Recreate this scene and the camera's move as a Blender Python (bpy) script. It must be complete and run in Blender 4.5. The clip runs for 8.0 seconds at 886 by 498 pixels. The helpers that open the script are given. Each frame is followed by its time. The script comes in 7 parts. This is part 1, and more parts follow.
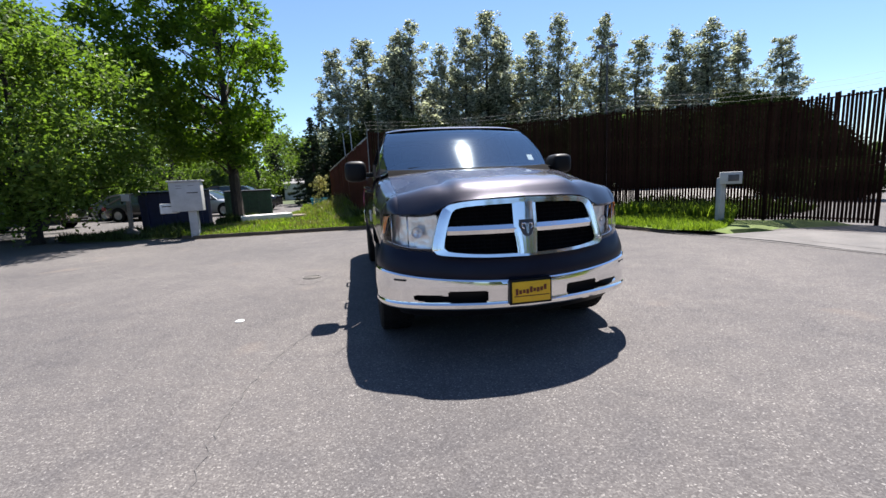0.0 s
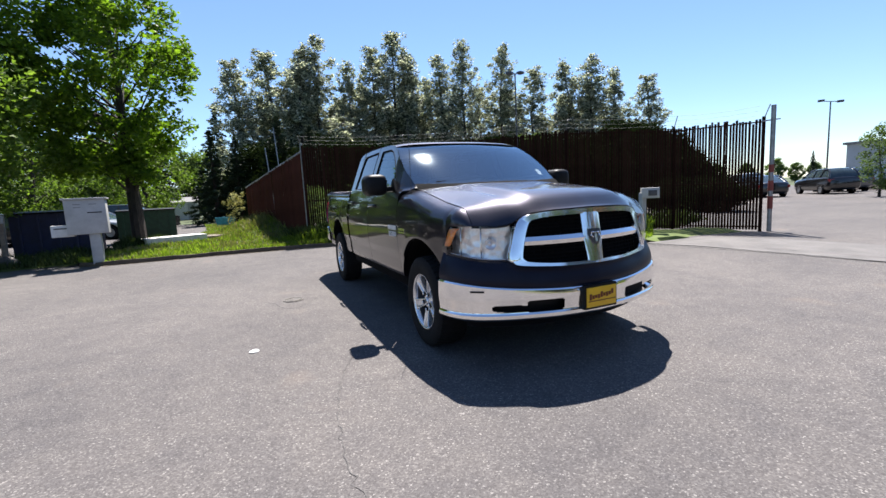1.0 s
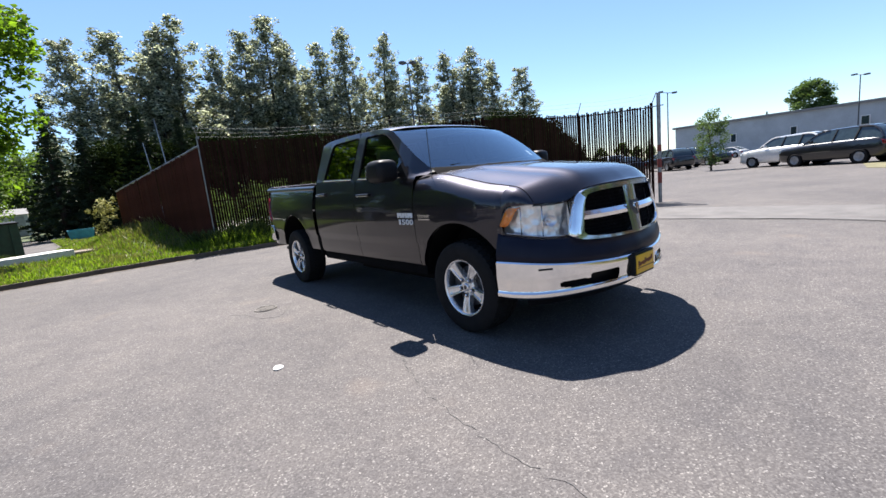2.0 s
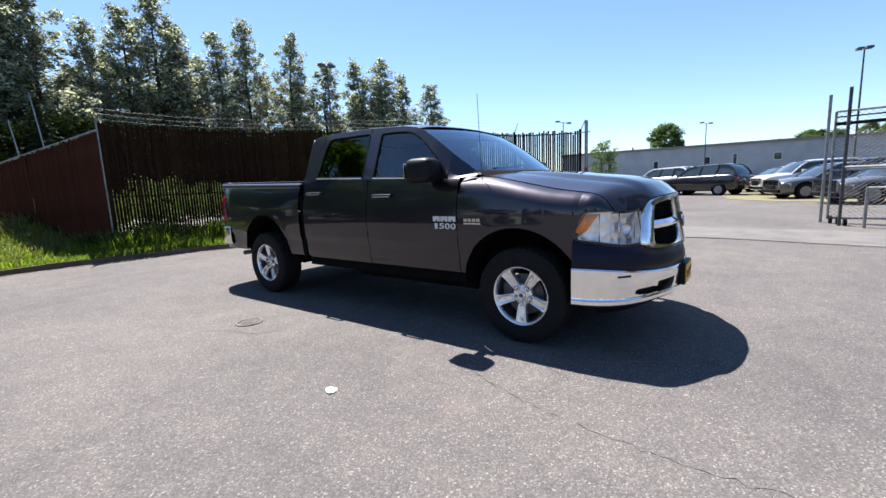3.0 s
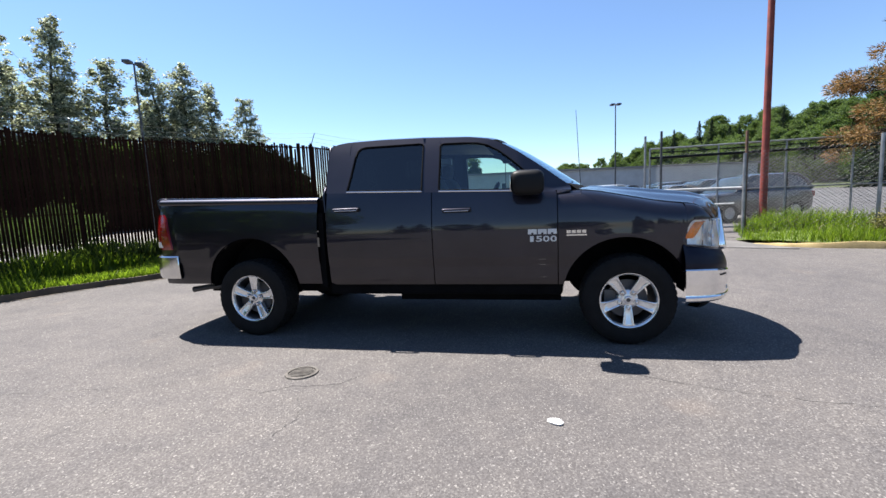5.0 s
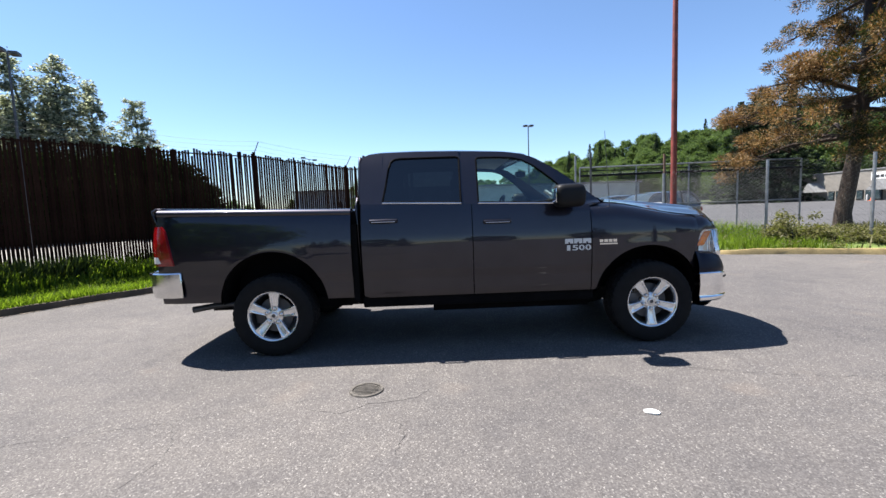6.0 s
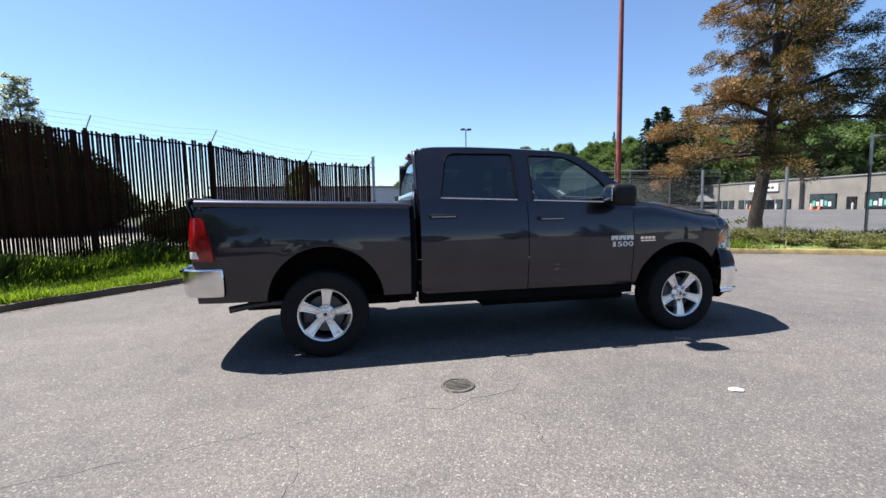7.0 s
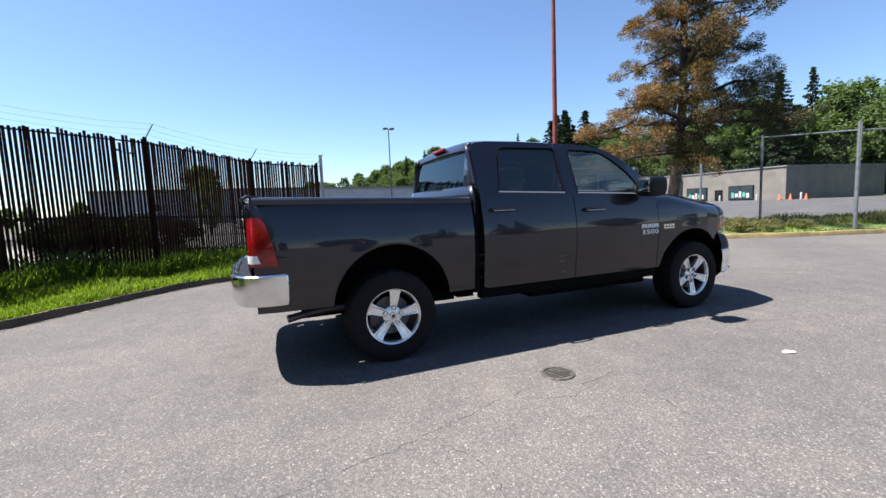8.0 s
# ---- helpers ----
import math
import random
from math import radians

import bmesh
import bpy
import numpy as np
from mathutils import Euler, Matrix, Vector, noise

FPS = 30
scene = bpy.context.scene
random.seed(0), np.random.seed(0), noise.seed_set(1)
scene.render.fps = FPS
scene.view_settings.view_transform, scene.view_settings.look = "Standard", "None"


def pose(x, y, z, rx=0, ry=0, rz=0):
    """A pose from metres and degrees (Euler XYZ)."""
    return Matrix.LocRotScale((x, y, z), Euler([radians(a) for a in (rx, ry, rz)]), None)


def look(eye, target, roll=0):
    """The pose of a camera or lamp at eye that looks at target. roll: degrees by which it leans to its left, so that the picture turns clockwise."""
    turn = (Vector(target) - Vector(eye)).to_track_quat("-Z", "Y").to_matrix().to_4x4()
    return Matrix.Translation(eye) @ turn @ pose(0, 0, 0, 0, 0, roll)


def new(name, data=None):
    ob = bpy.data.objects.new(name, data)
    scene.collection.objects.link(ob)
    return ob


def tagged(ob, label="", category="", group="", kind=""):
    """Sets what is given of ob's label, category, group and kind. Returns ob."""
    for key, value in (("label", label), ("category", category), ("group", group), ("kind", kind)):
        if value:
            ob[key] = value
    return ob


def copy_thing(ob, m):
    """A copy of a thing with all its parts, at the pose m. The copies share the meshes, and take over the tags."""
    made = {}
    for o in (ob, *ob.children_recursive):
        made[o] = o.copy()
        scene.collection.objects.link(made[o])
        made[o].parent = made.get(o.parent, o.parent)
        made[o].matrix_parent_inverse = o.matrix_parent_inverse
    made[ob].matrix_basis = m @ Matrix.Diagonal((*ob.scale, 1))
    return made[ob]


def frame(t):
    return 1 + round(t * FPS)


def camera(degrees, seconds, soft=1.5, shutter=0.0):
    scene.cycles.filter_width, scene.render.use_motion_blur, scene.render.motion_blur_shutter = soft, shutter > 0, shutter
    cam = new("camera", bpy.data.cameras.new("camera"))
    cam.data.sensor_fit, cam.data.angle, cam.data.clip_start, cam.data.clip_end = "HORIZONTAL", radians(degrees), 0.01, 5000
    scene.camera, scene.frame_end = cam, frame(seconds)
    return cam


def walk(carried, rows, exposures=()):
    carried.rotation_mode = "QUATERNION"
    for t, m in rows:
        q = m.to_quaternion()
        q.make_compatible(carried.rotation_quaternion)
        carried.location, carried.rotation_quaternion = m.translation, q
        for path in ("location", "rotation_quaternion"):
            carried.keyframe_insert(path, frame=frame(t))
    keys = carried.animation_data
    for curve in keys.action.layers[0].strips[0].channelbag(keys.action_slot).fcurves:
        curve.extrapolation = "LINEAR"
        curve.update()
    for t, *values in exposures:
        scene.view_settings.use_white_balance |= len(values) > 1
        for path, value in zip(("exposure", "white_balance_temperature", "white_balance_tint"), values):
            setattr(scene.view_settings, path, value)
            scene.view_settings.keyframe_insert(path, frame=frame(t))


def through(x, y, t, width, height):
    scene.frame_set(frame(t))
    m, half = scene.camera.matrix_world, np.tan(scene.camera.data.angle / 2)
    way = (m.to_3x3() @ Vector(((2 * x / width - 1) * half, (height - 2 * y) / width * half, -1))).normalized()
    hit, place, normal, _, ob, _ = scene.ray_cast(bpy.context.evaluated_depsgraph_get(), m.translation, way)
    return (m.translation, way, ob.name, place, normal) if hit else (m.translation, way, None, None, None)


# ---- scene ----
cam = camera(91.9, 8.0)
PATH = [
    (0, (-1.122, -5.513, 1.257), (-0.747, -3.572, 0.952), -2.7),
    (0.5, (-1.705, -5.361, 1.284), (-1.172, -3.452, 1.016), -3.6),
    (1, (-2.272, -5.137, 1.278), (-1.463, -3.325, 1.03), -3.0),
    (1.5, (-2.775, -4.794, 1.286), (-1.748, -3.093, 1.06), -4.0),
    (1.7, (-2.972, -4.646, 1.291), (-1.858, -3.008, 1.015), -5.5),
    (2.8, (-3.852, -3.5, 1.286), (-2.324, -2.242, 0.998), -2.7),
    (3, (-3.969, -3.294, 1.289), (-2.389, -2.104, 0.99), -2.5),
    (3.5, (-4.202, -2.748, 1.285), (-2.522, -1.7, 1.004), -2.1),
    (4, (-4.414, -2.188, 1.302), (-2.614, -1.368, 1.01), -2.2),
    (4.5, (-4.573, -1.602, 1.324), (-2.694, -0.972, 1.053), -2.2),
    (4.7, (-4.654, -1.371, 1.306), (-2.746, -0.827, 1.051), -2.4),
    (5.8, (-4.917, -0.051, 1.312), (-2.928, 0.029, 1.122), -2.2),
    (6, (-4.944, 0.173, 1.331), (-2.952, 0.169, 1.146), -2.2),
    (6.5, (-4.901, 0.782, 1.317), (-2.917, 0.597, 1.149), -2.0),
    (7, (-4.838, 1.418, 1.311), (-2.879, 1.061, 1.122), -1.0),
    (7.5, (-4.657, 2.06, 1.303), (-2.739, 1.53, 1.105), -1.8),
    (8, (-4.42, 2.712, 1.297), (-2.576, 1.964, 1.097), -2.4),
]
EXPOSURES = [(0.0, 1.47, 6500, 13), (1.0, 1.48, 6500, 13), (1.7, 1.52, 6500, 13), (3.0, 1.58, 6500, 12.5), (4.5, 1.56, 6500, 12), (6.0, 1.56, 6500, 11), (8.0, 1.57, 6500, 11)]
walk(cam, [(t, look(e, g, r)) for t, e, g, r in PATH], EXPOSURES)

# ---- world, sun and exposure ----
SUN_TO = Vector((0.265, 0.485, 1.0)).normalized()
world = bpy.data.worlds.new("sky")
scene.world = world
world.use_nodes = True
wn = world.node_tree.nodes
wl = world.node_tree.links
sky = wn.new("ShaderNodeTexSky")
sky.sky_type = "NISHITA"
sky.sun_disc = False
sky.sun_elevation = math.asin(SUN_TO.z)
sky.sun_rotation = math.atan2(SUN_TO.x, SUN_TO.y)
sky.altitude = 50
sky.air_density = 1.0
sky.dust_density = 0.08
sky.ozone_density = 6.0
wn["Background"].inputs["Strength"].default_value = 0.068
wl.new(sky.outputs[0], wn["Background"].inputs["Color"])
sun = new("sun", bpy.data.lights.new("sun", "SUN"))
sun.data.energy = 5.0
sun.data.angle = radians(0.55)
sun.data.color = (1.0, 0.96, 0.9)
sun.matrix_world = look(SUN_TO * 60, (0, 0, 0))

# ---- materials ----


def material(name):
    m = bpy.data.materials.new(name)
    m.use_nodes = True
    nt = m.node_tree
    return m, nt, nt.nodes["Principled BSDF"]


def ramp(nt, fac, stops, mode="LINEAR"):
    r = nt.nodes.new("ShaderNodeValToRGB")
    r.color_ramp.interpolation = mode
    while len(r.color_ramp.elements) < len(stops):
        r.color_ramp.elements.new(0.5)
    for e, (p, c) in zip(r.color_ramp.elements, stops):
        e.position = p
        e.color = (*c, 1.0) if len(c) == 3 else c
    nt.links.new(fac, r.inputs[0])
    return r.outputs[0]


def coords(nt, kind="Object", scale=(1, 1, 1), rot=(0, 0, 0)):
    tc = nt.nodes.new("ShaderNodeTexCoord")
    mp = nt.nodes.new("ShaderNodeMapping")
    mp.inputs["Scale"].default_value = scale
    mp.inputs["Rotation"].default_value = rot
    nt.links.new(tc.outputs[kind], mp.inputs[0])
    return mp.outputs[0]


def noise_tex(nt, vec, scale, detail=4.0, rough=0.55, distort=0.0):
    n = nt.nodes.new("ShaderNodeTexNoise")
    n.inputs["Scale"].default_value = scale
    n.inputs["Detail"].default_value = detail
    n.inputs["Roughness"].default_value = rough
    n.inputs["Distortion"].default_value = distort
    nt.links.new(vec, n.inputs["Vector"])
    return n.outputs[0]


def voronoi(nt, vec, scale, feature="F1", out="Distance", rnd=1.0):
    v = nt.nodes.new("ShaderNodeTexVoronoi")
    v.feature = feature
    v.inputs["Scale"].default_value = scale
    v.inputs["Randomness"].default_value = rnd
    nt.links.new(vec, v.inputs["Vector"])
    return v.outputs[out]


def mix(nt, a, b, fac, blend="MIX"):
    n = nt.nodes.new("ShaderNodeMix")
    n.data_type = "RGBA"
    n.blend_type = blend
    for sock, val in ((n.inputs[0], fac), (n.inputs[6], a), (n.inputs[7], b)):
        if isinstance(val, (int, float)):
            sock.default_value = val
        elif isinstance(val, tuple):
            sock.default_value = (*val, 1.0)
        else:
            nt.links.new(val, sock)
    return n.outputs[2]


def bump(nt, bsdf, height, strength, distance):
    b = nt.nodes.new("ShaderNodeBump")
    b.inputs["Strength"].default_value = strength
    b.inputs["Distance"].default_value = distance
    nt.links.new(height, b.inputs["Height"])
    nt.links.new(b.outputs[0], bsdf.inputs["Normal"])


def plain(name, col, rough=0.5, metal=0.0, var=0.25, scale=6.0, coat=0.0, spec=0.5, relief=0.0, relief_scale=120.0, vary=0.0):
    """A surface of one paint or stuff with mottling at two scales."""
    m, nt, b = material(name)
    v = coords(nt)
    big = noise_tex(nt, v, scale, 3)
    fine = noise_tex(nt, v, scale * 14, 3)
    lo = tuple(c * (1 - var) for c in col)
    hi = tuple(min(1, c * (1 + var)) for c in col)
    c = ramp(nt, big, [(0.3, lo), (0.7, hi)])
    c = mix(nt, c, ramp(nt, fine, [(0.3, (1 - var * 0.6,) * 3), (0.7, (1, 1, 1))]), 1.0, "MULTIPLY")
    if vary:
        oi = nt.nodes.new("ShaderNodeObjectInfo")
        c = mix(nt, c, ramp(nt, oi.outputs["Random"], [(0, (1 - vary,) * 3), (1, (1, 1, 1))]), 1.0, "MULTIPLY")
    nt.links.new(c, b.inputs["Base Color"])
    b.inputs["Roughness"].default_value = rough
    b.inputs["Metallic"].default_value = metal
    b.inputs["Coat Weight"].default_value = coat
    b.inputs["Coat Roughness"].default_value = 0.04
    b.inputs["Specular IOR Level"].default_value = spec
    if relief:
        bump(nt, b, noise_tex(nt, v, relief_scale, 3), relief, 0.01)
    return m


def asphalt_material():
    m, nt, b = material("worn_asphalt")
    v = coords(nt)
    stone = voronoi(nt, v, 125, out="Color")
    sep = nt.nodes.new("ShaderNodeSeparateColor")
    nt.links.new(stone, sep.inputs[0])
    c = ramp(nt, sep.outputs[0], [(0.0, (0.078, 0.073, 0.073)), (0.5, (0.106, 0.100, 0.099)), (0.86, (0.133, 0.126, 0.124)), (0.965, (0.175, 0.167, 0.160)), (1.0, (0.26, 0.25, 0.24))])
    big = noise_tex(nt, v, 0.35, 5, 0.6)
    c = mix(nt, c, ramp(nt, big, [(0.32, (0.78, 0.78, 0.79)), (0.68, (1.1, 1.08, 1.05))]), 1.0, "MULTIPLY")
    mid = noise_tex(nt, v, 3.2, 5, 0.65)
    c = mix(nt, c, ramp(nt, mid, [(0.3, (0.86, 0.86, 0.87)), (0.6, (1.05, 1.04, 1.02))]), 1.0, "MULTIPLY")
    spots = noise_tex(nt, v, 1.3, 2, 0.4)
    c = mix(nt, c, (0.20, 0.16, 0.13), ramp(nt, spots, [(0.66, (0, 0, 0)), (0.80, (0.35, 0.35, 0.35))]))
    nt.links.new(c, b.inputs["Base Color"])
    b.inputs["Roughness"].default_value = 0.85
    b.inputs["Specular IOR Level"].default_value = 0.15
    h = nt.nodes.new("ShaderNodeMath")
    h.operation = "ADD"
    nt.links.new(voronoi(nt, v, 120), h.inputs[0])
    nt.links.new(noise_tex(nt, v, 30, 4), h.inputs[1])
    bump(nt, b, h.outputs[0], 0.4, 0.005)
    return m


def paint_material():
    m, nt, b = material("dark_grey_metallic_paint")
    v = coords(nt)
    flake = voronoi(nt, v, 900, out="Color")
    c = mix(nt, (0.0215, 0.0195, 0.0285), flake, 0.010)
    c = mix(nt, c, ramp(nt, noise_tex(nt, v, 2.0, 4), [(0.3, (0.85, 0.85, 0.85)), (0.7, (1.1, 1.1, 1.1))]), 1.0, "MULTIPLY")
    nt.links.new(c, b.inputs["Base Color"])
    b.inputs["Metallic"].default_value = 1.0
    b.inputs["Coat IOR"].default_value = 1.46
    b.inputs["Roughness"].default_value = 0.42
    b.inputs["Coat Weight"].default_value = 1.0
    b.inputs["Coat Roughness"].default_value = 0.035
    return m


def glass_material(name, tint, gloss=0.02, ior=1.75, sheen=(1.0, 1.0, 1.0)):
    """Thin tinted automotive glass: tinted see-through with mirror gloss by Fresnel."""
    m, nt, b = material(name)
    out = nt.nodes["Material Output"]
    tr = nt.nodes.new("ShaderNodeBsdfTransparent")
    tr.inputs[0].default_value = (*tint, 1)
    gl = nt.nodes.new("ShaderNodeBsdfGlossy")
    gl.inputs["Roughness"].default_value = gloss
    gl.inputs[0].default_value = (*sheen, 1)
    lw = nt.nodes.new("ShaderNodeLayerWeight")
    lw.inputs[0].default_value = 0.5
    pw = nt.nodes.new("ShaderNodeMath")
    pw.operation = "POWER"
    pw.inputs[1].default_value = 5.0
    nt.links.new(lw.outputs["Facing"], pw.inputs[0])
    fr = nt.nodes.new("ShaderNodeMath")
    fr.operation = "MULTIPLY_ADD"
    f0 = ((ior - 1) / (ior + 1)) ** 2
    fr.inputs[1].default_value = 1 - f0
    fr.inputs[2].default_value = f0
    nt.links.new(pw.outputs[0], fr.inputs[0])
    mx = nt.nodes.new("ShaderNodeMixShader")
    nt.links.new(fr.outputs[0], mx.inputs[0])
    nt.links.new(tr.outputs[0], mx.inputs[1])
    nt.links.new(gl.outputs[0], mx.inputs[2])
    nt.links.new(mx.outputs[0], out.inputs[0])
    nt.nodes.remove(b)
    return m


def leaf_material(name, lo, hi, through=0.4, gloss=0.25, glow=(1.0, 1.15, 0.45), curve=1.0):
    m, nt, b = material(name)
    geo = nt.nodes.new("ShaderNodeNewGeometry")
    c = ramp(nt, geo.outputs["Random Per Island"], [(i / 4, tuple(a + (b - a) * (i / 4) ** curve for a, b in zip(lo, hi))) for i in range(5)])
    v = coords(nt)
    c = mix(nt, c, ramp(nt, noise_tex(nt, v, 0.8, 3), [(0.3, (0.75, 0.78, 0.7)), (0.7, (1.1, 1.1, 1.0))]), 1.0, "MULTIPLY")
    nt.links.new(c, b.inputs["Base Color"])
    b.inputs["Roughness"].default_value = 0.5
    b.inputs["Specular IOR Level"].default_value = gloss
    out = nt.nodes["Material Output"]
    tl = nt.nodes.new("ShaderNodeBsdfTranslucent")
    nt.links.new(mix(nt, c, glow, 1.0, "MULTIPLY"), tl.inputs[0])
    mx = nt.nodes.new("ShaderNodeMixShader")
    mx.inputs[0].default_value = through
    nt.links.new(b.outputs[0], mx.inputs[1])
    nt.links.new(tl.outputs[0], mx.inputs[2])
    nt.links.new(mx.outputs[0], out.inputs[0])
    return m


def bark_material(name, lo, hi):
    m, nt, b = material(name)
    v = coords(nt, scale=(9, 9, 1.6))
    n = noise_tex(nt, v, 2.2, 5, 0.65, 0.6)
    nt.links.new(ramp(nt, n, [(0.3, lo), (0.7, hi)]), b.inputs["Base Color"])
    b.inputs["Roughness"].default_value = 0.9
    bump(nt, b, n, 0.9, 0.03)
    return m


ASPHALT = asphalt_material()
CONCRETE = plain("weathered_concrete", (0.118, 0.111, 0.105), 0.85, var=0.22, scale=1.8, relief=0.4)
KERB = plain("kerb_concrete", (0.085, 0.062, 0.041), 0.9, var=0.35, scale=2.2, relief=0.5, relief_scale=60)
KERB_YELLOW = plain("faded_yellow_kerb", (0.36, 0.27, 0.12), 0.85, var=0.35, scale=3.0, relief=0.5, relief_scale=60)
EARTH = plain("dry_earth", (0.06, 0.08, 0.03), 0.95, var=0.4, scale=0.25, relief=0.5, relief_scale=8)
TURF = plain("rough_turf", (0.105, 0.145, 0.032), 0.95, var=0.45, scale=0.9, relief=0.8, relief_scale=40)
GRAVEL = plain("pale_gravel", (0.28, 0.26, 0.235), 0.95, var=0.3, scale=0.6, relief=0.7, relief_scale=50)
ASPHALT_NEW = plain("newer_asphalt", (0.068, 0.066, 0.067), 0.9, var=0.2, scale=0.4, relief=0.3)
TAR = plain("tar_seam", (0.084, 0.079, 0.076), 0.8, var=0.3, scale=9)
PAINT = paint_material()
FASCIA = plain("dark_painted_plastic", (0.008, 0.009, 0.020), 0.42, metal=0.0, var=0.12, spec=0.2)
CHROME = plain("bright_chrome", (0.88, 0.88, 0.89), 0.11, metal=1.0, var=0.04)
RUSTY = plain("rusty_steel", (0.13, 0.075, 0.05), 0.75, metal=0.2, var=0.4, scale=9, relief=0.3)
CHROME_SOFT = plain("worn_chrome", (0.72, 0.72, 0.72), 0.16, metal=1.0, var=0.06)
ALLOY = plain("silver_alloy", (0.80, 0.80, 0.81), 0.27, metal=0.8, var=0.08, scale=9)
STEEL = plain("dark_steel", (0.09, 0.09, 0.095), 0.5, metal=0.8, var=0.3)
GALV = plain("galvanised_steel", (0.30, 0.31, 0.32), 0.45, metal=0.7, var=0.25, scale=8)
RUBBER = plain("tyre_rubber", (0.008, 0.008, 0.0085), 0.85, var=0.25, scale=12, relief=0.3, spec=0.25)
BLACK = plain("black_plastic", (0.006, 0.006, 0.007), 0.5, var=0.2, spec=0.2)
UNDER = plain("underbody_black", (0.004, 0.004, 0.0045), 0.95, var=0.3, spec=0.1)
CLOTH = plain("grey_seat_cloth", (0.05, 0.052, 0.055), 0.9, var=0.2, scale=30, relief=0.3)
DASH = plain("charcoal_dash", (0.03, 0.03, 0.032), 0.6, var=0.15)
GLASS = glass_material("windscreen_glass", (0.42, 0.52, 0.54), 0.042, 3.2, (0.80, 0.93, 1.0))
GLASS_REAR = glass_material("rear_privacy_glass", (0.04, 0.05, 0.06), 0.03, 1.75, (0.8, 0.93, 1.0))
GLASS_FRONT = glass_material("front_side_glass", (0.72, 0.86, 0.79), 0.03, 1.9, (0.85, 0.95, 1.0))
GLASS_DARK = glass_material("privacy_glass", (0.07, 0.08, 0.09))
LENS = glass_material("clear_lens", (0.95, 0.95, 0.96), ior=1.36)
REFLECTOR = plain("faceted_reflector", (0.84, 0.84, 0.85), 0.30, metal=0.85, var=0.12, scale=30)
AMBER = plain("amber_reflector", (0.85, 0.24, 0.03), 0.25, var=0.2, scale=40, coat=0.6)
RED_LENS = plain("red_lamp_lens", (0.23, 0.002, 0.004), 0.20, var=0.45, scale=14, coat=0.35)
WHITE_LENS = plain("white_lamp_lens", (0.75, 0.74, 0.72), 0.2, var=0.1, scale=30, coat=0.6)
SLAT = plain("dark_brown_slat", (0.034, 0.0155, 0.0105), 0.95, var=0.3, scale=5, vary=0.45, spec=0.05)
SLAT_RED = plain("red_brown_slat", (0.080, 0.028, 0.021), 0.95, var=0.25, scale=4, vary=0.14, spec=0.05)
POLE_RED = plain("faded_red_pole", (0.215, 0.042, 0.030), 0.65, var=0.35, scale=3)
GREY_PAINT = plain("pale_grey_paint", (0.40, 0.40, 0.395), 0.6, var=0.15, scale=4)
WHITE_PAINT = plain("white_paint", (0.66, 0.66, 0.65), 0.6, var=0.12)
BLUE_BIN = plain("navy_bin_steel", (0.010, 0.014, 0.05), 0.55, var=0.25)
GREEN_BIN = plain("green_bin_steel", (0.012, 0.055, 0.028), 0.55, var=0.3)
TIMBER = plain("grey_timber", (0.24, 0.20, 0.16), 0.9, var=0.35, scale=8, vary=0.4)
TEAL = plain("teal_plastic", (0.05, 0.28, 0.36), 0.5, var=0.2)
YELLOW = plain("yellow_plate", (0.80, 0.45, 0.015), 0.4, var=0.1)
PLATE_INK = plain("plate_ink", (0.16, 0.03, 0.01), 0.5, var=0.1)
WALL_GREY = plain("grey_metal_cladding", (0.38, 0.41, 0.43), 0.6, var=0.12, scale=0.6)
WALL_BEIGE = plain("beige_masonry", (0.18, 0.165, 0.145), 0.9, var=0.15, scale=0.8, relief=0.3)
ROOF_GREY = plain("grey_roofing", (0.20, 0.20, 0.20), 0.8, var=0.2)
PANE = plain("dark_window_pane", (0.03, 0.045, 0.05), 0.1, var=0.2, coat=0.6)
ORANGE = plain("orange_plastic", (0.55, 0.10, 0.025), 0.6, var=0.15)
IRON = plain("rusty_cast_iron", (0.10, 0.09, 0.08), 0.6, metal=0.3, var=0.45, scale=22, relief=0.6)
BARK = bark_material("maple_bark", (0.012, 0.0095, 0.0075), (0.046, 0.036, 0.028))
BARK_PINE = bark_material("pine_bark", (0.018, 0.012, 0.009), (0.065, 0.044, 0.032))
LEAF_MAPLE = leaf_material("maple_leaf", (0.060, 0.112, 0.012), (0.20, 0.30, 0.036), 0.6)
LEAF_MAPLE_SOFT = leaf_material("pale_leaf", (0.0765, 0.1275, 0.02125), (0.1955, 0.272, 0.068), 0.55)
# grey-green, with a few leaves near white: leaf shine put into the colour
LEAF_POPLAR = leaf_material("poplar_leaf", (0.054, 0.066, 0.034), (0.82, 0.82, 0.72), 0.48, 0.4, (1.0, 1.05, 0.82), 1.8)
LEAF_SCRUB = leaf_material("scrub_leaf", (0.022, 0.036, 0.014), (0.085, 0.11, 0.045), 0.3, 0.08)
# near-black green: the shaded side of the scrub is put into the colour
LEAF_SHADED = leaf_material("shaded_shrub_leaf", (0.0085, 0.0140, 0.0060), (0.030, 0.042, 0.016), 0.10, 0.0)
# paler and bluer than plain leaf green: distance haze put into the colour
LEAF_HILL = leaf_material("hillside_leaf", (0.070, 0.106, 0.052), (0.165, 0.215, 0.105), 0.45, 0.04)
LEAF_FIR = leaf_material("fir_needle", (0.02125, 0.034, 0.0238), (0.051, 0.07225, 0.0425), 0.15, 0.1)
WIRE = plain("weathered_wire", (0.13, 0.135, 0.14), 0.6, metal=0.5, var=0.3, scale=8)
NEEDLE = leaf_material("pine_needle_green_shaded", (0.017, 0.0272, 0.0102), (0.06375, 0.068, 0.0255), 0.25)
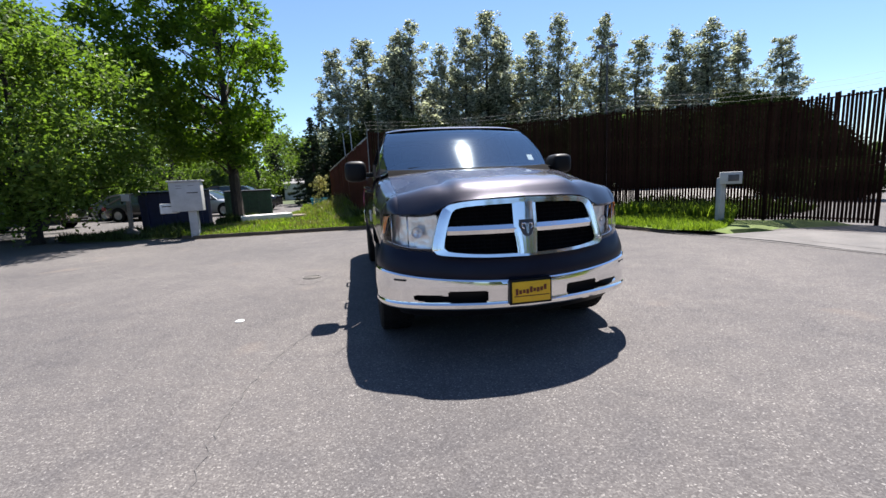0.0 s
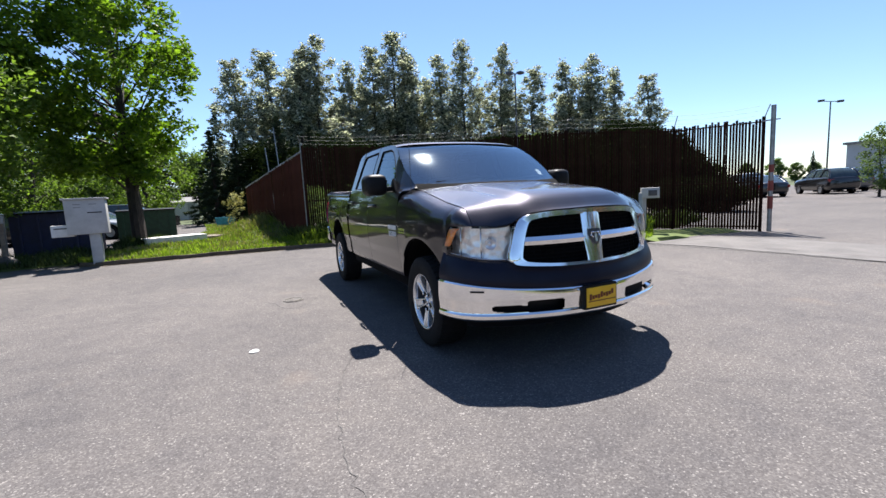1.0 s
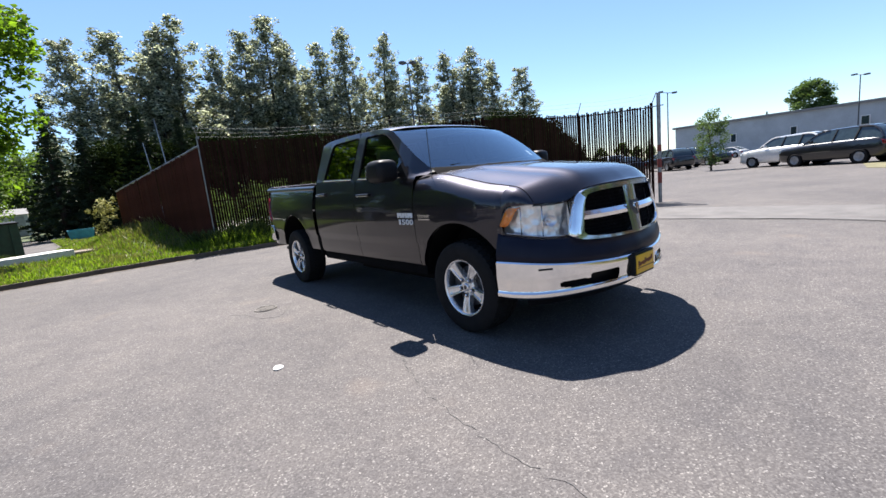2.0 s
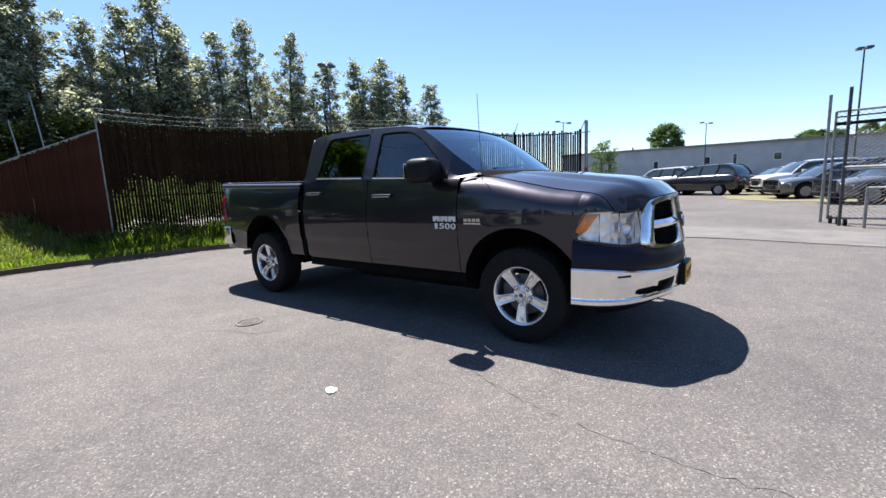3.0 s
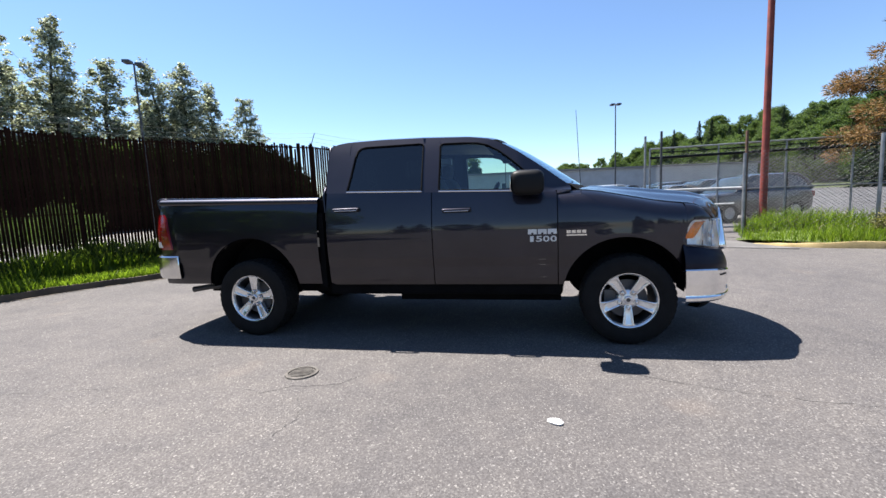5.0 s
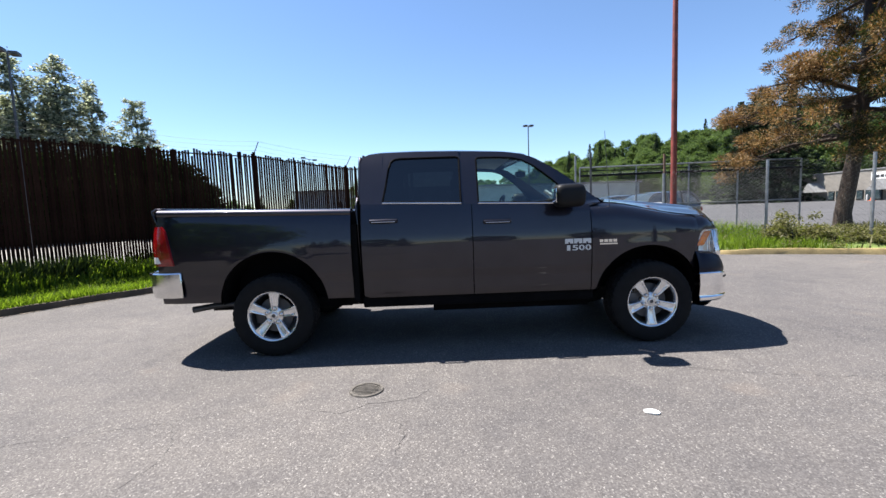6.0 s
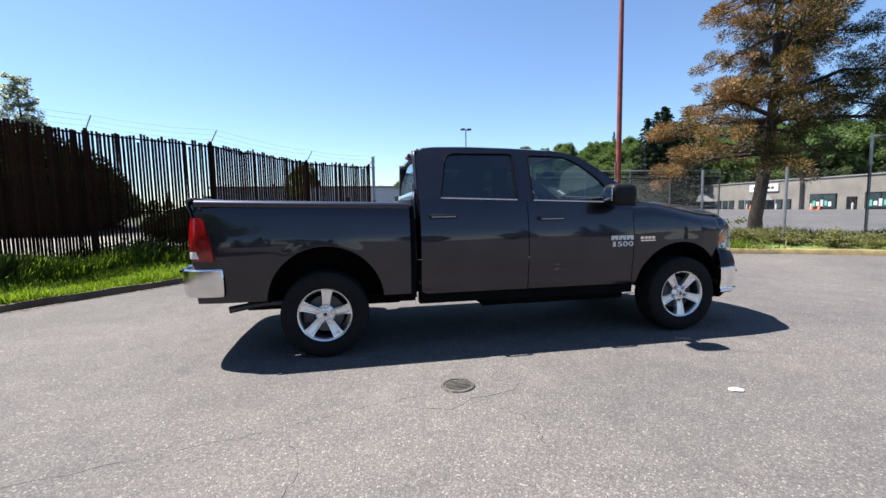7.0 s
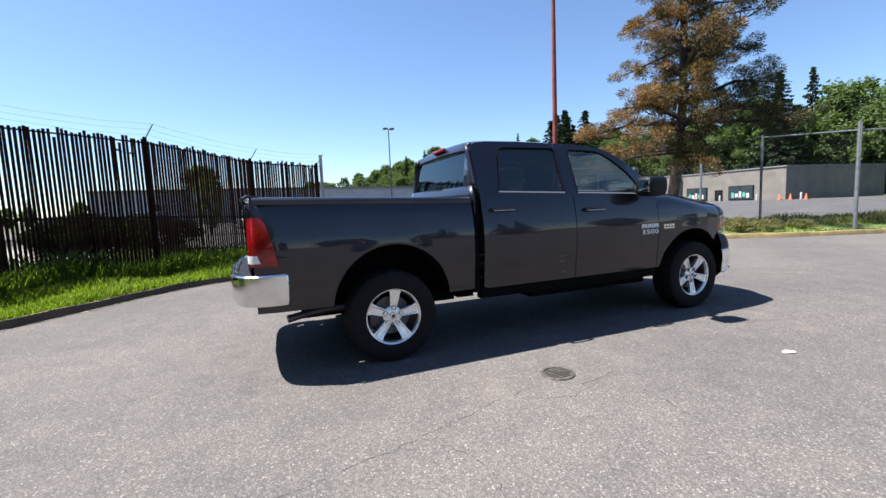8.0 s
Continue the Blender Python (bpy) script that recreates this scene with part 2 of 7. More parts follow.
NEEDLE_BROWN = leaf_material("pine_needle_brown_lit", (0.15, 0.085, 0.038), (0.42, 0.265, 0.125), 0.25, glow=(1.0, 0.8, 0.5))
GRASS = leaf_material("grass_blade", (0.0765, 0.1275, 0.01275), (0.255, 0.323, 0.0595), 0.6)
GRASS_DRY = leaf_material("dry_weed", (0.119, 0.119, 0.051), (0.255, 0.2295, 0.119), 0.4)

rn = REFLECTOR.node_tree
bump(rn, rn.nodes["Principled BSDF"], voronoi(rn, coords(rn), 18), 0.35, 0.02)

# ---- building helpers ----


def part(name, bm, mat, parent=None, label="", smooth=35, thick=0.0):
    me = bpy.data.meshes.new(name)
    bm.to_mesh(me)
    bm.free()
    me.materials.append(mat)
    if smooth:
        me.shade_smooth()
        me.set_sharp_from_angle(angle=radians(smooth))
    ob = new(name, me)
    if parent is not None:
        ob.parent = parent
    if label:
        tagged(ob, label)
    if thick:
        s = ob.modifiers.new("thickness", "SOLIDIFY")
        s.thickness = thick
        s.offset = 0
    return ob


def thing(name, m, label, category, group="", kind=""):
    e = new(name)
    e.matrix_basis = m
    e.empty_display_size = 0.2
    return tagged(e, label, category, group, kind)


def B():
    return bmesh.new()


def sheet(bm, rows, loop=False):
    """Quads between rows of points."""
    vs = [[bm.verts.new(p) for p in r] for r in rows]
    for a, b in zip(vs, vs[1:]):
        n = len(a)
        for i in range(n if loop else n - 1):
            j = (i + 1) % n
            q = (a[i], a[j], b[j], b[i])
            if len({v.co.to_tuple(6) for v in q}) >= 3:
                try:
                    bm.faces.new(q)
                except ValueError:
                    pass
    return vs


def box(bm, x0, x1, y0, y1, z0, z1, bev=0.0, seg=2, m=None):
    vs = [bm.verts.new(p) for p in ((x0, y0, z0), (x1, y0, z0), (x1, y1, z0), (x0, y1, z0), (x0, y0, z1), (x1, y0, z1), (x1, y1, z1), (x0, y1, z1))]
    if m is not None:
        for v in vs:
            v.co = m @ v.co
    fs = [bm.faces.new([vs[i] for i in q]) for q in ((3, 2, 1, 0), (4, 5, 6, 7), (0, 1, 5, 4), (1, 2, 6, 5), (2, 3, 7, 6), (3, 0, 4, 7))]
    if bev:
        bmesh.ops.bevel(bm, geom=list({e for f in fs for e in f.edges}), offset=bev, segments=seg, affect="EDGES", profile=0.6)
    return vs


def tube(bm, pts, radii, seg=8, cap=True):
    pts = [Vector(p) for p in pts]
    if isinstance(radii, (int, float)):
        radii = [radii] * len(pts)
    rows = []
    for i, p in enumerate(pts):
        d = (pts[min(i + 1, len(pts) - 1)] - pts[max(i - 1, 0)]).normalized()
        a = d.cross(Vector((0, 0, 1)) if abs(d.z) < 0.9 else Vector((0, 1, 0))).normalized()
        b = d.cross(a)
        rows.append([p + radii[i] * (math.cos(2 * math.pi * k / seg) * a + math.sin(2 * math.pi * k / seg) * b) for k in range(seg)])
    vs = sheet(bm, rows, True)
    if cap:
        bm.faces.new(vs[0][::-1])
        bm.faces.new(vs[-1])


def lathe(bm, prof, seg=48, axis="x", centre=(0, 0, 0), close=False):
    """Turns a profile of (radius, height along the axis) about the axis."""
    rows = []
    for k in range(seg):
        a = 2 * math.pi * k / seg
        row = []
        for r, h in prof:
            p = {"x": (h, r * math.cos(a), r * math.sin(a)), "z": (r * math.cos(a), r * math.sin(a), h), "y": (r * math.cos(a), h, r * math.sin(a))}[axis]
            row.append(Vector(p) + Vector(centre))
        rows.append(row)
    rows.append(rows[0])
    vs = [[bm.verts.new(p) for p in r] for r in rows[:-1]]
    vs.append(vs[0])
    for a, b in zip(vs, vs[1:]):
        for i in range(len(prof) - 1 + (1 if close else 0)):
            j = (i + 1) % len(prof)
            bm.faces.new((a[i], a[j], b[j], b[i]))


def prism(bm, poly, z0, z1, to=None):
    """A polygon of (u, v) drawn out from z0 to z1; to(u, v, w) places it."""
    to = to or (lambda u, v, w: (u, v, w))
    a = [bm.verts.new(to(u, v, z0)) for u, v in poly]
    b = [bm.verts.new(to(u, v, z1)) for u, v in poly]
    bm.faces.new(a[::-1])
    bm.faces.new(b)
    n = len(poly)
    for i in range(n):
        bm.faces.new((a[i], a[(i + 1) % n], b[(i + 1) % n], b[i]))


def interp(x, pts):
    """Piecewise linear value at x of sorted (x, y) points."""
    if x <= pts[0][0]:
        return pts[0][1]
    for (a, fa), (b, fb) in zip(pts, pts[1:]):
        if x <= b:
            return fa + (fb - fa) * (x - a) / (b - a)
    return pts[-1][1]


def spline(pts, n=8):
    """Catmull-Rom through points of any dimension."""
    ps = [Vector(p) for p in pts]
    ps = [ps[0] * 2 - ps[1]] + ps + [ps[-1] * 2 - ps[-2]]
    out = []
    for a, b, c, d in zip(ps, ps[1:], ps[2:], ps[3:]):
        for k in range(n):
            t = k / n
            out.append(0.5 * ((2 * b) + (c - a) * t + (2 * a - 5 * b + 4 * c - d) * t * t + (3 * b - a - 3 * c + d) * t ** 3))
    out.append(ps[-2])
    return out


def step(a, b, x):
    t = min(1, max(0, (x - a) / (b - a)))
    return t * t * (3 - 2 * t)


def frange(a, b, d):
    n = max(1, round(abs(b - a) / d))
    return [a + (b - a) * i / n for i in range(n + 1)]


def inside(p, poly):
    x, y = p[0], p[1]
    hit = False
    for a, b in zip(poly, poly[1:] + poly[:1]):
        if (a[1] > y) != (b[1] > y) and x < (b[0] - a[0]) * (y - a[1]) / (b[1] - a[1]) + a[0]:
            hit = not hit
    return hit

# ---- the pickup ----
truck = thing("pickup_truck", pose(0, 0, 0), "dark grey crew-cab pickup truck with chrome grille and bumpers", "pickup truck")

AXLE = (-1.787, 1.787)
ARCH = {-1.787: (-1.757, 0.43, 0.505, 0.50), 1.787: (1.765, 0.50, 0.505, 0.50)}
SECTION = [(0.44, 0.915), (0.50, 0.945), (0.56, 0.968), (0.66, 0.976), (0.725, 0.979), (0.75, 0.992), (0.95, 1.000), (1.06, 0.997),
           (1.10, 0.992), (1.18, 0.979), (1.26, 0.963), (1.33, 0.947), (1.39, 0.931), (1.42, 0.918), (1.60, 0.850), (1.80, 0.772), (1.90, 0.725)]
PLAN = [(-2.75, 0.10), (-2.73, 0.30), (-2.66, 0.57), (-2.58, 0.74), (-2.49, 0.835), (-2.36, 0.912), (-2.2, 0.960), (-2.0, 0.988), (-1.8, 1.0)]
COWL = [(-1.34, 0.87), (-1.1, 0.965), (-0.9, 1.0)]


def half_width(y, z):
    x = interp(z, SECTION)
    if z > 1.30:
        x *= 1 - (1 - interp(y, COWL)) * step(1.30, 1.38, z)
    x *= min(1.0, interp(y, PLAN))
    if y > 2.55:
        x -= 0.05 * ((y - 2.55) / 0.33) ** 2
    for a in AXLE:
        cy, cz, ry, rz = ARCH[a]
        r = math.hypot((y - cy) / ry, (z - cz) / rz)
        if z < 1.2:
            x += 0.003 * math.exp(-((r - 1.02) / 0.10) ** 2)
    return x


def arch(y, a):
    cy, cz, ry, rz = ARCH[a]
    q = 1 - ((y - cy) / ry) ** 2
    return cz + rz * math.sqrt(q) if q > 0 else 0.0


ROCKER = 0.525


def belt(y):
    return 1.372 + 0.036 * y


def rail(y):
    return 1.36 + 0.028 * (y - 1.0)


HOOD_Z = [(-2.70, 1.150), (-2.66, 1.192), (-2.58, 1.240), (-2.40, 1.288), (-1.92, 1.348), (-1.45, 1.385), (-1.25, 1.395)]


def hood_z(x, y):
    zc = interp(y, HOOD_Z)
    a = abs(x)
    d = 0.012 * (a / 0.42) ** 2 if a < 0.42 else 0.012
    d += 0.035 * step(0.40, 0.52, a)
    d += 0.075 * step(0.50, 0.90, a)
    fade = step(-2.70, -2.45, y)
    rear = 0.42 + 0.58 * step(-1.42, -2.1, y)
    return zc - d * min(0.45 + 0.55 * fade, rear)


def fender_top(y):
    return hood_z(0.825, y) - 0.006


def panel(name, ys, zlo, zhi, n, top_in=None, label="", mat=None, side=-1, width=half_width, parent=None):
    """A body side panel: columns of points between two outlines."""
    bm = B()
    rows = []
    for y in ys:
        a, b = zlo(y), zhi(y)
        row = []
        for i in range(n + 1):
            z = a + (b - a) * i / n
            x = width(y, z)
            if top_in is not None:
                k = max(0.0, (z - (b - 0.13)) / 0.13)
                x -= (x - min(x, top_in)) * (1 - math.sqrt(max(0, 1 - k * k)))
            row.append((side * x, y, z))
        # return the bottom edge inwards
        x0, y0, z0 = row[0]
        row.insert(0, (x0 - side * 0.045, y0, z0 + 0.004))
        rows.append(row)
    sheet(bm, rows)
    return part(name, bm, mat or PAINT, parent or truck, label, smooth=40)


def arch_samples(y0, y1, a):
    cy, cz, ry, rz = ARCH[a]
    ys = frange(y0, y1, 0.05)
    ys += [cy + ry * math.cos(math.pi * k / 36) for k in range(37)] + [cy - ry - 0.002, cy + ry + 0.002]
    return sorted({round(y, 4) for y in ys if min(y0, y1) <= y <= max(y0, y1)})


GAP = 0.004
for sgn in (-1, 1):
    panel("front_fender", arch_samples(-2.235, -1.215 - GAP, AXLE[0]), lambda y: max(ROCKER, arch(y, AXLE[0])), fender_top, 18, 0.825, side=sgn)
    panel("front_door", frange(-1.215 + GAP, -0.115 - GAP, 0.045), lambda y: ROCKER, belt, 22, side=sgn, label="dark grey front door")
    panel("rear_door", [y for y in arch_samples(-0.115 + GAP, 0.965, AXLE[1])], lambda y: ROCKER + (0.02 if y > 0.9 else 0), belt, 22, side=sgn, label="dark grey rear door")
    panel("bed_side", arch_samples(1.015, 2.83, AXLE[1]), lambda y: max(0.535, arch(y, AXLE[1])), rail, 22, 0.905, side=sgn, label="dark grey cargo bed side")
    # sill below the doors
    bm = B()
    box(bm, sgn * 0.89 - 0.045, sgn * 0.89 + 0.045, -1.25, 0.94, 0.425, 0.535, 0.02)
    part("rocker_panel", bm, UNDER, truck)

# bed rail caps, bed floor and inner walls, tailgate
for sgn in (-1, 1):
    bm = B()
    sheet(bm, [[(sgn * 0.938, y, rail(y) - 0.052), (sgn * 0.949, y, rail(y) - 0.040), (sgn * 0.951, y, rail(y) - 0.026), (sgn * 0.944, y, rail(y) - 0.011), (sgn * 0.928, y, rail(y) + 0.002), (sgn * 0.905, y, rail(y) + 0.008), (sgn * 0.83, y, rail(y) + 0.010), (sgn * 0.80, y, rail(y) - 0.01), (sgn * 0.80, y, rail(y) - 0.32)] for y in frange(1.015, 2.81, 0.1)])
    part("bed_rail_cap", bm, PAINT, truck, smooth=50)
bm = B()
box(bm, -0.61, 0.61, 1.02, 2.80, 0.80, 0.86)
part("bed_floor", bm, UNDER, truck)
for sgn in (-1, 1):
    bm = B()
    x0, x1 = sorted((sgn * 0.60, sgn * 0.805))
    box(bm, x0, x1, 1.03, 2.82, 1.012, 1.03)
    part("wheel_house", bm, UNDER, truck)
bm = B()
box(bm, -0.88, 0.88, 1.015, 1.05, 0.62, 1.355, 0.01)
part("bed_front_wall", bm, PAINT, truck)
# black boxes added in the cab-to-bed gap to stand for its shade
bm = B()
box(bm, -0.905, 0.905, 0.955, 1.02, 0.50, 1.34)
box(bm, -0.965, 0.965, 0.962, 1.014, 0.50, 1.22)
part("cab_gap_filler", bm, UNDER, truck, "black filler standing for the shade between cab and bed")
bm = B()
rows = []
for x in frange(-0.89, 0.89, 0.08):
    rows.append([(x, 2.77, rail(2.84) + 0.008), (x, 2.845, rail(2.84) + 0.016), (x, 2.885, rail(2.84) - 0.005), (x, 2.875, rail(2.84) - 0.06), (x, 2.855, rail(2.84) - 0.12), (x, 2.855, 1.0), (x, 2.86, 0.86), (x, 2.84, 0.83)])
sheet(bm, rows)
part("tailgate", bm, PAINT, truck, thick=0.02)
bm = B()
box(bm, -0.16, 0.16, 2.855, 2.875, 1.17, 1.23, 0.008)
part("tailgate_handle", bm, CHROME, truck)

# cab: pillars, roof rail and window surrounds
ROOF = [(-1.335, 1.375), (-1.20, 1.475), (-1.03, 1.60), (-0.88, 1.705), (-0.74, 1.79), (-0.62, 1.835), (-0.45, 1.862), (0.0, 1.885), (0.40, 1.895), (0.75, 1.892), (0.85, 1.88), (0.90, 1.855), (0.925, 1.80)]
WIN_F_TOP = [(-1.075, 1.345), (-1.0, 1.45), (-0.93, 1.535), (-0.88, 1.582), (-0.80, 1.652), (-0.72, 1.715), (-0.62, 1.772), (-0.53, 1.798), (-0.40, 1.808), (-0.215, 1.812), (-0.19, 1.806), (-0.18, 1.79)]
WIN_R_TOP = [(-0.02, 1.805), (-0.01, 1.82), (0.02, 1.828), (0.55, 1.83), (0.605, 1.82), (0.635, 1.795), (0.655, 1.74), (0.685, 1.56), (0.715, 1.41)]


def roof_edge(y):
    return interp(y, ROOF)


def win_bottom(y):
    return belt(y) + 0.016


def cab_columns():
    ys = set(frange(-1.33, 0.925, 0.04))
    for p in WIN_F_TOP + WIN_R_TOP + ROOF:
        ys.add(p[0])
    ys |= {-0.179, -0.021, 0.716, -1.076}
    return sorted(round(y, 4) for y in ys if -1.335 <= y <= 0.925)


def in_window(y):
    if -1.0755 <= y <= -0.1795:
        return max(win_bottom(y), interp(y, WIN_F_TOP))
    if -0.0205 <= y <= 0.7155:
        return max(win_bottom(y), interp(y, WIN_R_TOP))
    return None


for sgn in (-1, 1):
    bm = B()
    ys = cab_columns()

    def column(y, a, b, n):
        return [(sgn * half_width(y, a + (b - a) * i / n), y, a + (b - a) * i / n) for i in range(n + 1)]
    for y0, y1 in zip(ys, ys[1:]):
        mid = (y0 + y1) / 2
        t0, t1 = in_window(y0), in_window(y1)
        if in_window(mid) is not None:
            t0 = t0 if t0 is not None else win_bottom(y0)
            t1 = t1 if t1 is not None else win_bottom(y1)
            sheet(bm, [column(y0, belt(y0), win_bottom(y0), 1), column(y1, belt(y1), win_bottom(y1), 1)])
            sheet(bm, [column(y0, t0, max(t0 + 0.001, roof_edge(y0)), 3), column(y1, t1, max(t1 + 0.001, roof_edge(y1)), 3)])
        else:
            b0, b1 = (max(belt(y0), 1.34) if y0 < -1.2 else belt(y0)), (max(belt(y1), 1.34) if y1 < -1.2 else belt(y1))
            sheet(bm, [column(y0, b0, max(roof_edge(y0), b0 + 0.002), 8), column(y1, b1, max(roof_edge(y1), b1 + 0.002), 8)])
    bmesh.ops.remove_doubles(bm, verts=bm.verts, dist=0.0006)
    part("cab_side", bm, PAINT, truck, smooth=40)
    for nm, y0, y1, tops, mat, lab in (("front_side_window", -1.075, -0.18, WIN_F_TOP, GLASS_FRONT, "green-tinted front side window"), ("rear_side_window", -0.02, 0.715, WIN_R_TOP, GLASS_DARK, "dark privacy-tinted rear side window")):
        bm = B()
        rows = []
        for y in sorted(set(frange(y0, y1, 0.06) + [p[0] for p in tops])):
            a, b = win_bottom(y), max(win_bottom(y) + 0.001, interp(y, tops))
            rows.append([(sgn * (half_width(y, a + (b - a) * i / 6) - 0.012), y, a + (b - a) * i / 6) for i in range(7)])
        sheet(bm, rows)
        ob = part(nm, bm, mat, truck, lab)
        ob.visible_shadow = nm != "front_side_window"
        # rubber edge round the pane
        loop = [r[-1] for r in rows] + [r[0] for r in rows[::-1]]
        bm = B()
        tube(bm, [(p[0] + sgn * 0.006, p[1], p[2]) for p in loop + loop[:1]], 0.010, 5, False)
        part("window_seal", bm, UNDER, ob)
        bm = B()
        tube(bm, [(sgn * (half_width(y, win_bottom(y)) + 0.004), y, win_bottom(y) - 0.006) for y in frange(max(y0, -0.98), y1, 0.1)], 0.007, 6)
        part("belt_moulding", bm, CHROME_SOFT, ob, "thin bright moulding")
    # door handles
    for yc, zc in ((-0.345, 1.195), (0.705, 1.235)):
        bm = B()
        w = half_width(yc, zc)
        tube(bm, [(sgn * (w + 0.026), yc - 0.125, zc + 0.010), (sgn * (w + 0.034), yc - 0.06, zc + 0.011), (sgn * (w + 0.034), yc + 0.06, zc + 0.011), (sgn * (w + 0.026), yc + 0.125, zc + 0.010)], 0.0125, 12)
        box(bm, sgn * (w + 0.012) - 0.02, sgn * (w + 0.012) + 0.02, yc - 0.125, yc - 0.085, zc - 0.004, zc + 0.018, 0.005)
        box(bm, sgn * (w + 0.012) - 0.02, sgn * (w + 0.012) + 0.02, yc + 0.085, yc + 0.125, zc - 0.004, zc + 0.018, 0.005)
        h = part("door_handle", bm, PAINT, truck, "dark grey door handle with a bright lower edge")
        bm = B()
        tube(bm, [(sgn * (w + 0.038), yc - 0.11, zc - 0.001), (sgn * (w + 0.042), yc, zc - 0.001), (sgn * (w + 0.038), yc + 0.11, zc - 0.001)], 0.0032, 8)
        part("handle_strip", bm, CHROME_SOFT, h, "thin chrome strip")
        bm = B()
        box(bm, sgn * (w - 0.003) - 0.006, sgn * (w - 0.003) + 0.006, yc - 0.13, yc + 0.13, zc - 0.05, zc + 0.026, 0.005)
        part("handle_recess", bm, BLACK, h)

# roof skin, with the windscreen's curve in front
bm = B()
rows = []
for y in [-0.665, -0.62, -0.58, -0.5] + frange(-0.4, 0.8, 0.1) + [0.85, 0.89, 0.925]:
    e = half_width(y, roof_edge(y))
    k = step(-0.62, -0.1, y)
    row = []
    for s in frange(-1, 1, 0.1):
        crown = (1 - s * s)
        edge = 0.02 * (1 - abs(s) ** 8)
        row.append((s * e, y - 0.10 * crown * (1 - k), roof_edge(y) + edge + 0.028 * crown * (0.3 + 0.7 * k) * (1 - step(0.8, 0.925, y) * 0.7)))
    rows.append(row)
sheet(bm, rows)
part("roof", bm, PAINT, truck, smooth=60)
bm = B()
rows = []
for y in frange(-1.335, -0.615, 0.045):
    e = half_width(y, roof_edge(y)) - 0.006
    bul = 0.10 + 0.07 * (-0.62 - y) / 0.72
    rows.append([(s * e, y - bul * (1 - s * s), roof_edge(y) + 0.018 * (1 - s * s) - 0.004) for s in frange(-1, 1, 0.1)])
sheet(bm, rows)
ws = part("windscreen", bm, GLASS, truck, "large raked windscreen of clear glass", smooth=80)
ws.visible_shadow = False
bm = B()
rows = []
for y in frange(-1.225, -1.145, 0.04):
    e = half_width(y, roof_edge(y)) - 0.03
    bul = 0.10 + 0.07 * (-0.62 - y) / 0.72
    rows.append([(s * e, y - bul * (1 - s * s) + 0.006, roof_edge(y) + 0.018 * (1 - s * s) - 0.012) for s in (0.80, 0.84, 0.88)])
sheet(bm, rows)
part("windscreen_sticker", bm, WHITE_PAINT, ws, "small white paper sticker inside the glass")
bm = B()
box(bm, -0.06, 0.06, -0.80, -0.70, 1.66, 1.72, 0.01)
part("interior_mirror", bm, BLACK, truck)
# dark frit along the windscreen's foot and the cowl
bm = B()
rows = []
for s in frange(-1, 1, 0.08):
    e = half_width(-1.335, 1.375)
    y0 = -1.335 - 0.17 * (1 - s * s)
    rows.append([(s * e, y0 + 0.04, 1.40), (s * e, y0, 1.383), (s * e, y0 - 0.05, 1.366 - 0.02 * s * s), (s * (e + 0.01), y0 - 0.11, 1.335 - 0.03 * s * s)])
sheet(bm, rows)
part("cowl_panel", bm, UNDER, truck)
for x0, x1, yo in ((-0.62, -0.02, 0.0), (0.06, 0.66, 0.0)):
    bm = B()
    pts = []
    for s in frange(0, 1, 0.125):
        x = x0 + (x1 - x0) * s
        pts.append((x, -1.325 - 0.165 * (1 - (x / 0.8) ** 2) + 0.03 + 0.07 * s, 1.40 + 0.045 * s))
    tube(bm, pts, [0.014, 0.013, 0.012, 0.011, 0.010, 0.009, 0.008, 0.008, 0.007], 6)
    part("wiper", bm, BLACK, truck)
# rear window and cab back
bm = B()
rows = []
for s in frange(-1, 1, 0.1):
    rows.append([(s * 0.90, 0.965 - 0.02 * abs(s) ** 4, 0.60), (s * 0.915, 0.965, 1.38), (s * 0.86, 0.955, 1.47)])
sheet(bm, rows)
part("cab_back", bm, PAINT, truck, thick=0.02)
bm = B()
for xs in ((-0.87, -0.66), (0.66, 0.87)):
    rows = []
    for z in frange(1.44, 1.86, 0.06):
        e = half_width(0.90, z) - 0.005
        sx = -1 if xs[0] < 0 else 1
        rows.append([(sx * e, 0.928, z), (sx * (e - 0.04), 0.945, z), (sx * (0.68 - 0.06 * (z - 1.4)), 0.95 - 0.12 * (z - 1.44), z)])
    sheet(bm, rows)
rows = [[(s * 0.74, 0.90, 1.875), (s * 0.70, 0.915, 1.80)] for s in frange(-1, 1, 0.1)]
sheet(bm, rows)
part("cab_rear_pillar", bm, PAINT, truck, thick=0.02)
bm = B()
sheet(bm, [[(s * 0.72, 0.958, 1.44), (s * 0.70, 0.935, 1.62), (s * 0.68, 0.905, 1.82)] for s in frange(-1, 1, 0.2)])
part("rear_window", bm, GLASS_REAR, truck, "dark privacy-tinted rear window")
bm = B()
box(bm, -0.16, 0.16, 0.90, 0.935, 1.872, 1.905, 0.01)
part("high_brake_light", bm, RED_LENS, truck, "red high-level brake light")

# front end: everything follows one curve in plan
FRONT = spline([(0.958, -2.20), (0.932, -2.325), (0.868, -2.44), (0.755, -2.53), (0.57, -2.613), (0.30, -2.69), (0.0, -2.72)], 10)


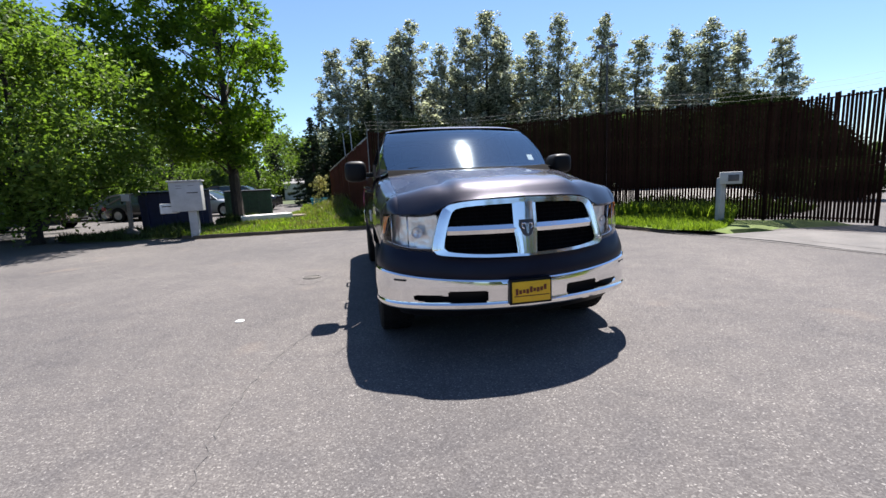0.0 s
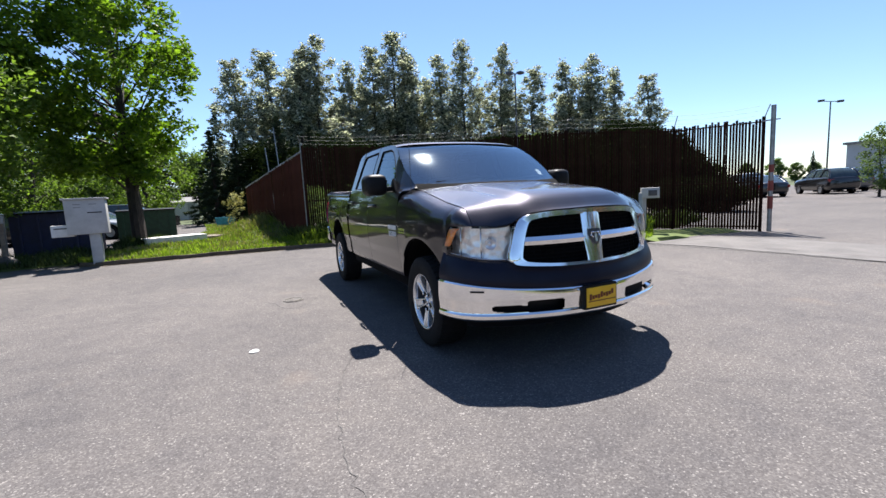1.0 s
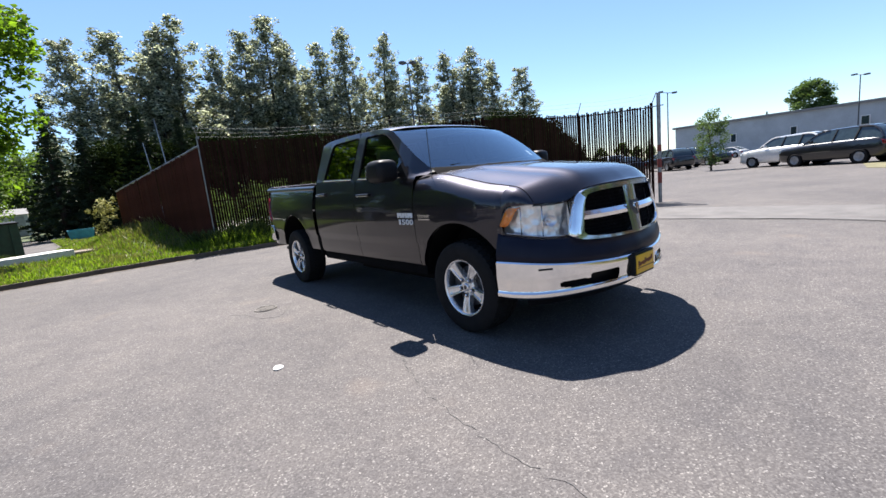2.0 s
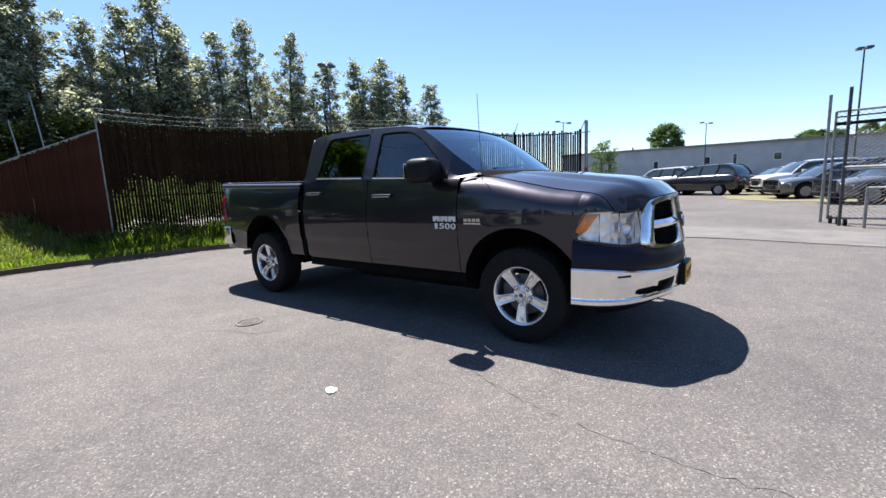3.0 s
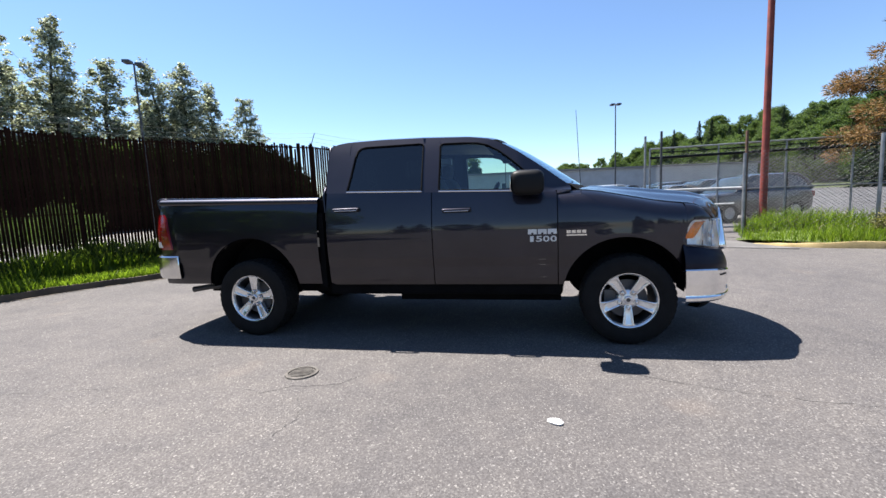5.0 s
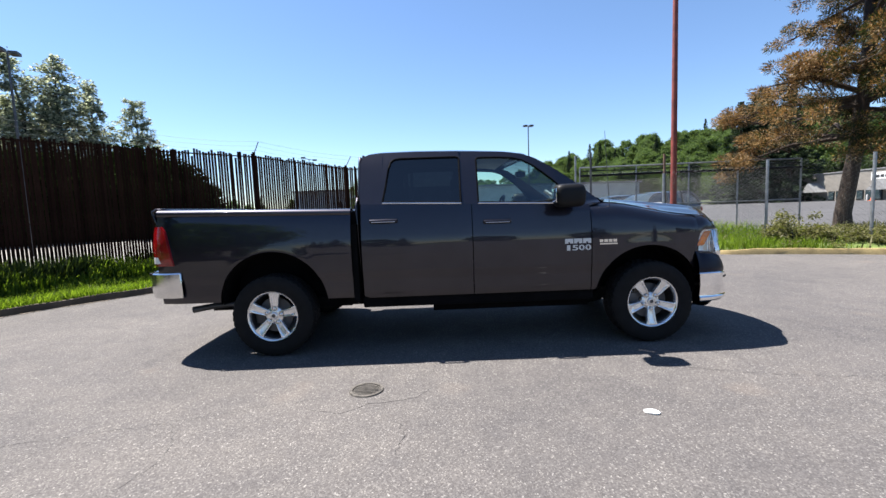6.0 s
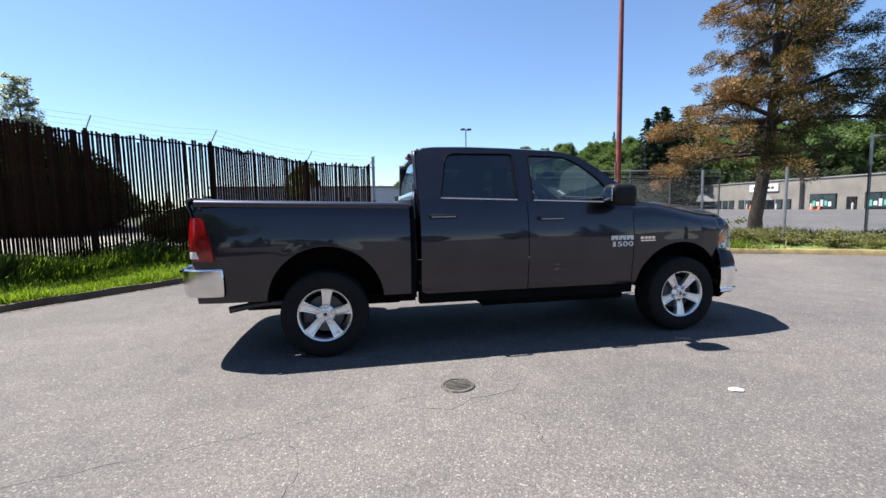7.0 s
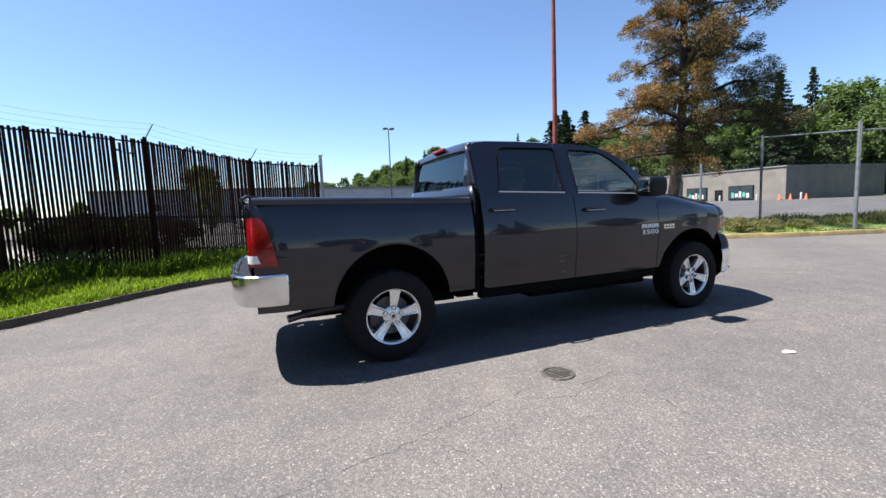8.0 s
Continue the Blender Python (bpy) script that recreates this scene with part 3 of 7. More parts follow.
def front_point(u, off=0.0):
    """A point of the front curve in plan, u from 0 (outer end) to 1 (middle), pushed out by off."""
    f = u * (len(FRONT) - 1)
    i = min(int(f), len(FRONT) - 2)
    p = FRONT[i].lerp(FRONT[i + 1], f - i)
    d = (FRONT[i + 1] - FRONT[i]).normalized()
    nrm = Vector((-d.y, d.x))
    if nrm.y > 0 or nrm.x < -0.1:
        nrm = -nrm
    return p + nrm * off


def front_y(x):
    a = abs(x)
    for p, q in zip(FRONT, FRONT[1:]):
        if q.x <= a <= p.x:
            return p.y + (q.y - p.y) * (a - p.x) / (q.x - p.x)
    return FRONT[-1].y


# bonnet: lofted from the front curve back to the cowl
HOOD_FRONT_X, HOOD_SIDE_X = 0.838, 0.825


def bonnet_point(q, r):
    """q across from -1 to 1, r from the nose (0) to the cowl (1)."""
    xf = q * HOOD_FRONT_X
    yf = front_y(xf) + 0.012
    zf = interp(abs(xf), [(0.0, 1.146), (0.30, 1.140), (0.46, 1.127), (0.535, 1.103), (0.575, 1.072), (0.62, 1.052), (0.70, 1.045), (0.84, 1.052)])
    xr, yr = q * HOOD_SIDE_X, -1.37 - 0.235 * (1 - q * q)
    k = min(1.0, r / 0.35)
    x = xf + (xr - xf) * k
    y = yf + (yr - yf) * r
    g = 1 - (1 - min(1.0, r / 0.17)) ** 2.6
    return Vector((x, y, zf + (hood_z(x, y) - zf) * g))


def bonnet_edge(y):
    """The bonnet's side edge at y."""
    lo, hi = 0.0, 1.0
    for _ in range(24):
        mid = (lo + hi) / 2
        if bonnet_point(1, mid).y < y:
            lo = mid
        else:
            hi = mid
    return bonnet_point(1, lo)


bm = B()
rows = [[bonnet_point(q, r) for q in frange(-1, 1, 0.05)] for r in (0, 0.01, 0.025, 0.05, 0.08, 0.12, 0.17, 0.24, 0.32, 0.42, 0.52, 0.62, 0.72, 0.82, 0.92, 1.0)]
rows.insert(0, [p + Vector((0, 0.03, -0.02)) for p in rows[0]])
rows.append([p + Vector((0, 0.0, -0.03)) for p in rows[-1]])
sheet(bm, rows)
part("bonnet", bm, PAINT, truck, "dark grey bonnet with a raised centre", smooth=60)

def front_strip(u0, u1, n, prof, side):
    """rows of points along the front curve; prof(u) gives (z, offset) pairs."""
    rows = []
    for i in range(n + 1):
        u = u0 + (u1 - u0) * i / n
        row = []
        for z, off in prof(u):
            p = front_point(u, off)
            row.append(Vector((side * p.x, p.y, z)))
        rows.append(row)
    return rows


def full_front(prof, u0=0.0, n=40):
    left = front_strip(u0, 1.0, n, prof, -1)
    return left + front_strip(u0, 1.0, n, prof, 1)[::-1][1:]


def lamp_top(u):
    return 0.888 + 0.158 * step(-0.03, 0.14, u) - 0.012 * step(0.4, 0.66, u)


def lamp_low(u):
    return 0.858 - 0.030 * step(0.0, 0.06, u) - 0.046 * step(0.05, 0.6, u)


# painted corner between the lamp, the bonnet's edge and the fender
for sgn in (-1, 1):
    bm = B()
    rows = []
    for i in range(25):
        u = 0.40 * i / 24
        a = front_point(u, -0.004)
        t = bonnet_edge(-2.235 - 0.26 * i / 24)
        z0 = lamp_top(u) + 0.004
        w = 1 - step(0.0, 1.0, i / 10)
        row = [Vector((sgn * (front_point(u, -0.05).x), front_point(u, -0.05).y, z0 - 0.01))]
        for k in (0.0, 0.15, 0.3, 0.45, 0.6, 0.7, 0.8, 0.88, 0.94, 0.98, 1.0):
            z = z0 + (t.z - 0.006 - z0) * k
            x0 = a.x * (1 - w) + half_width(-2.235, z) * w
            y0 = a.y * (1 - w) - 2.235 * w
            k0 = max(0.15, 1 - 0.13 / max(0.02, t.z - z0))
            e = max(0.0, (k - k0) / (1 - k0))
            f = 1 - math.sqrt(max(0.0, 1 - e * e))
            row.append(Vector((sgn * (x0 + (t.x - x0) * f), y0 + (t.y - y0) * f, z)))
        rows.append(row)
    sheet(bm, rows)
    part("fender_nose", bm, PAINT, truck, smooth=60)
# lower painted fascia
bm = B()


def fascia_top(u):
    k = step(0.60, 0.76, u)
    return (lamp_low(u) + 0.006) * (1 - k) + 0.752 * k


def bumper_top(u):
    return 0.655 - 0.072 * step(0.12, 1.0, u)


def fascia_prof(u):
    a, b = fascia_top(u), bumper_top(u)
    return [(a + 0.004, -0.06), (a, -0.012), (a - 0.012, 0.016 * step(0.0, 0.1, u)), (a + (b - a) * 0.45, 0.036 + 0.018 * u), (a + (b - a) * 0.75, 0.050 + 0.018 * u), (b + 0.012, 0.052 + 0.018 * u), (b - 0.004, 0.044 + 0.018 * u), (b - 0.03, 0.0)]


sheet(bm, full_front(fascia_prof))
part("lower_fascia", bm, FASCIA, truck, "dark plastic fascia below the grille", smooth=50)
# chrome bumper with dark openings
bm = B()
BUMP = [(0.548, 0.066), (0.522, 0.066), (0.500, 0.063), (0.442, 0.058), (0.427, 0.060), (0.416, 0.068), (0.392, 0.066), (0.378, 0.052), (0.368, 0.0)]
BUMP_FINE = [(0.548 - 0.0066 * k, interp(0.548 - 0.0066 * k, BUMP[::-1])) for k in range(21)] + BUMP[6:]


def bumper_prof(u):
    top = bumper_top(u)
    return [(z, o + 0.018 * u) for z, o in [(top, 0.022), (top - 0.004, 0.052), (top - 0.014, 0.061)] + BUMP_FINE]


def in_slot(x, z):
    inner = (abs(x - 0.425) / 0.135) ** 5 + (abs(z - 0.472) / 0.046) ** 5
    outer = (abs(x - 0.655) / 0.13) ** 3 + (abs(z - 0.462 - 0.05 * (x - 0.655)) / 0.027) ** 2.5
    return inner < 1 or outer < 1


rows = full_front(bumper_prof, 0.0, 150)
vs = [[bm.verts.new(p) for p in r] for r in rows]
for a, b in zip(vs, vs[1:]):
    for i in range(len(a) - 1):
        mid = (a[i].co + b[i + 1].co) / 2
        if not in_slot(abs(mid.x), mid.z):
            bm.faces.new((a[i], a[i + 1], b[i + 1], b[i]))
bp = part("front_bumper", bm, CHROME, truck, "chrome front bumper with dark slots", smooth=30)
bm = B()
sheet(bm, full_front(lambda u: [(0.60, 0.03), (0.52, 0.025), (0.42, 0.0)], 0.3, 20))
part("bumper_opening", bm, BLACK, bp)
for sgn in (-1, 1):
    bm = B()
    p0, p1 = front_point(0.36, 0.066), front_point(0.46, 0.068)
    d = (p1 - p0).normalized()
    mm = Matrix.Translation((sgn * p0.x, p0.y, 0.592)) @ Matrix.Rotation(math.atan2(p1.y - p0.y, sgn * (p1.x - p0.x)), 4, "Z")
    box(bm, 0, (p1 - p0).length, -0.012, 0.006, -0.006, 0.006, m=mm)
    part("bumper_slit", bm, BLACK, bp)
bm = B()
sheet(bm, full_front(lambda u: [(0.44, -0.02), (0.36, -0.01), (0.30, -0.06), (0.29, -0.2)], 0.25, 20))
part("air_dam", bm, BLACK, truck)

# number plate: yellow dealer plate with dark marks
plate = None
bm = B()
box(bm, -0.152, 0.152, -2.822, -2.785, 0.408, 0.585, 0.008)
plate = part("number_plate", bm, BLACK, truck, "yellow plate in a black frame")
bm = B()
box(bm, -0.138, 0.138, -2.828, -2.818, 0.425, 0.568, 0.004)
part("plate_face", bm, YELLOW, plate, "yellow plate face")
bm = B()
for k in range(9):
    x = -0.115 + k * 0.0255
    box(bm, x, x + 0.018, -2.832, -2.827, 0.478 + 0.004 * (k % 3) + 0.0022 * k, 0.508 + 0.014 * (k % 4 == 0) + 0.0022 * k)
box(bm, -0.125, 0.13, -2.832, -2.827, 0.466, 0.471)
part("plate_marking", bm, PLATE_INK, plate)

# grille
GRILLE_OUT = [(0.0, 1.140), (0.30, 1.134), (0.46, 1.120), (0.535, 1.095), (0.580, 1.03), (0.615, 0.92), (0.642, 0.82), (0.635, 0.782), (0.575, 0.758), (0.30, 0.738), (0.0, 0.732)]
GRILLE_IN = [(0.0, 1.096), (0.30, 1.090), (0.435, 1.078), (0.482, 1.056), (0.510, 1.0), (0.535, 0.92), (0.555, 0.83), (0.545, 0.805), (0.50, 0.786), (0.30, 0.768), (0.0, 0.762)]


def drape(x, z, off):
    lean = (z - 0.95) * 0.18
    return (x, front_y(x) - off + lean, z)


def ring_points(half, off, n=8):
    pts = spline(half, n)
    full = [(p.x, p.y) for p in pts] + [(-p.x, p.y) for p in pts[::-1][1:-1]]
    return [drape(x, z, off) for x, z in full]


bm = B()
rows = [ring_points(GRILLE_OUT, -0.02), ring_points(GRILLE_OUT, 0.012), ring_points([(x * 0.985, 0.95 + (z - 0.95) * 0.975) for x, z in GRILLE_OUT], 0.030), ring_points([(x * 1.012, 0.95 + (z - 0.95) * 1.02) for x, z in GRILLE_IN], 0.028), ring_points(GRILLE_IN, 0.012), ring_points(GRILLE_IN, -0.03)]
sheet(bm, rows, True)
grille = part("grille", bm, CHROME, truck, "chrome grille surround with cross bars", smooth=50)
bm = B()
for z0, z1, xr in ((0.898, 0.956, 0.535),):
    rows = []
    for x in frange(-xr, xr, 0.05):
        rows.append([drape(x, z0, -0.03), drape(x, z0, 0.012), drape(x, (z0 + z1) / 2, 0.028), drape(x, z1, 0.012), drape(x, z1, -0.03)])
    sheet(bm, rows)
part("cross_bar", bm, CHROME, grille)
bm = B()
rows = []
for z in frange(0.755, 1.105, 0.025):
    w = 0.084 - 0.014 * step(0.95, 0.76, z)
    rows.append([drape(-w, z, -0.03), drape(-w, z, 0.022), drape(-w * 0.5, z, 0.036), drape(w * 0.5, z, 0.036), drape(w, z, 0.022), drape(w, z, -0.03)])
sheet(bm, rows)
part("centre_bar", bm, CHROME, grille)
bm = B()
prism(bm, [(-0.05, 0.985), (0.05, 0.985), (0.055, 0.945), (0.03, 0.885), (0.0, 0.87), (-0.03, 0.885), (-0.055, 0.945)], 0.034, 0.046, lambda u, v, w: drape(u, v, w))
em = part("emblem", bm, STEEL, grille, "dark shield-shaped emblem")
bm = B()
for sx in (-1, 1):
    tube(bm, [drape(sx * 0.012, 0.96, 0.049), drape(sx * 0.034, 0.96, 0.05), drape(sx * 0.038, 0.935, 0.05), drape(sx * 0.022, 0.925, 0.049)], 0.006, 6)
prism(bm, [(-0.014, 0.96), (0.014, 0.96), (0.008, 0.89), (-0.008, 0.89)], 0.045, 0.053, lambda u, v, w: drape(u, v, w))
part("emblem_relief", bm, CHROME, em)
bm = B()
rows = []
for x in frange(-0.585, 0.585, 0.06):
    rows.append([drape(x, 0.75, -0.045), drape(x, 0.95, -0.045), drape(x, 1.10, -0.045)])
sheet(bm, rows)
part("grille_backing", bm, UNDER, grille)
bm = B()
for k in range(12):
    z = 0.775 + k * 0.0265
    if 0.885 < z < 0.965:
        continue
    tube(bm, [drape(x, z, -0.012) for x in frange(-0.57, 0.57, 0.06)], 0.0045, 4)
for k in range(26):
    x = -0.55 + k * 0.044
    tube(bm, [drape(x, 0.77, -0.012), drape(x, 1.085, -0.012)], 0.0035, 4)
part("grille_mesh", bm, UNDER, grille)

# headlamps
for sgn in (-1, 1):
    UH = 0.655
    bm = B()
    sheet(bm, front_strip(0.015, UH, 26, lambda u: [(lamp_low(u), -0.075), (lamp_low(u) + 0.3 * (lamp_top(u) - lamp_low(u)), -0.085), (lamp_top(u), -0.075)], sgn))
    lamp = part("headlamp", bm, REFLECTOR, truck, "clear headlamp with amber corner", smooth=50)
    bm = B()
    sheet(bm, front_strip(0.0, UH, 30, lambda u: [(lamp_low(u) - 0.004, -0.03), (lamp_low(u), 0.002), (lamp_low(u) + 0.25 * (lamp_top(u) - lamp_low(u)), 0.012), (lamp_low(u) + 0.6 * (lamp_top(u) - lamp_low(u)), 0.010), (lamp_top(u), 0.0), (lamp_top(u) + 0.004, -0.03)], sgn))
    ln = part("lamp_lens", bm, LENS, lamp, smooth=60)
    ln.visible_shadow = False
    bm = B()
    sheet(bm, front_strip(0.03, 0.25, 14, lambda u: [(min(lamp_top(u) - 0.014, 0.900 + 0.133 * step(0.09, 0.25, u)), -0.002), (lamp_top(u) - 0.012, -0.004)], sgn))
    part("turn_signal", bm, AMBER, lamp, "amber turn signal", thick=0.006)
    bm = B()
    sheet(bm, front_strip(UH - 0.004, UH, 1, lambda u: [(lamp_low(u), -0.08 if u < UH - 0.002 else 0.0), (lamp_top(u), -0.08 if u < UH - 0.002 else 0.0)], sgn))
    for u, r, z in ((0.50, 0.042, 0.915),):
        p = front_point(u, -0.062)
        d = (front_point(min(1, u + 0.02)) - front_point(u - 0.02)).normalized()
        rows = []
        for k in range(21):
            a = 2 * math.pi * k / 20
            rows.append([Vector((sgn * (p.x + d.x * rr * math.cos(a)), p.y + d.y * rr * math.cos(a) + dd, z + rr * math.sin(a))) for rr, dd in ((r, -0.030), (r * 0.94, -0.024), (r * 0.65, -0.006), (0.012, 0.0), (0.010, -0.016), (0.001, -0.020))])
        sheet(bm, rows)
    part("lamp_reflector", bm, REFLECTOR, lamp)
    bm = B()
    sheet(bm, front_strip(0.235, 0.245, 1, lambda u: [(lamp_low(u) + 0.01, -0.02), (lamp_top(u) - 0.01, -0.02)], sgn))
    sheet(bm, front_strip(0.435, 0.445, 1, lambda u: [(lamp_low(u) + 0.01, -0.03), (lamp_top(u) - 0.01, -0.03)], sgn))
    sheet(bm, front_strip(0.06, UH, 20, lambda u: [(lamp_low(u) + 0.005, -0.06), (lamp_low(u) + 0.02, -0.02)], sgn))
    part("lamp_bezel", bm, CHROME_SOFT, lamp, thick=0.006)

# tail lamps and rear bumper
for sgn in (-1, 1):
    bm = B()
    TL = [(0.90, 2.652), (0.93, 2.657), (1.10, 2.69), (1.22, 2.725), (1.265, 2.765)]
    rows = []
    for z in frange(0.90, 1.265, 0.025):
        ya = interp(z, TL)
        w = half_width(ya, z)
        bow = 0.012 * math.sin(math.pi * (z - 0.90) / 0.385)
        rows.append([Vector((sgn * (w - 0.02), ya - 0.004, z)), Vector((sgn * (w + 0.010 + bow), ya + 0.008, z)), Vector((sgn * (half_width(2.80, z) + 0.012 + bow), 2.80, z)), Vector((sgn * (half_width(2.80, z) - 0.012), 2.848 + bow, z)), Vector((sgn * (half_width(2.80, z) - 0.10), 2.865, z)), Vector((sgn * (half_width(2.80, z) - 0.13), 2.83, z))])
    sheet(bm, rows)
    tl = part("tail_lamp", bm, RED_LENS, truck, "red tail lamp with a white reversing section", smooth=60)
    bm = B()
    rows = []
    for z in frange(0.925, 0.985, 0.02):
        w = half_width(2.80, z)
        rows.append([(sgn * (w + 0.016), 2.77, z), (sgn * (w + 0.02), 2.805, z), (sgn * (w - 0.005), 2.855, z), (sgn * (w - 0.09), 2.872, z)])
    sheet(bm, rows)
    part("reversing_lens", bm, WHITE_LENS, tl, "white reversing lens", smooth=60)
bm = B()
RB = [(0.828, -0.03), (0.832, 0.018), (0.822, 0.028), (0.72, 0.030), (0.63, 0.024), (0.60, 0.012), (0.585, -0.05)]
rows = []
path = spline([(-0.975, 2.60), (-0.985, 2.70), (-0.955, 2.83), (-0.86, 2.93), (-0.6, 2.985), (0, 3.01)], 6)
path = path + [Vector((-p.x, p.y)) for p in path[::-1][1:]]
for i, p in enumerate(path):
    a, b = path[max(0, i - 1)], path[min(len(path) - 1, i + 1)]
    d = (b - a).normalized()
    nrm = Vector((-d.y, d.x))
    rows.append([Vector((p.x + nrm.x * o, p.y + nrm.y * o, z)) for z, o in RB])
sheet(bm, rows)
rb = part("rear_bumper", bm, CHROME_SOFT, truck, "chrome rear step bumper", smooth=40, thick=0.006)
bm = B()
box(bm, -0.86, 0.86, 2.79, 2.99, 0.800, 0.825, 0.008)
part("bumper_step", bm, BLACK, rb)
bm = B()
tube(bm, [(-0.72, 1.9, 0.47), (-0.76, 2.3, 0.475), (-0.79, 2.45, 0.468), (-0.82, 2.62, 0.445)], [0.028, 0.028, 0.029, 0.031], 14)
part("exhaust_pipe", bm, STEEL, truck, "dark steel exhaust pipe")

# wheels
R_TYRE = 0.388


def tread(bm, sgn):
    """A tyre in one skin, with staggered blocks raised from the tread."""
    side = [(0.222, 0.115), (0.240, 0.128), (0.252, 0.133), (0.256, 0.131), (0.300, 0.140), (0.345, 0.136), (0.366, 0.126)]
    cross = [(-0.118, 0), (-0.116, 1), (-0.070, 1), (-0.068, 0), (-0.060, 0), (-0.058, 2), (-0.010, 2), (-0.008, 0), (0.004, 0), (0.006, 1), (0.054, 1), (0.056, 0), (0.064, 0), (0.066, 2), (0.116, 2), (0.118, 0)]
    n = 44
    rows = []
    for k in range(n):
        for f, odd, even in ((0.02, 1, 0), (0.38, 1, 0), (0.40, 1, 1), (0.48, 1, 1), (0.50, 0, 1), (0.88, 0, 1), (0.90, 1, 1), (0.98, 1, 1)):
            a = 2 * math.pi * (k + f) / n
            ring = [(r, h) for r, h in side]
            for h, kind in cross[::-1]:
                r = R_TYRE - 0.0065 - (0.007 if abs(h) > 0.11 else 0.0)
                if kind == 1 and odd or kind == 2 and even:
                    r += 0.0055
                ring.append((r, h))
            ring += [(r, -h) for r, h in side[::-1]]
            rows.append([(sgn * h, r * math.cos(a), r * math.sin(a)) for r, h in ring])
    rows.append(rows[0])
    sheet(bm, rows)
    bmesh.ops.remove_doubles(bm, verts=bm.verts, dist=0.0001)


def wheel(name, x, y, z, sgn, turn):
    """sgn: the side on which the face looks; turn: the angle of the first spoke from straight up."""
    e = new(name)
    e.parent = truck
    e.location = (x, y, z)
    tagged(e, "black tyre on a silver five-spoke alloy rim")
    bm = B()
    tread(bm, sgn)
    part("tyre", bm, RUBBER, e, "black all-terrain tyre", smooth=30)
    bm = B()
    lathe(bm, [(r, sgn * h) for r, h in [(0.236, 0.112), (0.240, 0.120), (0.236, 0.126), (0.228, 0.124), (0.220, 0.112), (0.216, 0.088)]], 64)
    part("rim", bm, ALLOY, e, "silver alloy rim", smooth=50)
    bm = B()
    lathe(bm, [(r, sgn * h) for r, h in [(0.217, 0.092), (0.206, 0.05), (0.198, -0.11), (0.225, -0.125)]], 48)
    part("rim_barrel", bm, STEEL, e, "dark inner barrel of the rim", smooth=50)
    spots = [radians(turn) + 2 * math.pi * k / 5 for k in range(5)]
    face = [(0.044, 0.086, 0.027), (0.066, 0.090, 0.031), (0.095, 0.098, 0.035), (0.13, 0.106, 0.039), (0.17, 0.113, 0.043), (0.202, 0.117, 0.048), (0.214, 0.117, 0.056), (0.226, 0.116, 0.074)]
    for a in spots:
        bm = B()
        m = Matrix.Rotation(a, 4, "X")
        rows = []
        for r, h, w in face:
            dip = 0.011 * step(0.06, 0.10, r) * step(0.215, 0.19, r)
            rows.append([m @ Vector((sgn * hh, ww, r)) for hh, ww in ((h - 0.014, -w), (h - 0.002, -w * 0.93), (h, -w * 0.80), (h - dip * 0.3, -w * 0.58), (h - dip, -w * 0.46), (h - dip, w * 0.46), (h - dip * 0.3, w * 0.58), (h, w * 0.80), (h - 0.002, w * 0.93), (h - 0.014, w), (h - 0.055, w * 0.86), (h - 0.055, -w * 0.86))])
        vs = sheet(bm, rows, True)
        bm.faces.new(vs[0])
        part("spoke", bm, ALLOY, e, smooth=30)
    bm = B()
    lathe(bm, [(r, sgn * h) for r, h in [(0.001, 0.104), (0.026, 0.103), (0.033, 0.097), (0.036, 0.088), (0.058, 0.086), (0.082, 0.074), (0.090, 0.045)]], 32)
    hub = part("hub_cap", bm, ALLOY, e, smooth=30)
    bm = B()
    lathe(bm, [(r, sgn * h) for r, h in [(0.001, 0.107), (0.017, 0.106), (0.019, 0.102)]], 20)
    part("hub_emblem", bm, STEEL, hub)
    for a in spots:
        bm = B()
        at = Matrix.Rotation(a, 4, "X") @ Vector((0, 0, 0.070))
        lathe(bm, [(r, sgn * h) for r, h in [(0.017, 0.080), (0.019, 0.0965), (0.020, 0.0955), (0.020, 0.080)]], 12, "x", at)
        part("nut_pocket", bm, BLACK, e)
        bm = B()
        tube(bm, [(sgn * 0.07, at.y, at.z), (sgn * 0.106, at.y, at.z), (sgn * 0.109, at.y, at.z)], [0.0115, 0.0115, 0.008], 6)
        part("wheel_nut", bm, CHROME, e)
    bm = B()
    lathe(bm, [(r, sgn * h) for r, h in [(0.05, 0.035), (0.165, 0.035), (0.168, 0.015), (0.05, 0.015)]], 40)
    part("brake_disc", bm, STEEL, e, "worn steel brake disc")
    bm = B()
    box(bm, -0.05, 0.06, 0.10, 0.19, -0.08, 0.08, 0.01)
    part("brake_calliper", bm, STEEL, e)


for sgn in (-1, 1):
    wheel("front_wheel", sgn * 0.862, AXLE[0], 0.388, sgn, 180)
    wheel("rear_wheel", sgn * 0.862, AXLE[1], 0.388, sgn, 6)
    for a in AXLE:
        cy, cz, ry, rz = ARCH[a]
        bm = B()
        rows = []
        for k in range(25):
            t = math.pi * k / 24
            yy, zz = cy + (ry - 0.004) * math.cos(t), cz + (rz - 0.004) * math.sin(t)
            rows.append([(sgn * (half_width(yy, zz) - 0.03), yy, zz), (sgn * 0.62, yy, zz)])
        sheet(bm, rows)
        sheet(bm, [[(sgn * 0.62, cy - ry, z), (sgn * 0.62, cy + ry, z)] for z in (0.5, 0.7, 1.02)])
        part("wheel_arch_liner", bm, UNDER, truck)

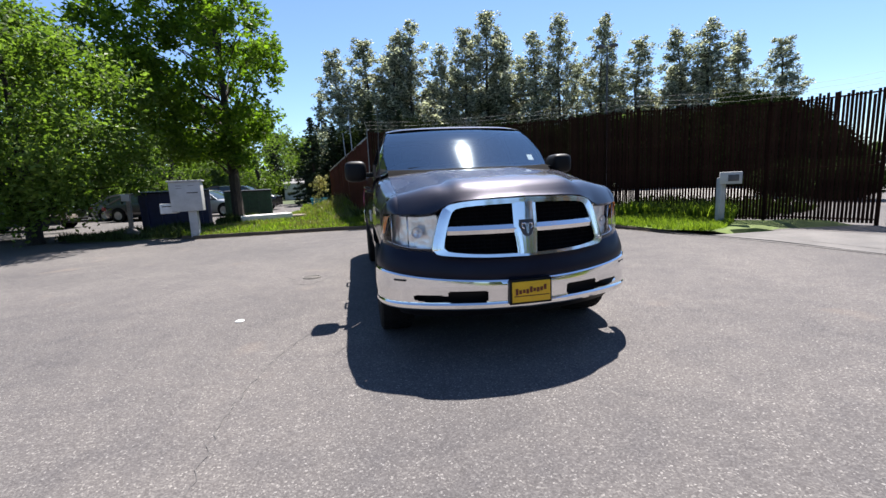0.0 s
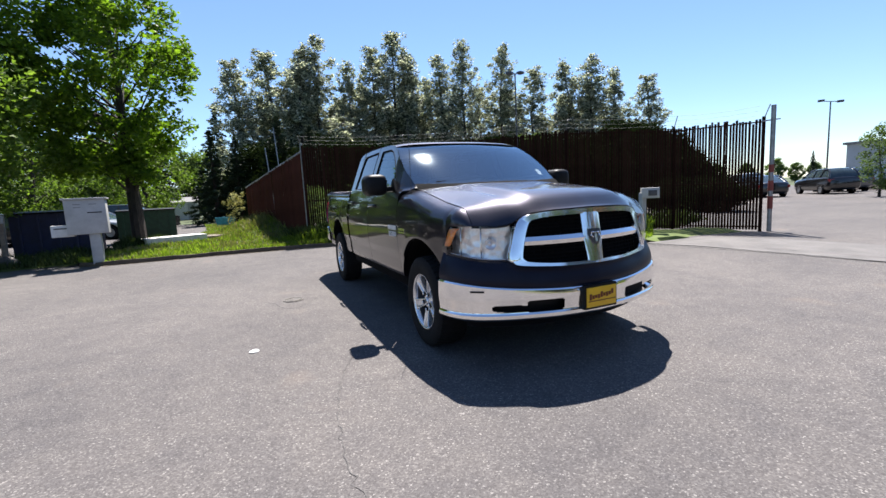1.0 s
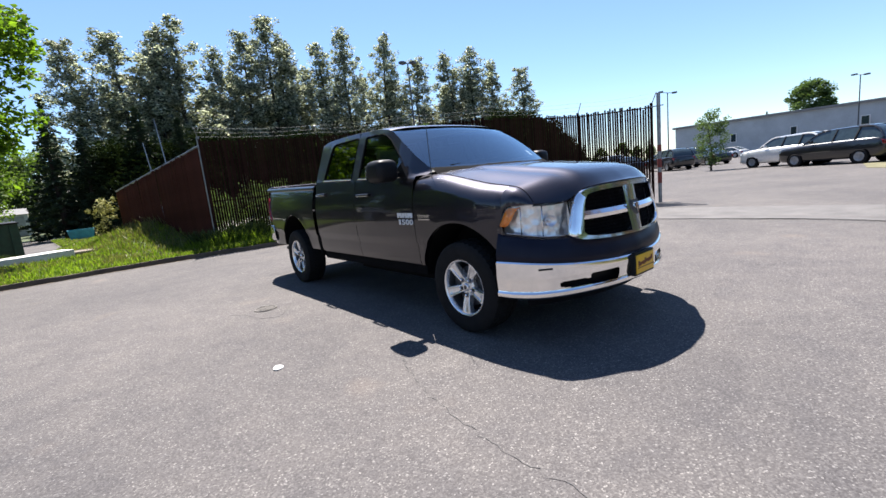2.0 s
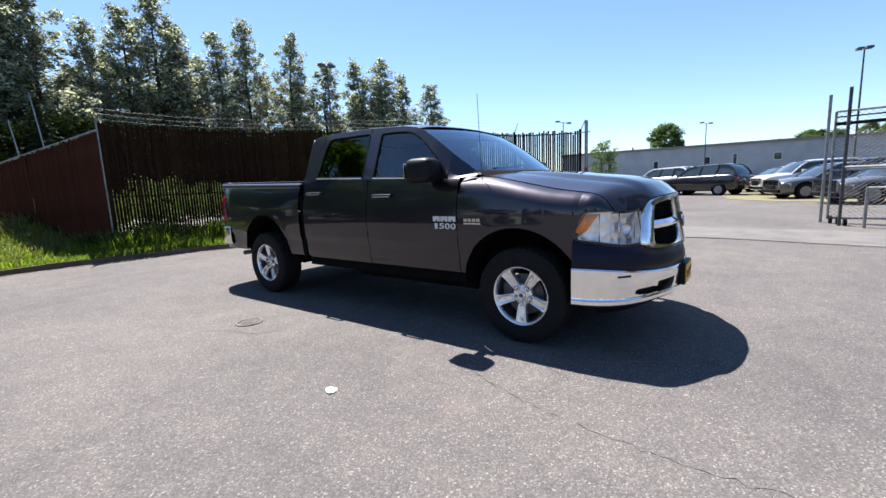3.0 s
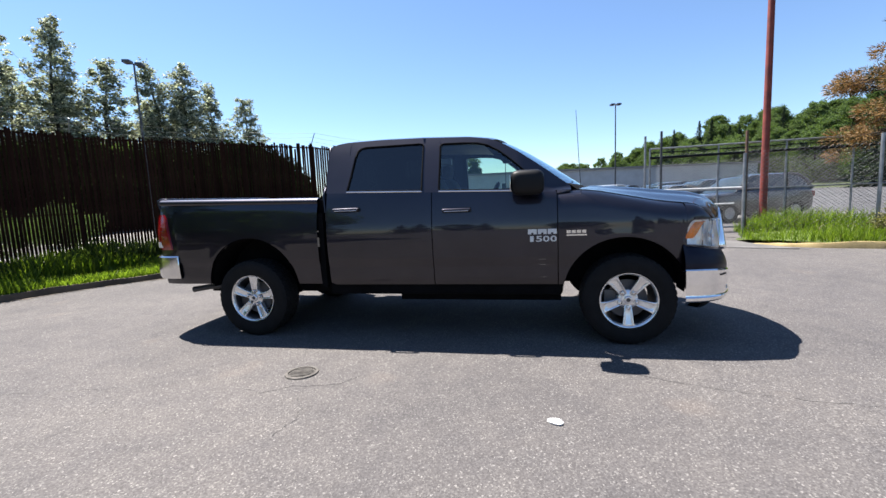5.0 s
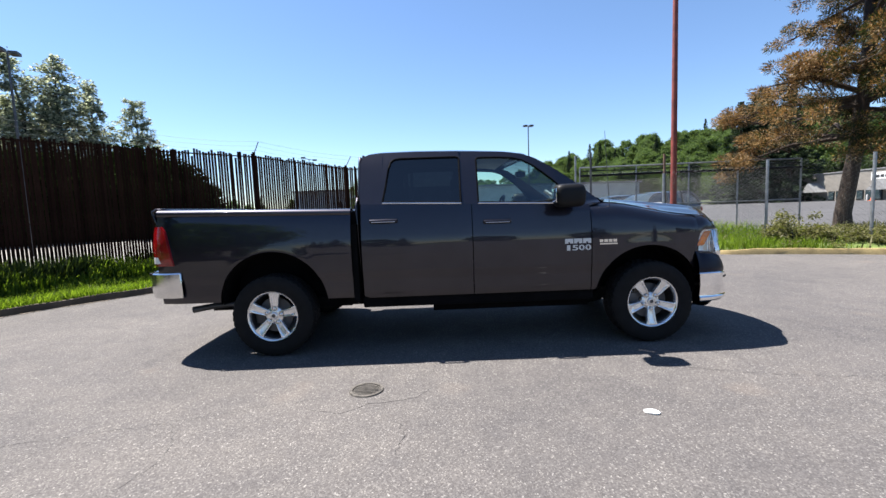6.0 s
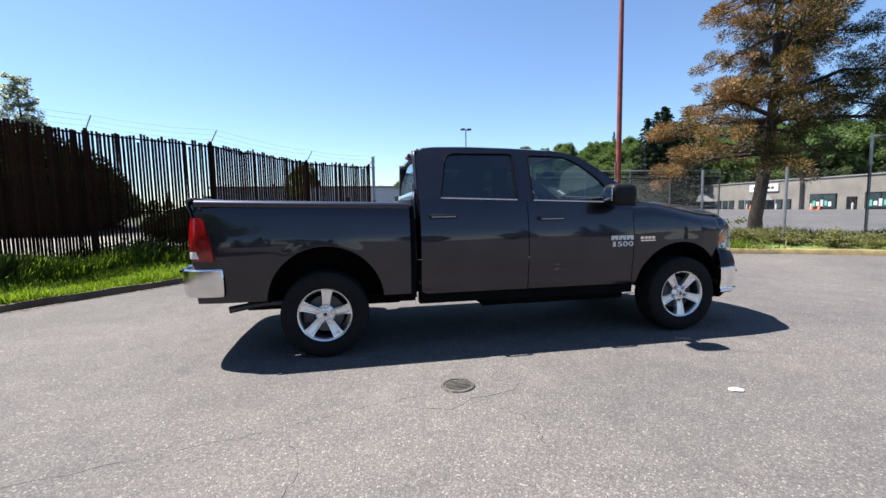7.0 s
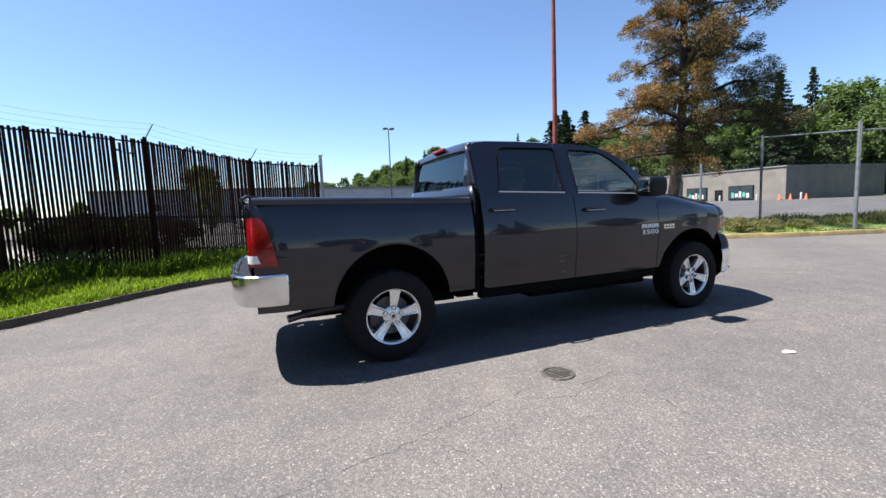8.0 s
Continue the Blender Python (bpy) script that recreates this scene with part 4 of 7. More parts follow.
# underbody: frame rails, axles, tank
bm = B()
for sgn in (-1, 1):
    box(bm, sgn * 0.46 - 0.04, sgn * 0.46 + 0.04, -2.55, 2.8, 0.46, 0.60, 0.01)
box(bm, -0.86, 0.86, -1.2, 0.95, 0.53, 0.60)
box(bm, -0.60, 0.60, 1.0, 2.8, 0.68, 0.80)
box(bm, -0.60, 0.60, -2.5, -1.25, 0.48, 0.95)
for sgn in (-1, 1):
    box(bm, sgn * 0.68 - 0.14, sgn * 0.68 + 0.14, 0.96, 1.12, 0.44, 0.72)
    box(bm, sgn * 0.62 - 0.06, sgn * 0.62 + 0.06, 1.1, 2.5, 0.40, 0.50)
box(bm, -0.76, -0.50, -1.25, 0.28, 0.335, 0.50)
box(bm, -0.60, 0.60, 1.55, 2.05, 0.34, 0.62)
part("chassis", bm, UNDER, truck)
bm = B()
for a in AXLE:
    tube(bm, [(-0.8, a, 0.39), (0.8, a, 0.39)], 0.05, 10)
bmesh.ops.create_uvsphere(bm, u_segments=12, v_segments=8, radius=0.14, matrix=Matrix.Translation((0, AXLE[1], 0.40)))
tube(bm, [(0, -1.0, 0.48), (0, 1.7, 0.44)], 0.045, 8)
part("axles", bm, UNDER, truck)
bm = B()
box(bm, 0.15, 0.78, -0.6, 0.5, 0.36, 0.54, 0.03)
box(bm, -0.40, -0.15, -0.9, 0.6, 0.40, 0.53, 0.03)
part("fuel_tank", bm, UNDER, truck)

# door mirrors
for sgn in (-1, 1):
    bm = B()
    box(bm, 0, 0.215, -0.15, 0.12, -0.105, 0.10, 0.075, 5, m=Matrix.Translation((sgn * 1.01 if sgn > 0 else -1.225, -0.955, 1.412)))
    mr = part("door_mirror", bm, BLACK, truck, "black door mirror", smooth=60)
    bm = B()
    box(bm, min(sgn * 0.90, sgn * 1.08), max(sgn * 0.90, sgn * 1.08), -1.00, -0.93, 1.345, 1.395, 0.012)
    part("mirror_arm", bm, BLACK, mr)
    bm = B()
    x0, x1 = sorted((sgn * 1.04, sgn * 1.235))
    box(bm, x0 + 0.025, x1 - 0.04, -0.837, -0.831, 1.35, 1.475, 0.003)
    part("mirror_glass", bm, CHROME, mr)
    bm = B()
    prism(bm, [(-1.09, 1.345), (-0.93, 1.345), (-0.955, 1.42), (-1.02, 1.47)], sgn * 0.915, sgn * 0.94, lambda u, v, w: (w, u, v))
    part("mirror_base", bm, BLACK, mr)

# aerial
bm = B()
tube(bm, [(-0.905, -1.42, 1.215), (-0.90, -1.42, 1.25)], [0.014, 0.010], 10)
tube(bm, [(-0.90, -1.42, 1.25), (-0.89, -1.40, 1.60), (-0.88, -1.38, 2.0)], [0.0035, 0.003, 0.002], 6)
part("aerial", bm, STEEL, truck, "thin black aerial")

# side badges: name as plain blocks, number lettered


def thing_part(name, parent, label):
    """A part of a thing that is made of pieces: an empty that holds them."""
    e = new(name)
    e.parent = parent
    return tagged(e, label)


def lettering(words, size, depth):
    cu = bpy.data.curves.new("letters", "FONT")
    cu.body = words
    cu.size = size
    cu.extrude = depth
    cu.offset = size * 0.018
    cu.space_character = 1.12
    ob = new("letters", cu)
    me = bpy.data.meshes.new_from_object(ob)
    bpy.data.objects.remove(ob)
    return me


for sgn in (-1, 1):
    def face(y, z):
        return sgn * (half_width(y, z) + 0.001)
    badge = thing_part("door_badge", truck, "bright name badge shown as plain blocks")
    for k in range(3):
        y0 = -0.965 - k * 0.083
        bm = B()
        x0, x1 = sorted((face(y0, 0.98), face(y0, 0.98) + sgn * 0.006))
        prism(bm, [(0.0, 0.970), (0.028, 0.970), (0.028, 0.984), (0.046, 0.984), (0.046, 0.970), (0.074, 0.970), (0.074, 1.014), (0.0, 1.014)], x0, x1, lambda u, v, w: (w, y0 - u, v))
        part("badge_block", bm, WHITE_PAINT, badge)
    number = thing_part("door_number", truck, "bright raised model number")
    for k, digit in enumerate("1500"):
        me = lettering(digit, 0.068, 0.003)
        me.materials.append(WHITE_PAINT)
        xs = [v.co.x for v in me.vertices]
        w = 0.030 if digit == "1" else 0.052
        me.transform(Matrix.Diagonal((w / (max(xs) - min(xs)), 1, 1, 1)) @ Matrix.Translation((-(max(xs) + min(xs)) / 2, 0, 0)))
        at = 0.032 + 0.0605 * k
        num = new("digit", me)
        num.parent = number
        num.matrix_basis = Matrix.Translation((face(-1.08, 0.907) + sgn * 0.004, -0.965 - at if sgn < 0 else -1.207 + at, 0.907)) @ Matrix.Rotation(sgn * radians(90), 4, "Z") @ Matrix.Rotation(radians(90), 4, "X")
    bm = B()
    for k in range(4):
        yb = -1.285 - k * 0.042
        x = half_width(yb, 0.985)
        box(bm, sgn * x - 0.004, sgn * x + 0.006, yb - 0.034, yb, 0.972, 0.998)
    box(bm, sgn * half_width(-1.3, 0.95) - 0.004, sgn * half_width(-1.3, 0.95) + 0.006, -1.45, -1.285, 0.950, 0.963)
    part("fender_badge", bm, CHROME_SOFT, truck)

# cabin: dash, wheel, seats
bm = B()
rows = []
for s in frange(-1, 1, 0.1):
    x = s * 0.80
    rows.append([(x, -1.36 + 0.1 * s * s, 1.36), (x, -1.05, 1.395), (x, -0.78, 1.38), (x, -0.70, 1.33), (x, -0.74, 1.15), (x, -0.9, 0.9)])
sheet(bm, rows)
part("dashboard", bm, DASH, truck, smooth=50)
bm = B()
rows = []
for k in range(25):
    a = 2 * math.pi * k / 24
    rows.append([Vector((0.42 + (0.185 + 0.016 * math.cos(b)) * math.cos(a), -0.55 + 0.35 * (0.185 + 0.016 * math.cos(b)) * math.sin(a) * -1 + 0.016 * math.sin(b), 1.30 + 0.93 * (0.185 + 0.016 * math.cos(b)) * math.sin(a))) for b in (0, 1.57, 3.14, 4.71)])
sheet(bm, rows, True)
tube(bm, [(0.42, -0.55, 1.30), (0.42, -0.85, 1.20)], 0.04, 8)
box(bm, 0.26, 0.58, -0.565, -0.54, 1.28, 1.32, 0.01)
part("steering_wheel", bm, BLACK, truck)
for sx, yb in ((-0.42, -0.05), (0.42, -0.05), (-0.42, 0.80), (0.42, 0.80)):
    bm = B()
    box(bm, sx - 0.25, sx + 0.25, yb - 0.55, yb - 0.02, 0.80, 0.95, 0.05, 3)
    rows = []
    for z, yo, w, d in ((0.92, -0.12, 0.25, 0.10), (1.1, -0.10, 0.26, 0.10), (1.35, -0.03, 0.25, 0.09), (1.50, 0.02, 0.20, 0.07), (1.53, 0.03, 0.12, 0.04)):
        rows.append([(sx + w * cx, yb + yo + d * cy, z) for cx, cy in ((-1, -0.3), (-0.8, -1), (0.8, -1), (1, -0.3), (1, 0.5), (0.7, 1), (-0.7, 1), (-1, 0.5))])
    sheet(bm, rows, True)
    st = part("cab_seat", bm, CLOTH, truck, "grey cloth seat", smooth=60)
    bm = B()
    box(bm, sx - 0.13, sx + 0.13, yb - 0.01, yb + 0.09, 1.54, 1.70, 0.04, 3)
    tube(bm, [(sx - 0.06, yb + 0.03, 1.46), (sx - 0.06, yb + 0.03, 1.58)], 0.008, 6)
    tube(bm, [(sx + 0.06, yb + 0.03, 1.46), (sx + 0.06, yb + 0.03, 1.58)], 0.008, 6)
    part("headrest", bm, CLOTH, st, smooth=60)
bm = B()
box(bm, -0.86, 0.86, -1.2, 0.94, 0.60, 0.63)
box(bm, -0.80, 0.80, -1.25, -1.2, 0.60, 1.35)
part("cabin_floor", bm, DASH, truck)
bm = B()
rows = [[(s * (half_width(y, roof_edge(y)) - 0.05), y, roof_edge(y) - 0.03) for s in (-1, 0, 1)] for y in frange(-0.55, 0.88, 0.1)]
sheet(bm, rows)
part("headlining", bm, GREY_PAINT, truck)

# ---- ground ----


def ground_z(x, y):
    s = 0.45 * x - 0.89 * y
    z = 0.45 * step(17, 48, s)
    r = math.hypot(x, y)
    a = math.degrees(math.atan2(y, x))
    # wooded hillside to the east and south-east
    z += 17 * step(90, 185, r) * step(4, -45, a) * step(-130, -95, a) * 1.0
    z += 6 * step(90, 220, r) * step(40, -10, a) * step(-60, -20, a)
    return z


def spaced(lo, hi, fine_lo, fine_hi, d, big):
    out = [lo + (fine_lo - lo) * (1 - (1 - i / big) ** 2) for i in range(big)]
    out += frange(fine_lo, fine_hi, d)
    out += [fine_hi + (hi - fine_hi) * ((i + 1) / big) ** 2 for i in range(big)]
    return out


bm = B()
gx = spaced(-900, 900, -80, 120, 5.0, 14)
sheet(bm, [[(x, y, ground_z(x, y) - 0.05) for y in spaced(-900, 900, -120, 60, 5.0, 14)] for x in gx])
tagged(part("ground", bm, EARTH), "dry grassy earth reaching to the horizon", "ground", kind="structure")
bm = B()
sheet(bm, [[(x, y, ground_z(x, y)) for y in frange(-52, 36, 2.0)] for x in frange(-90, 76, 2.0)])
tagged(part("road", bm, ASPHALT), "worn grey asphalt turning circle with pale aggregate", "road", kind="structure")

# kerb lines
KERB_N = [tuple(p) for p in spline([(-6.3, 9.6), (-6.25, 8.3), (-5.75, 7.72), (-4.4, 7.62), (-3.0, 7.60), (-1.2, 7.42), (0.0, 7.18), (1.0, 6.83), (1.95, 6.25), (2.9, 5.45), (3.9, 4.70), (4.65, 3.9), (5.0, 3.0), (5.15, 2.2), (5.6, 1.55)], 5)]
KERB_S = [tuple(p) for p in spline([(6.0, -5.80), (5.55, -6.10), (5.10, -6.75), (4.78, -7.8), (4.15, -9.3), (3.25, -10.8), (2.5, -12.4), (1.6, -14.6), (0.3, -17.5), (-2.0, -21), (-6, -26)], 5)]


def kerb(name, line, mat, h, label, side, ramp=3, fade=3):
    """A row of kerb lengths with rounded noses along a line."""
    bm = B()
    rows = []
    for i, p in enumerate(line):
        a, b = Vector(line[max(0, i - 1)]), Vector(line[min(len(line) - 1, i + 1)])
        d = (b - a).normalized()
        n = Vector((-d.y, d.x)) * side
        wob = 0.006 * math.sin(i * 1.7) + 0.005 * math.sin(i * 0.61)
        hh = min(h, 0.01 + h * min(1, i / ramp, (len(line) - 1 - i) / fade))
        g = ground_z(p[0], p[1])
        rows.append([(p[0] + n.x * o, p[1] + n.y * o, g + z) for o, z in ((-0.012, -0.05), (wob, hh * 0.7), (0.018 + wob, hh + wob), (0.075, hh + 0.003 + wob), (0.085, -0.05))])
    sheet(bm, rows)
    return tagged(part(name, bm, mat, smooth=45), label, "kerb", kind="structure")


kerb("kerb_north", KERB_N, KERB, 0.105, "dark weathered concrete kerb edging the grass verge", 1, 3, 18)
kerb("kerb_south", KERB_S, KERB_YELLOW, 0.13, "kerb with faded yellow paint", 1, 14, 11)

CP, P1, PA, PB, PC, GP = (-0.62, 8.60), (2.55, 8.30), (5.56, 7.10), (6.32, 4.92), (8.33, 3.0), (9.08, 1.20)
FENCE_LINE = [CP, P1, PA, PB, PC, GP]


def verge(name, poly, z, mat, label, rise=None):
    bm = B()
    vs = [bm.verts.new((x, y, ground_z(x, y) + z)) for x, y in poly]
    es = [bm.edges.new((a, b)) for a, b in zip(vs, vs[1:] + vs[:1])]
    bmesh.ops.triangle_fill(bm, edges=es, use_beauty=True)
    bmesh.ops.subdivide_edges(bm, edges=[e for e in bm.edges if e.calc_length() > 1.5], cuts=2, use_grid_fill=True)
    for v in bm.verts:
        if v.is_boundary and min(math.hypot(v.co.x - a, v.co.y - b) for a, b in KERB_N + KERB_S) > 0.5:
            v.co.z = ground_z(v.co.x, v.co.y) - 0.03
            continue
        v.co.z += 0.05 * noise.noise(v.co * 0.7) + (rise(v.co.x, v.co.y) if rise else 0)
    return tagged(part(name, bm, mat), label, "verge", kind="structure")


VERGE_N = [(x, y + 0.06) for x, y in KERB_N] + [(7.2, 1.55), (8.9, 1.25), (9.3, 1.3), (8.6, 3.2), (6.7, 5.2), (5.7, 7.8), (2.65, 8.6), (-0.5, 8.9), (-1.6, 16.0), (-2.4, 26.0), (-5.2, 30.0), (-4.2, 19.0), (-4.6, 12.6), (-5.4, 12.2)]
verge("verge_north", VERGE_N, 0.082, TURF, "rough grass verge with weeds by the fence")


def mound(x, y):
    """Height of the grassy rise against the red fence."""
    u = (x + 0.66 + 0.241 * (y - 8.72) + 1.9) / 1.9
    return 0.72 * step(8.4, 12.5, y) * step(17.0, 13.6, y) * step(0.0, 1.0, u)


bm = B()
rows = []
for y in frange(8.4, 17.2, 0.4):
    xf = -0.66 - 0.241 * (y - 8.72)
    row = [(xf - 2.0 + 0.15 * i, y, 0.07 + mound(xf - 2.0 + 0.15 * i, y) + 0.04 * noise.noise(Vector((i * 0.2, y, 0)))) for i in range(15)]
    rows.append(row + [(xf + 0.6, y, -0.02)])
sheet(bm, rows)
tagged(part("verge_rise", bm, TURF), "dry grassy rise against the red slatted fence", "verge", kind="structure")


def bank(x, y):
    d = min(math.hypot(x - a, y - b) for a, b in KERB_S)
    return 0.26 * step(0.3, 1.8, d) - 0.20 * step(2.2, 3.2, d)


VERGE_S = [(x + 0.10, y) for x, y in KERB_S] + [(-3.5, -27), (0.8, -22), (3.0, -18.2), (4.6, -14.6), (6.0, -12.4), (7.2, -10.6), (8.0, -9.2), (8.5, -8.2), (8.0, -6.8), (7.1, -5.85)]
verge("verge_south", VERGE_S, 0.09, TURF, "grass and weed bank along the yellow kerb", bank)
# newer asphalt of the lot beyond the bank
bm = B()
for i in range(-2, 34):
    for j in range(-26, -5):
        c = [(2.0 * (i + u), 2.0 * (j + v)) for u, v in ((0, 0), (1, 0), (1, 1), (0, 1))]
        if min(0.821 * (x - 4.6) - 0.571 * (y + 14.6) for x, y in c) > 2.2:
            bm.faces.new([bm.verts.new((x, y, ground_z(x, y) + 0.012)) for x, y in c])
bmesh.ops.remove_doubles(bm, verts=bm.verts, dist=0.001)
tagged(part("parking_lot", bm, ASPHALT_NEW), "smooth darker asphalt lot in front of the low building", "car park", kind="structure")
# gravel yard behind the fence
bm = B()
sheet(bm, [[(x, y, 0.012) for y in frange(9.0, 33, 3)] for x in frange(-0.6, 23.4, 3)])
tagged(part("gravel_yard", bm, GRAVEL), "pale sunlit gravel yard behind the slatted fence", "yard", kind="structure")
# dry grass strip under the front row of cars
bm = B()
prism(bm, [(18.2, -3.6), (20.5, -1.9), (24.0, -1.4), (27.5, -2.4), (28.0, -5.0), (24.0, -7.6), (20.0, -8.4), (17.4, -6.4)], -0.02, 0.014)
tagged(part("dry_grass_strip", bm, plain("trodden_dry_grass", (0.155, 0.142, 0.075), 0.95, var=0.4, scale=0.8, relief=0.6, relief_scale=30)), "worn yellowish grass strip under the parked cars", "grass strip", kind="structure")
# driveway apron with gutter seams
APRON = [(5.55, 1.6), (5.85, 0.6), (5.95, -1.5), (5.95, -3.0), (5.5, -5.0), (5.0, -6.2), (6.2, -5.8), (7.4, -5.4), (7.8, -4.4), (7.85, -2.0), (7.8, 0.0), (7.4, 1.45)]
bm = B()
prism(bm, APRON, 0.0, 0.012)
tagged(part("driveway_apron", bm, CONCRETE), "worn pale concrete driveway apron", "pavement", kind="structure")


def ribbon(name, line, width, mat, label, z=0.005, jitter=0.3, category="crack"):
    bm = B()
    pts = spline(line, 14)
    rows = []
    for i, p in enumerate(pts):
        d = (pts[min(i + 1, len(pts) - 1)] - pts[max(0, i - 1)]).normalized()
        n = Vector((-d.y, d.x))
        q = Vector((p.x, p.y)) + n * (random.gauss(0, 1) * width * jitter)
        w = width * random.uniform(0.25, 1.0)
        rows.append([(q.x - n.x * w / 2, q.y - n.y * w / 2, z), (q.x + n.x * w / 2, q.y + n.y * w / 2, z)])
    sheet(bm, rows)
    return tagged(part(name, bm, mat), label, category, kind="structure")


ribbon("gutter_seam", [(5.15, 2.2), (5.6, 1.0), (5.82, -0.4), (5.9, -1.7), (5.9, -2.9), (5.45, -4.8), (4.95, -6.3)], 0.05, TAR, "dark gutter seam along the driveway", 0.016, 0.05, "seam")
ribbon("gutter_seam_2", [(5.5, 1.7), (6.15, 0.6), (6.3, -1.5), (6.2, -3.2), (5.8, -5.2)], 0.03, TAR, "narrow seam in the driveway apron", 0.016, 0.05, "seam")

DIRT = plain("gutter_dirt", (0.17, 0.135, 0.10), 0.95, var=0.4, scale=7, relief=0.5, relief_scale=40)
ribbon("gutter_dirt", [(x + 0.02, y - 0.05) for x, y in KERB_N[6::4] if x < 5.2], 0.13, DIRT, "pale grit gathered at the foot of the kerb", 0.006, 0.12, "grit")

# ---- manhole and litter ----
mh = thing("manhole_cover", pose(-1.842, 0.778, 0.0), "rusty round cast-iron manhole cover set in patched asphalt", "manhole")
bm = B()
lathe(bm, [(0.001, 0.008), (0.098, 0.008), (0.10, 0.004)], 36, "z")
for k in range(7):
    x = -0.075 + k * 0.025
    h = math.sqrt(max(0, 0.09 ** 2 - x * x))
    box(bm, x - 0.006, x + 0.006, -h, h, 0.008, 0.013)
part("cover", bm, IRON, mh)
bm = B()
lathe(bm, [(0.105, 0.004), (0.105, 0.012), (0.125, 0.012), (0.13, 0.002)], 36, "z")
part("ring", bm, IRON, mh)
bm = B()
pts = []
for k in range(28):
    a = 2 * math.pi * k / 28
    r = 0.36 + 0.08 * math.sin(3 * a + 0.5) + 0.04 * random.uniform(-1, 1)
    pts.append((-1.842 + r * math.cos(a) * 0.9, 0.80 + r * math.sin(a) * 1.15))
prism(bm, pts, -0.02, 0.002)
tagged(part("asphalt_patch", bm, ASPHALT), "uneven asphalt patch round the manhole", "patch", kind="structure")
bm = B()
pts = [(0.036 * math.cos(a) * 1.35, 0.036 * math.sin(a) * (1 + 0.15 * math.sin(3 * a))) for a in frange(0, 6.0, 0.4)]
prism(bm, pts, 0.0, 0.006)
lt = part("white_litter", bm, WHITE_PAINT)
lt.matrix_basis = pose(-2.345, -1.115, 0.002, 3, 2, 60)
tagged(lt, "flattened white scrap of litter on the asphalt", "litter")
for line, w in ((((-1.45, -1.45), (-1.72, -1.95), (-1.88, -2.5), (-1.95, -3.1), (-1.92, -3.7), (-1.86, -4.6)), 0.007), (((-1.95, 1.1), (-2.05, 1.5), (-2.22, 2.0), (-2.35, 2.5), (-2.55, 3.3)), 0.006), (((-2.22, 2.0), (-2.6, 1.8), (-3.1, 1.9)), 0.004), (((-1.55, 0.95), (-1.25, 1.05), (-0.95, 0.98)), 0.006), (((-2.2, 0.62), (-2.45, 0.45), (-2.7, 0.48)), 0.006), (((-1.7, 0.5), (-1.5, 0.3), (-1.15, 0.25)), 0.005)):
    ribbon("asphalt_crack", line, w, TAR, "fine irregular crack in the asphalt", 0.0042, 1.7)

# ---- slatted fence ----


def slat_fence(name, line, height, slat_mat, pitch, width, label, arms=True, base=0.0, drop=0.0, tops=None, behind=(0.0, 0.02)):
    f = thing(name, pose(0, 0, 0), label, "fence", kind="structure")
    slat = B()
    box(slat, -width / 2, width / 2, -0.006, 0.006, 0.0, 1.0)
    me = bpy.data.meshes.new("slat")
    slat.to_mesh(me)
    slat.free()
    me.materials.append(slat_mat)
    for seg, (a, b) in enumerate(zip(line, line[1:])):
        a, b = Vector(a), Vector(b)
        d = (b - a).normalized()
        n = int((b - a).length / pitch)
        yaw = math.atan2(d.y, d.x)
        for k in range(n):
            p = a + d * (pitch * (k + 0.5))
            h = height - drop * (seg + k / n) / (len(line) - 1) + random.gauss(0, 0.022)
            if tops:
                h = tops[seg] + (tops[seg + 1] - tops[seg]) * k / n + random.gauss(0, 0.025)
            wide = random.uniform(0.92, 1.08)
            if random.random() < 0.05:
                h -= random.uniform(0.05, 0.16)
            ob = new("slat", me)
            ob.parent = f
            ob.matrix_basis = Matrix.Translation((p.x, p.y, base + 0.04)) @ Euler((random.gauss(0, 0.003), random.gauss(0, 0.0022), yaw + random.gauss(0, 0.04))).to_matrix().to_4x4() @ Matrix.Diagonal((wide, 1, h - 0.04, 1))
        bm = B()
        za, zb = (tops[seg], tops[seg + 1]) if tops else (height, height)
        for fa, fb in ((0.12, 0.12), (za * 0.45, zb * 0.45)) + (((za - 0.06, zb - 0.06),) if tops else ()):
            tube(bm, [(a.x + behind[0], a.y + behind[1], base + fa), (b.x + behind[0], b.y + behind[1], base + fb)], 0.018, 6)
        part("rail", bm, slat_mat, f)
    for p in line:
        bm = B()
        tube(bm, [(p[0] + behind[0], p[1] + behind[1], base - 0.05), (p[0] + behind[0], p[1] + behind[1], base + (tops[line.index(p)] if tops else height - drop * line.index(p) / (len(line) - 1)) + 0.06)], 0.038, 10)
        part("post", bm, slat_mat, f)
        if arms:
            bm = B()
            zt = base + tops[line.index(p)]
            tube(bm, [(p[0], p[1] + 0.02, zt), (p[0] - 0.11, p[1] - 0.17, zt + 0.30)], 0.012, 6)
            part("barb_arm", bm, GALV, f)
    if arms:
        for k in range(3):
            bm = B()
            pts = []
            for a, b, za, zb in zip(line, line[1:], tops, tops[1:]):
                for t in frange(0, 1, 0.1)[:-1]:
                    sag = -0.05 * math.sin(math.pi * t) + 0.004 * random.gauss(0, 1)
                    pts.append((a[0] + (b[0] - a[0]) * t - 0.11 * (k + 1) / 3, a[1] + (b[1] - a[1]) * t - 0.17 * (k + 1) / 3, base + za + (zb - za) * t + 0.30 * (k + 1) / 3 + sag))
            tube(bm, pts, 0.0022, 4)
            part("barbed_wire", bm, WIRE, f)
    return f


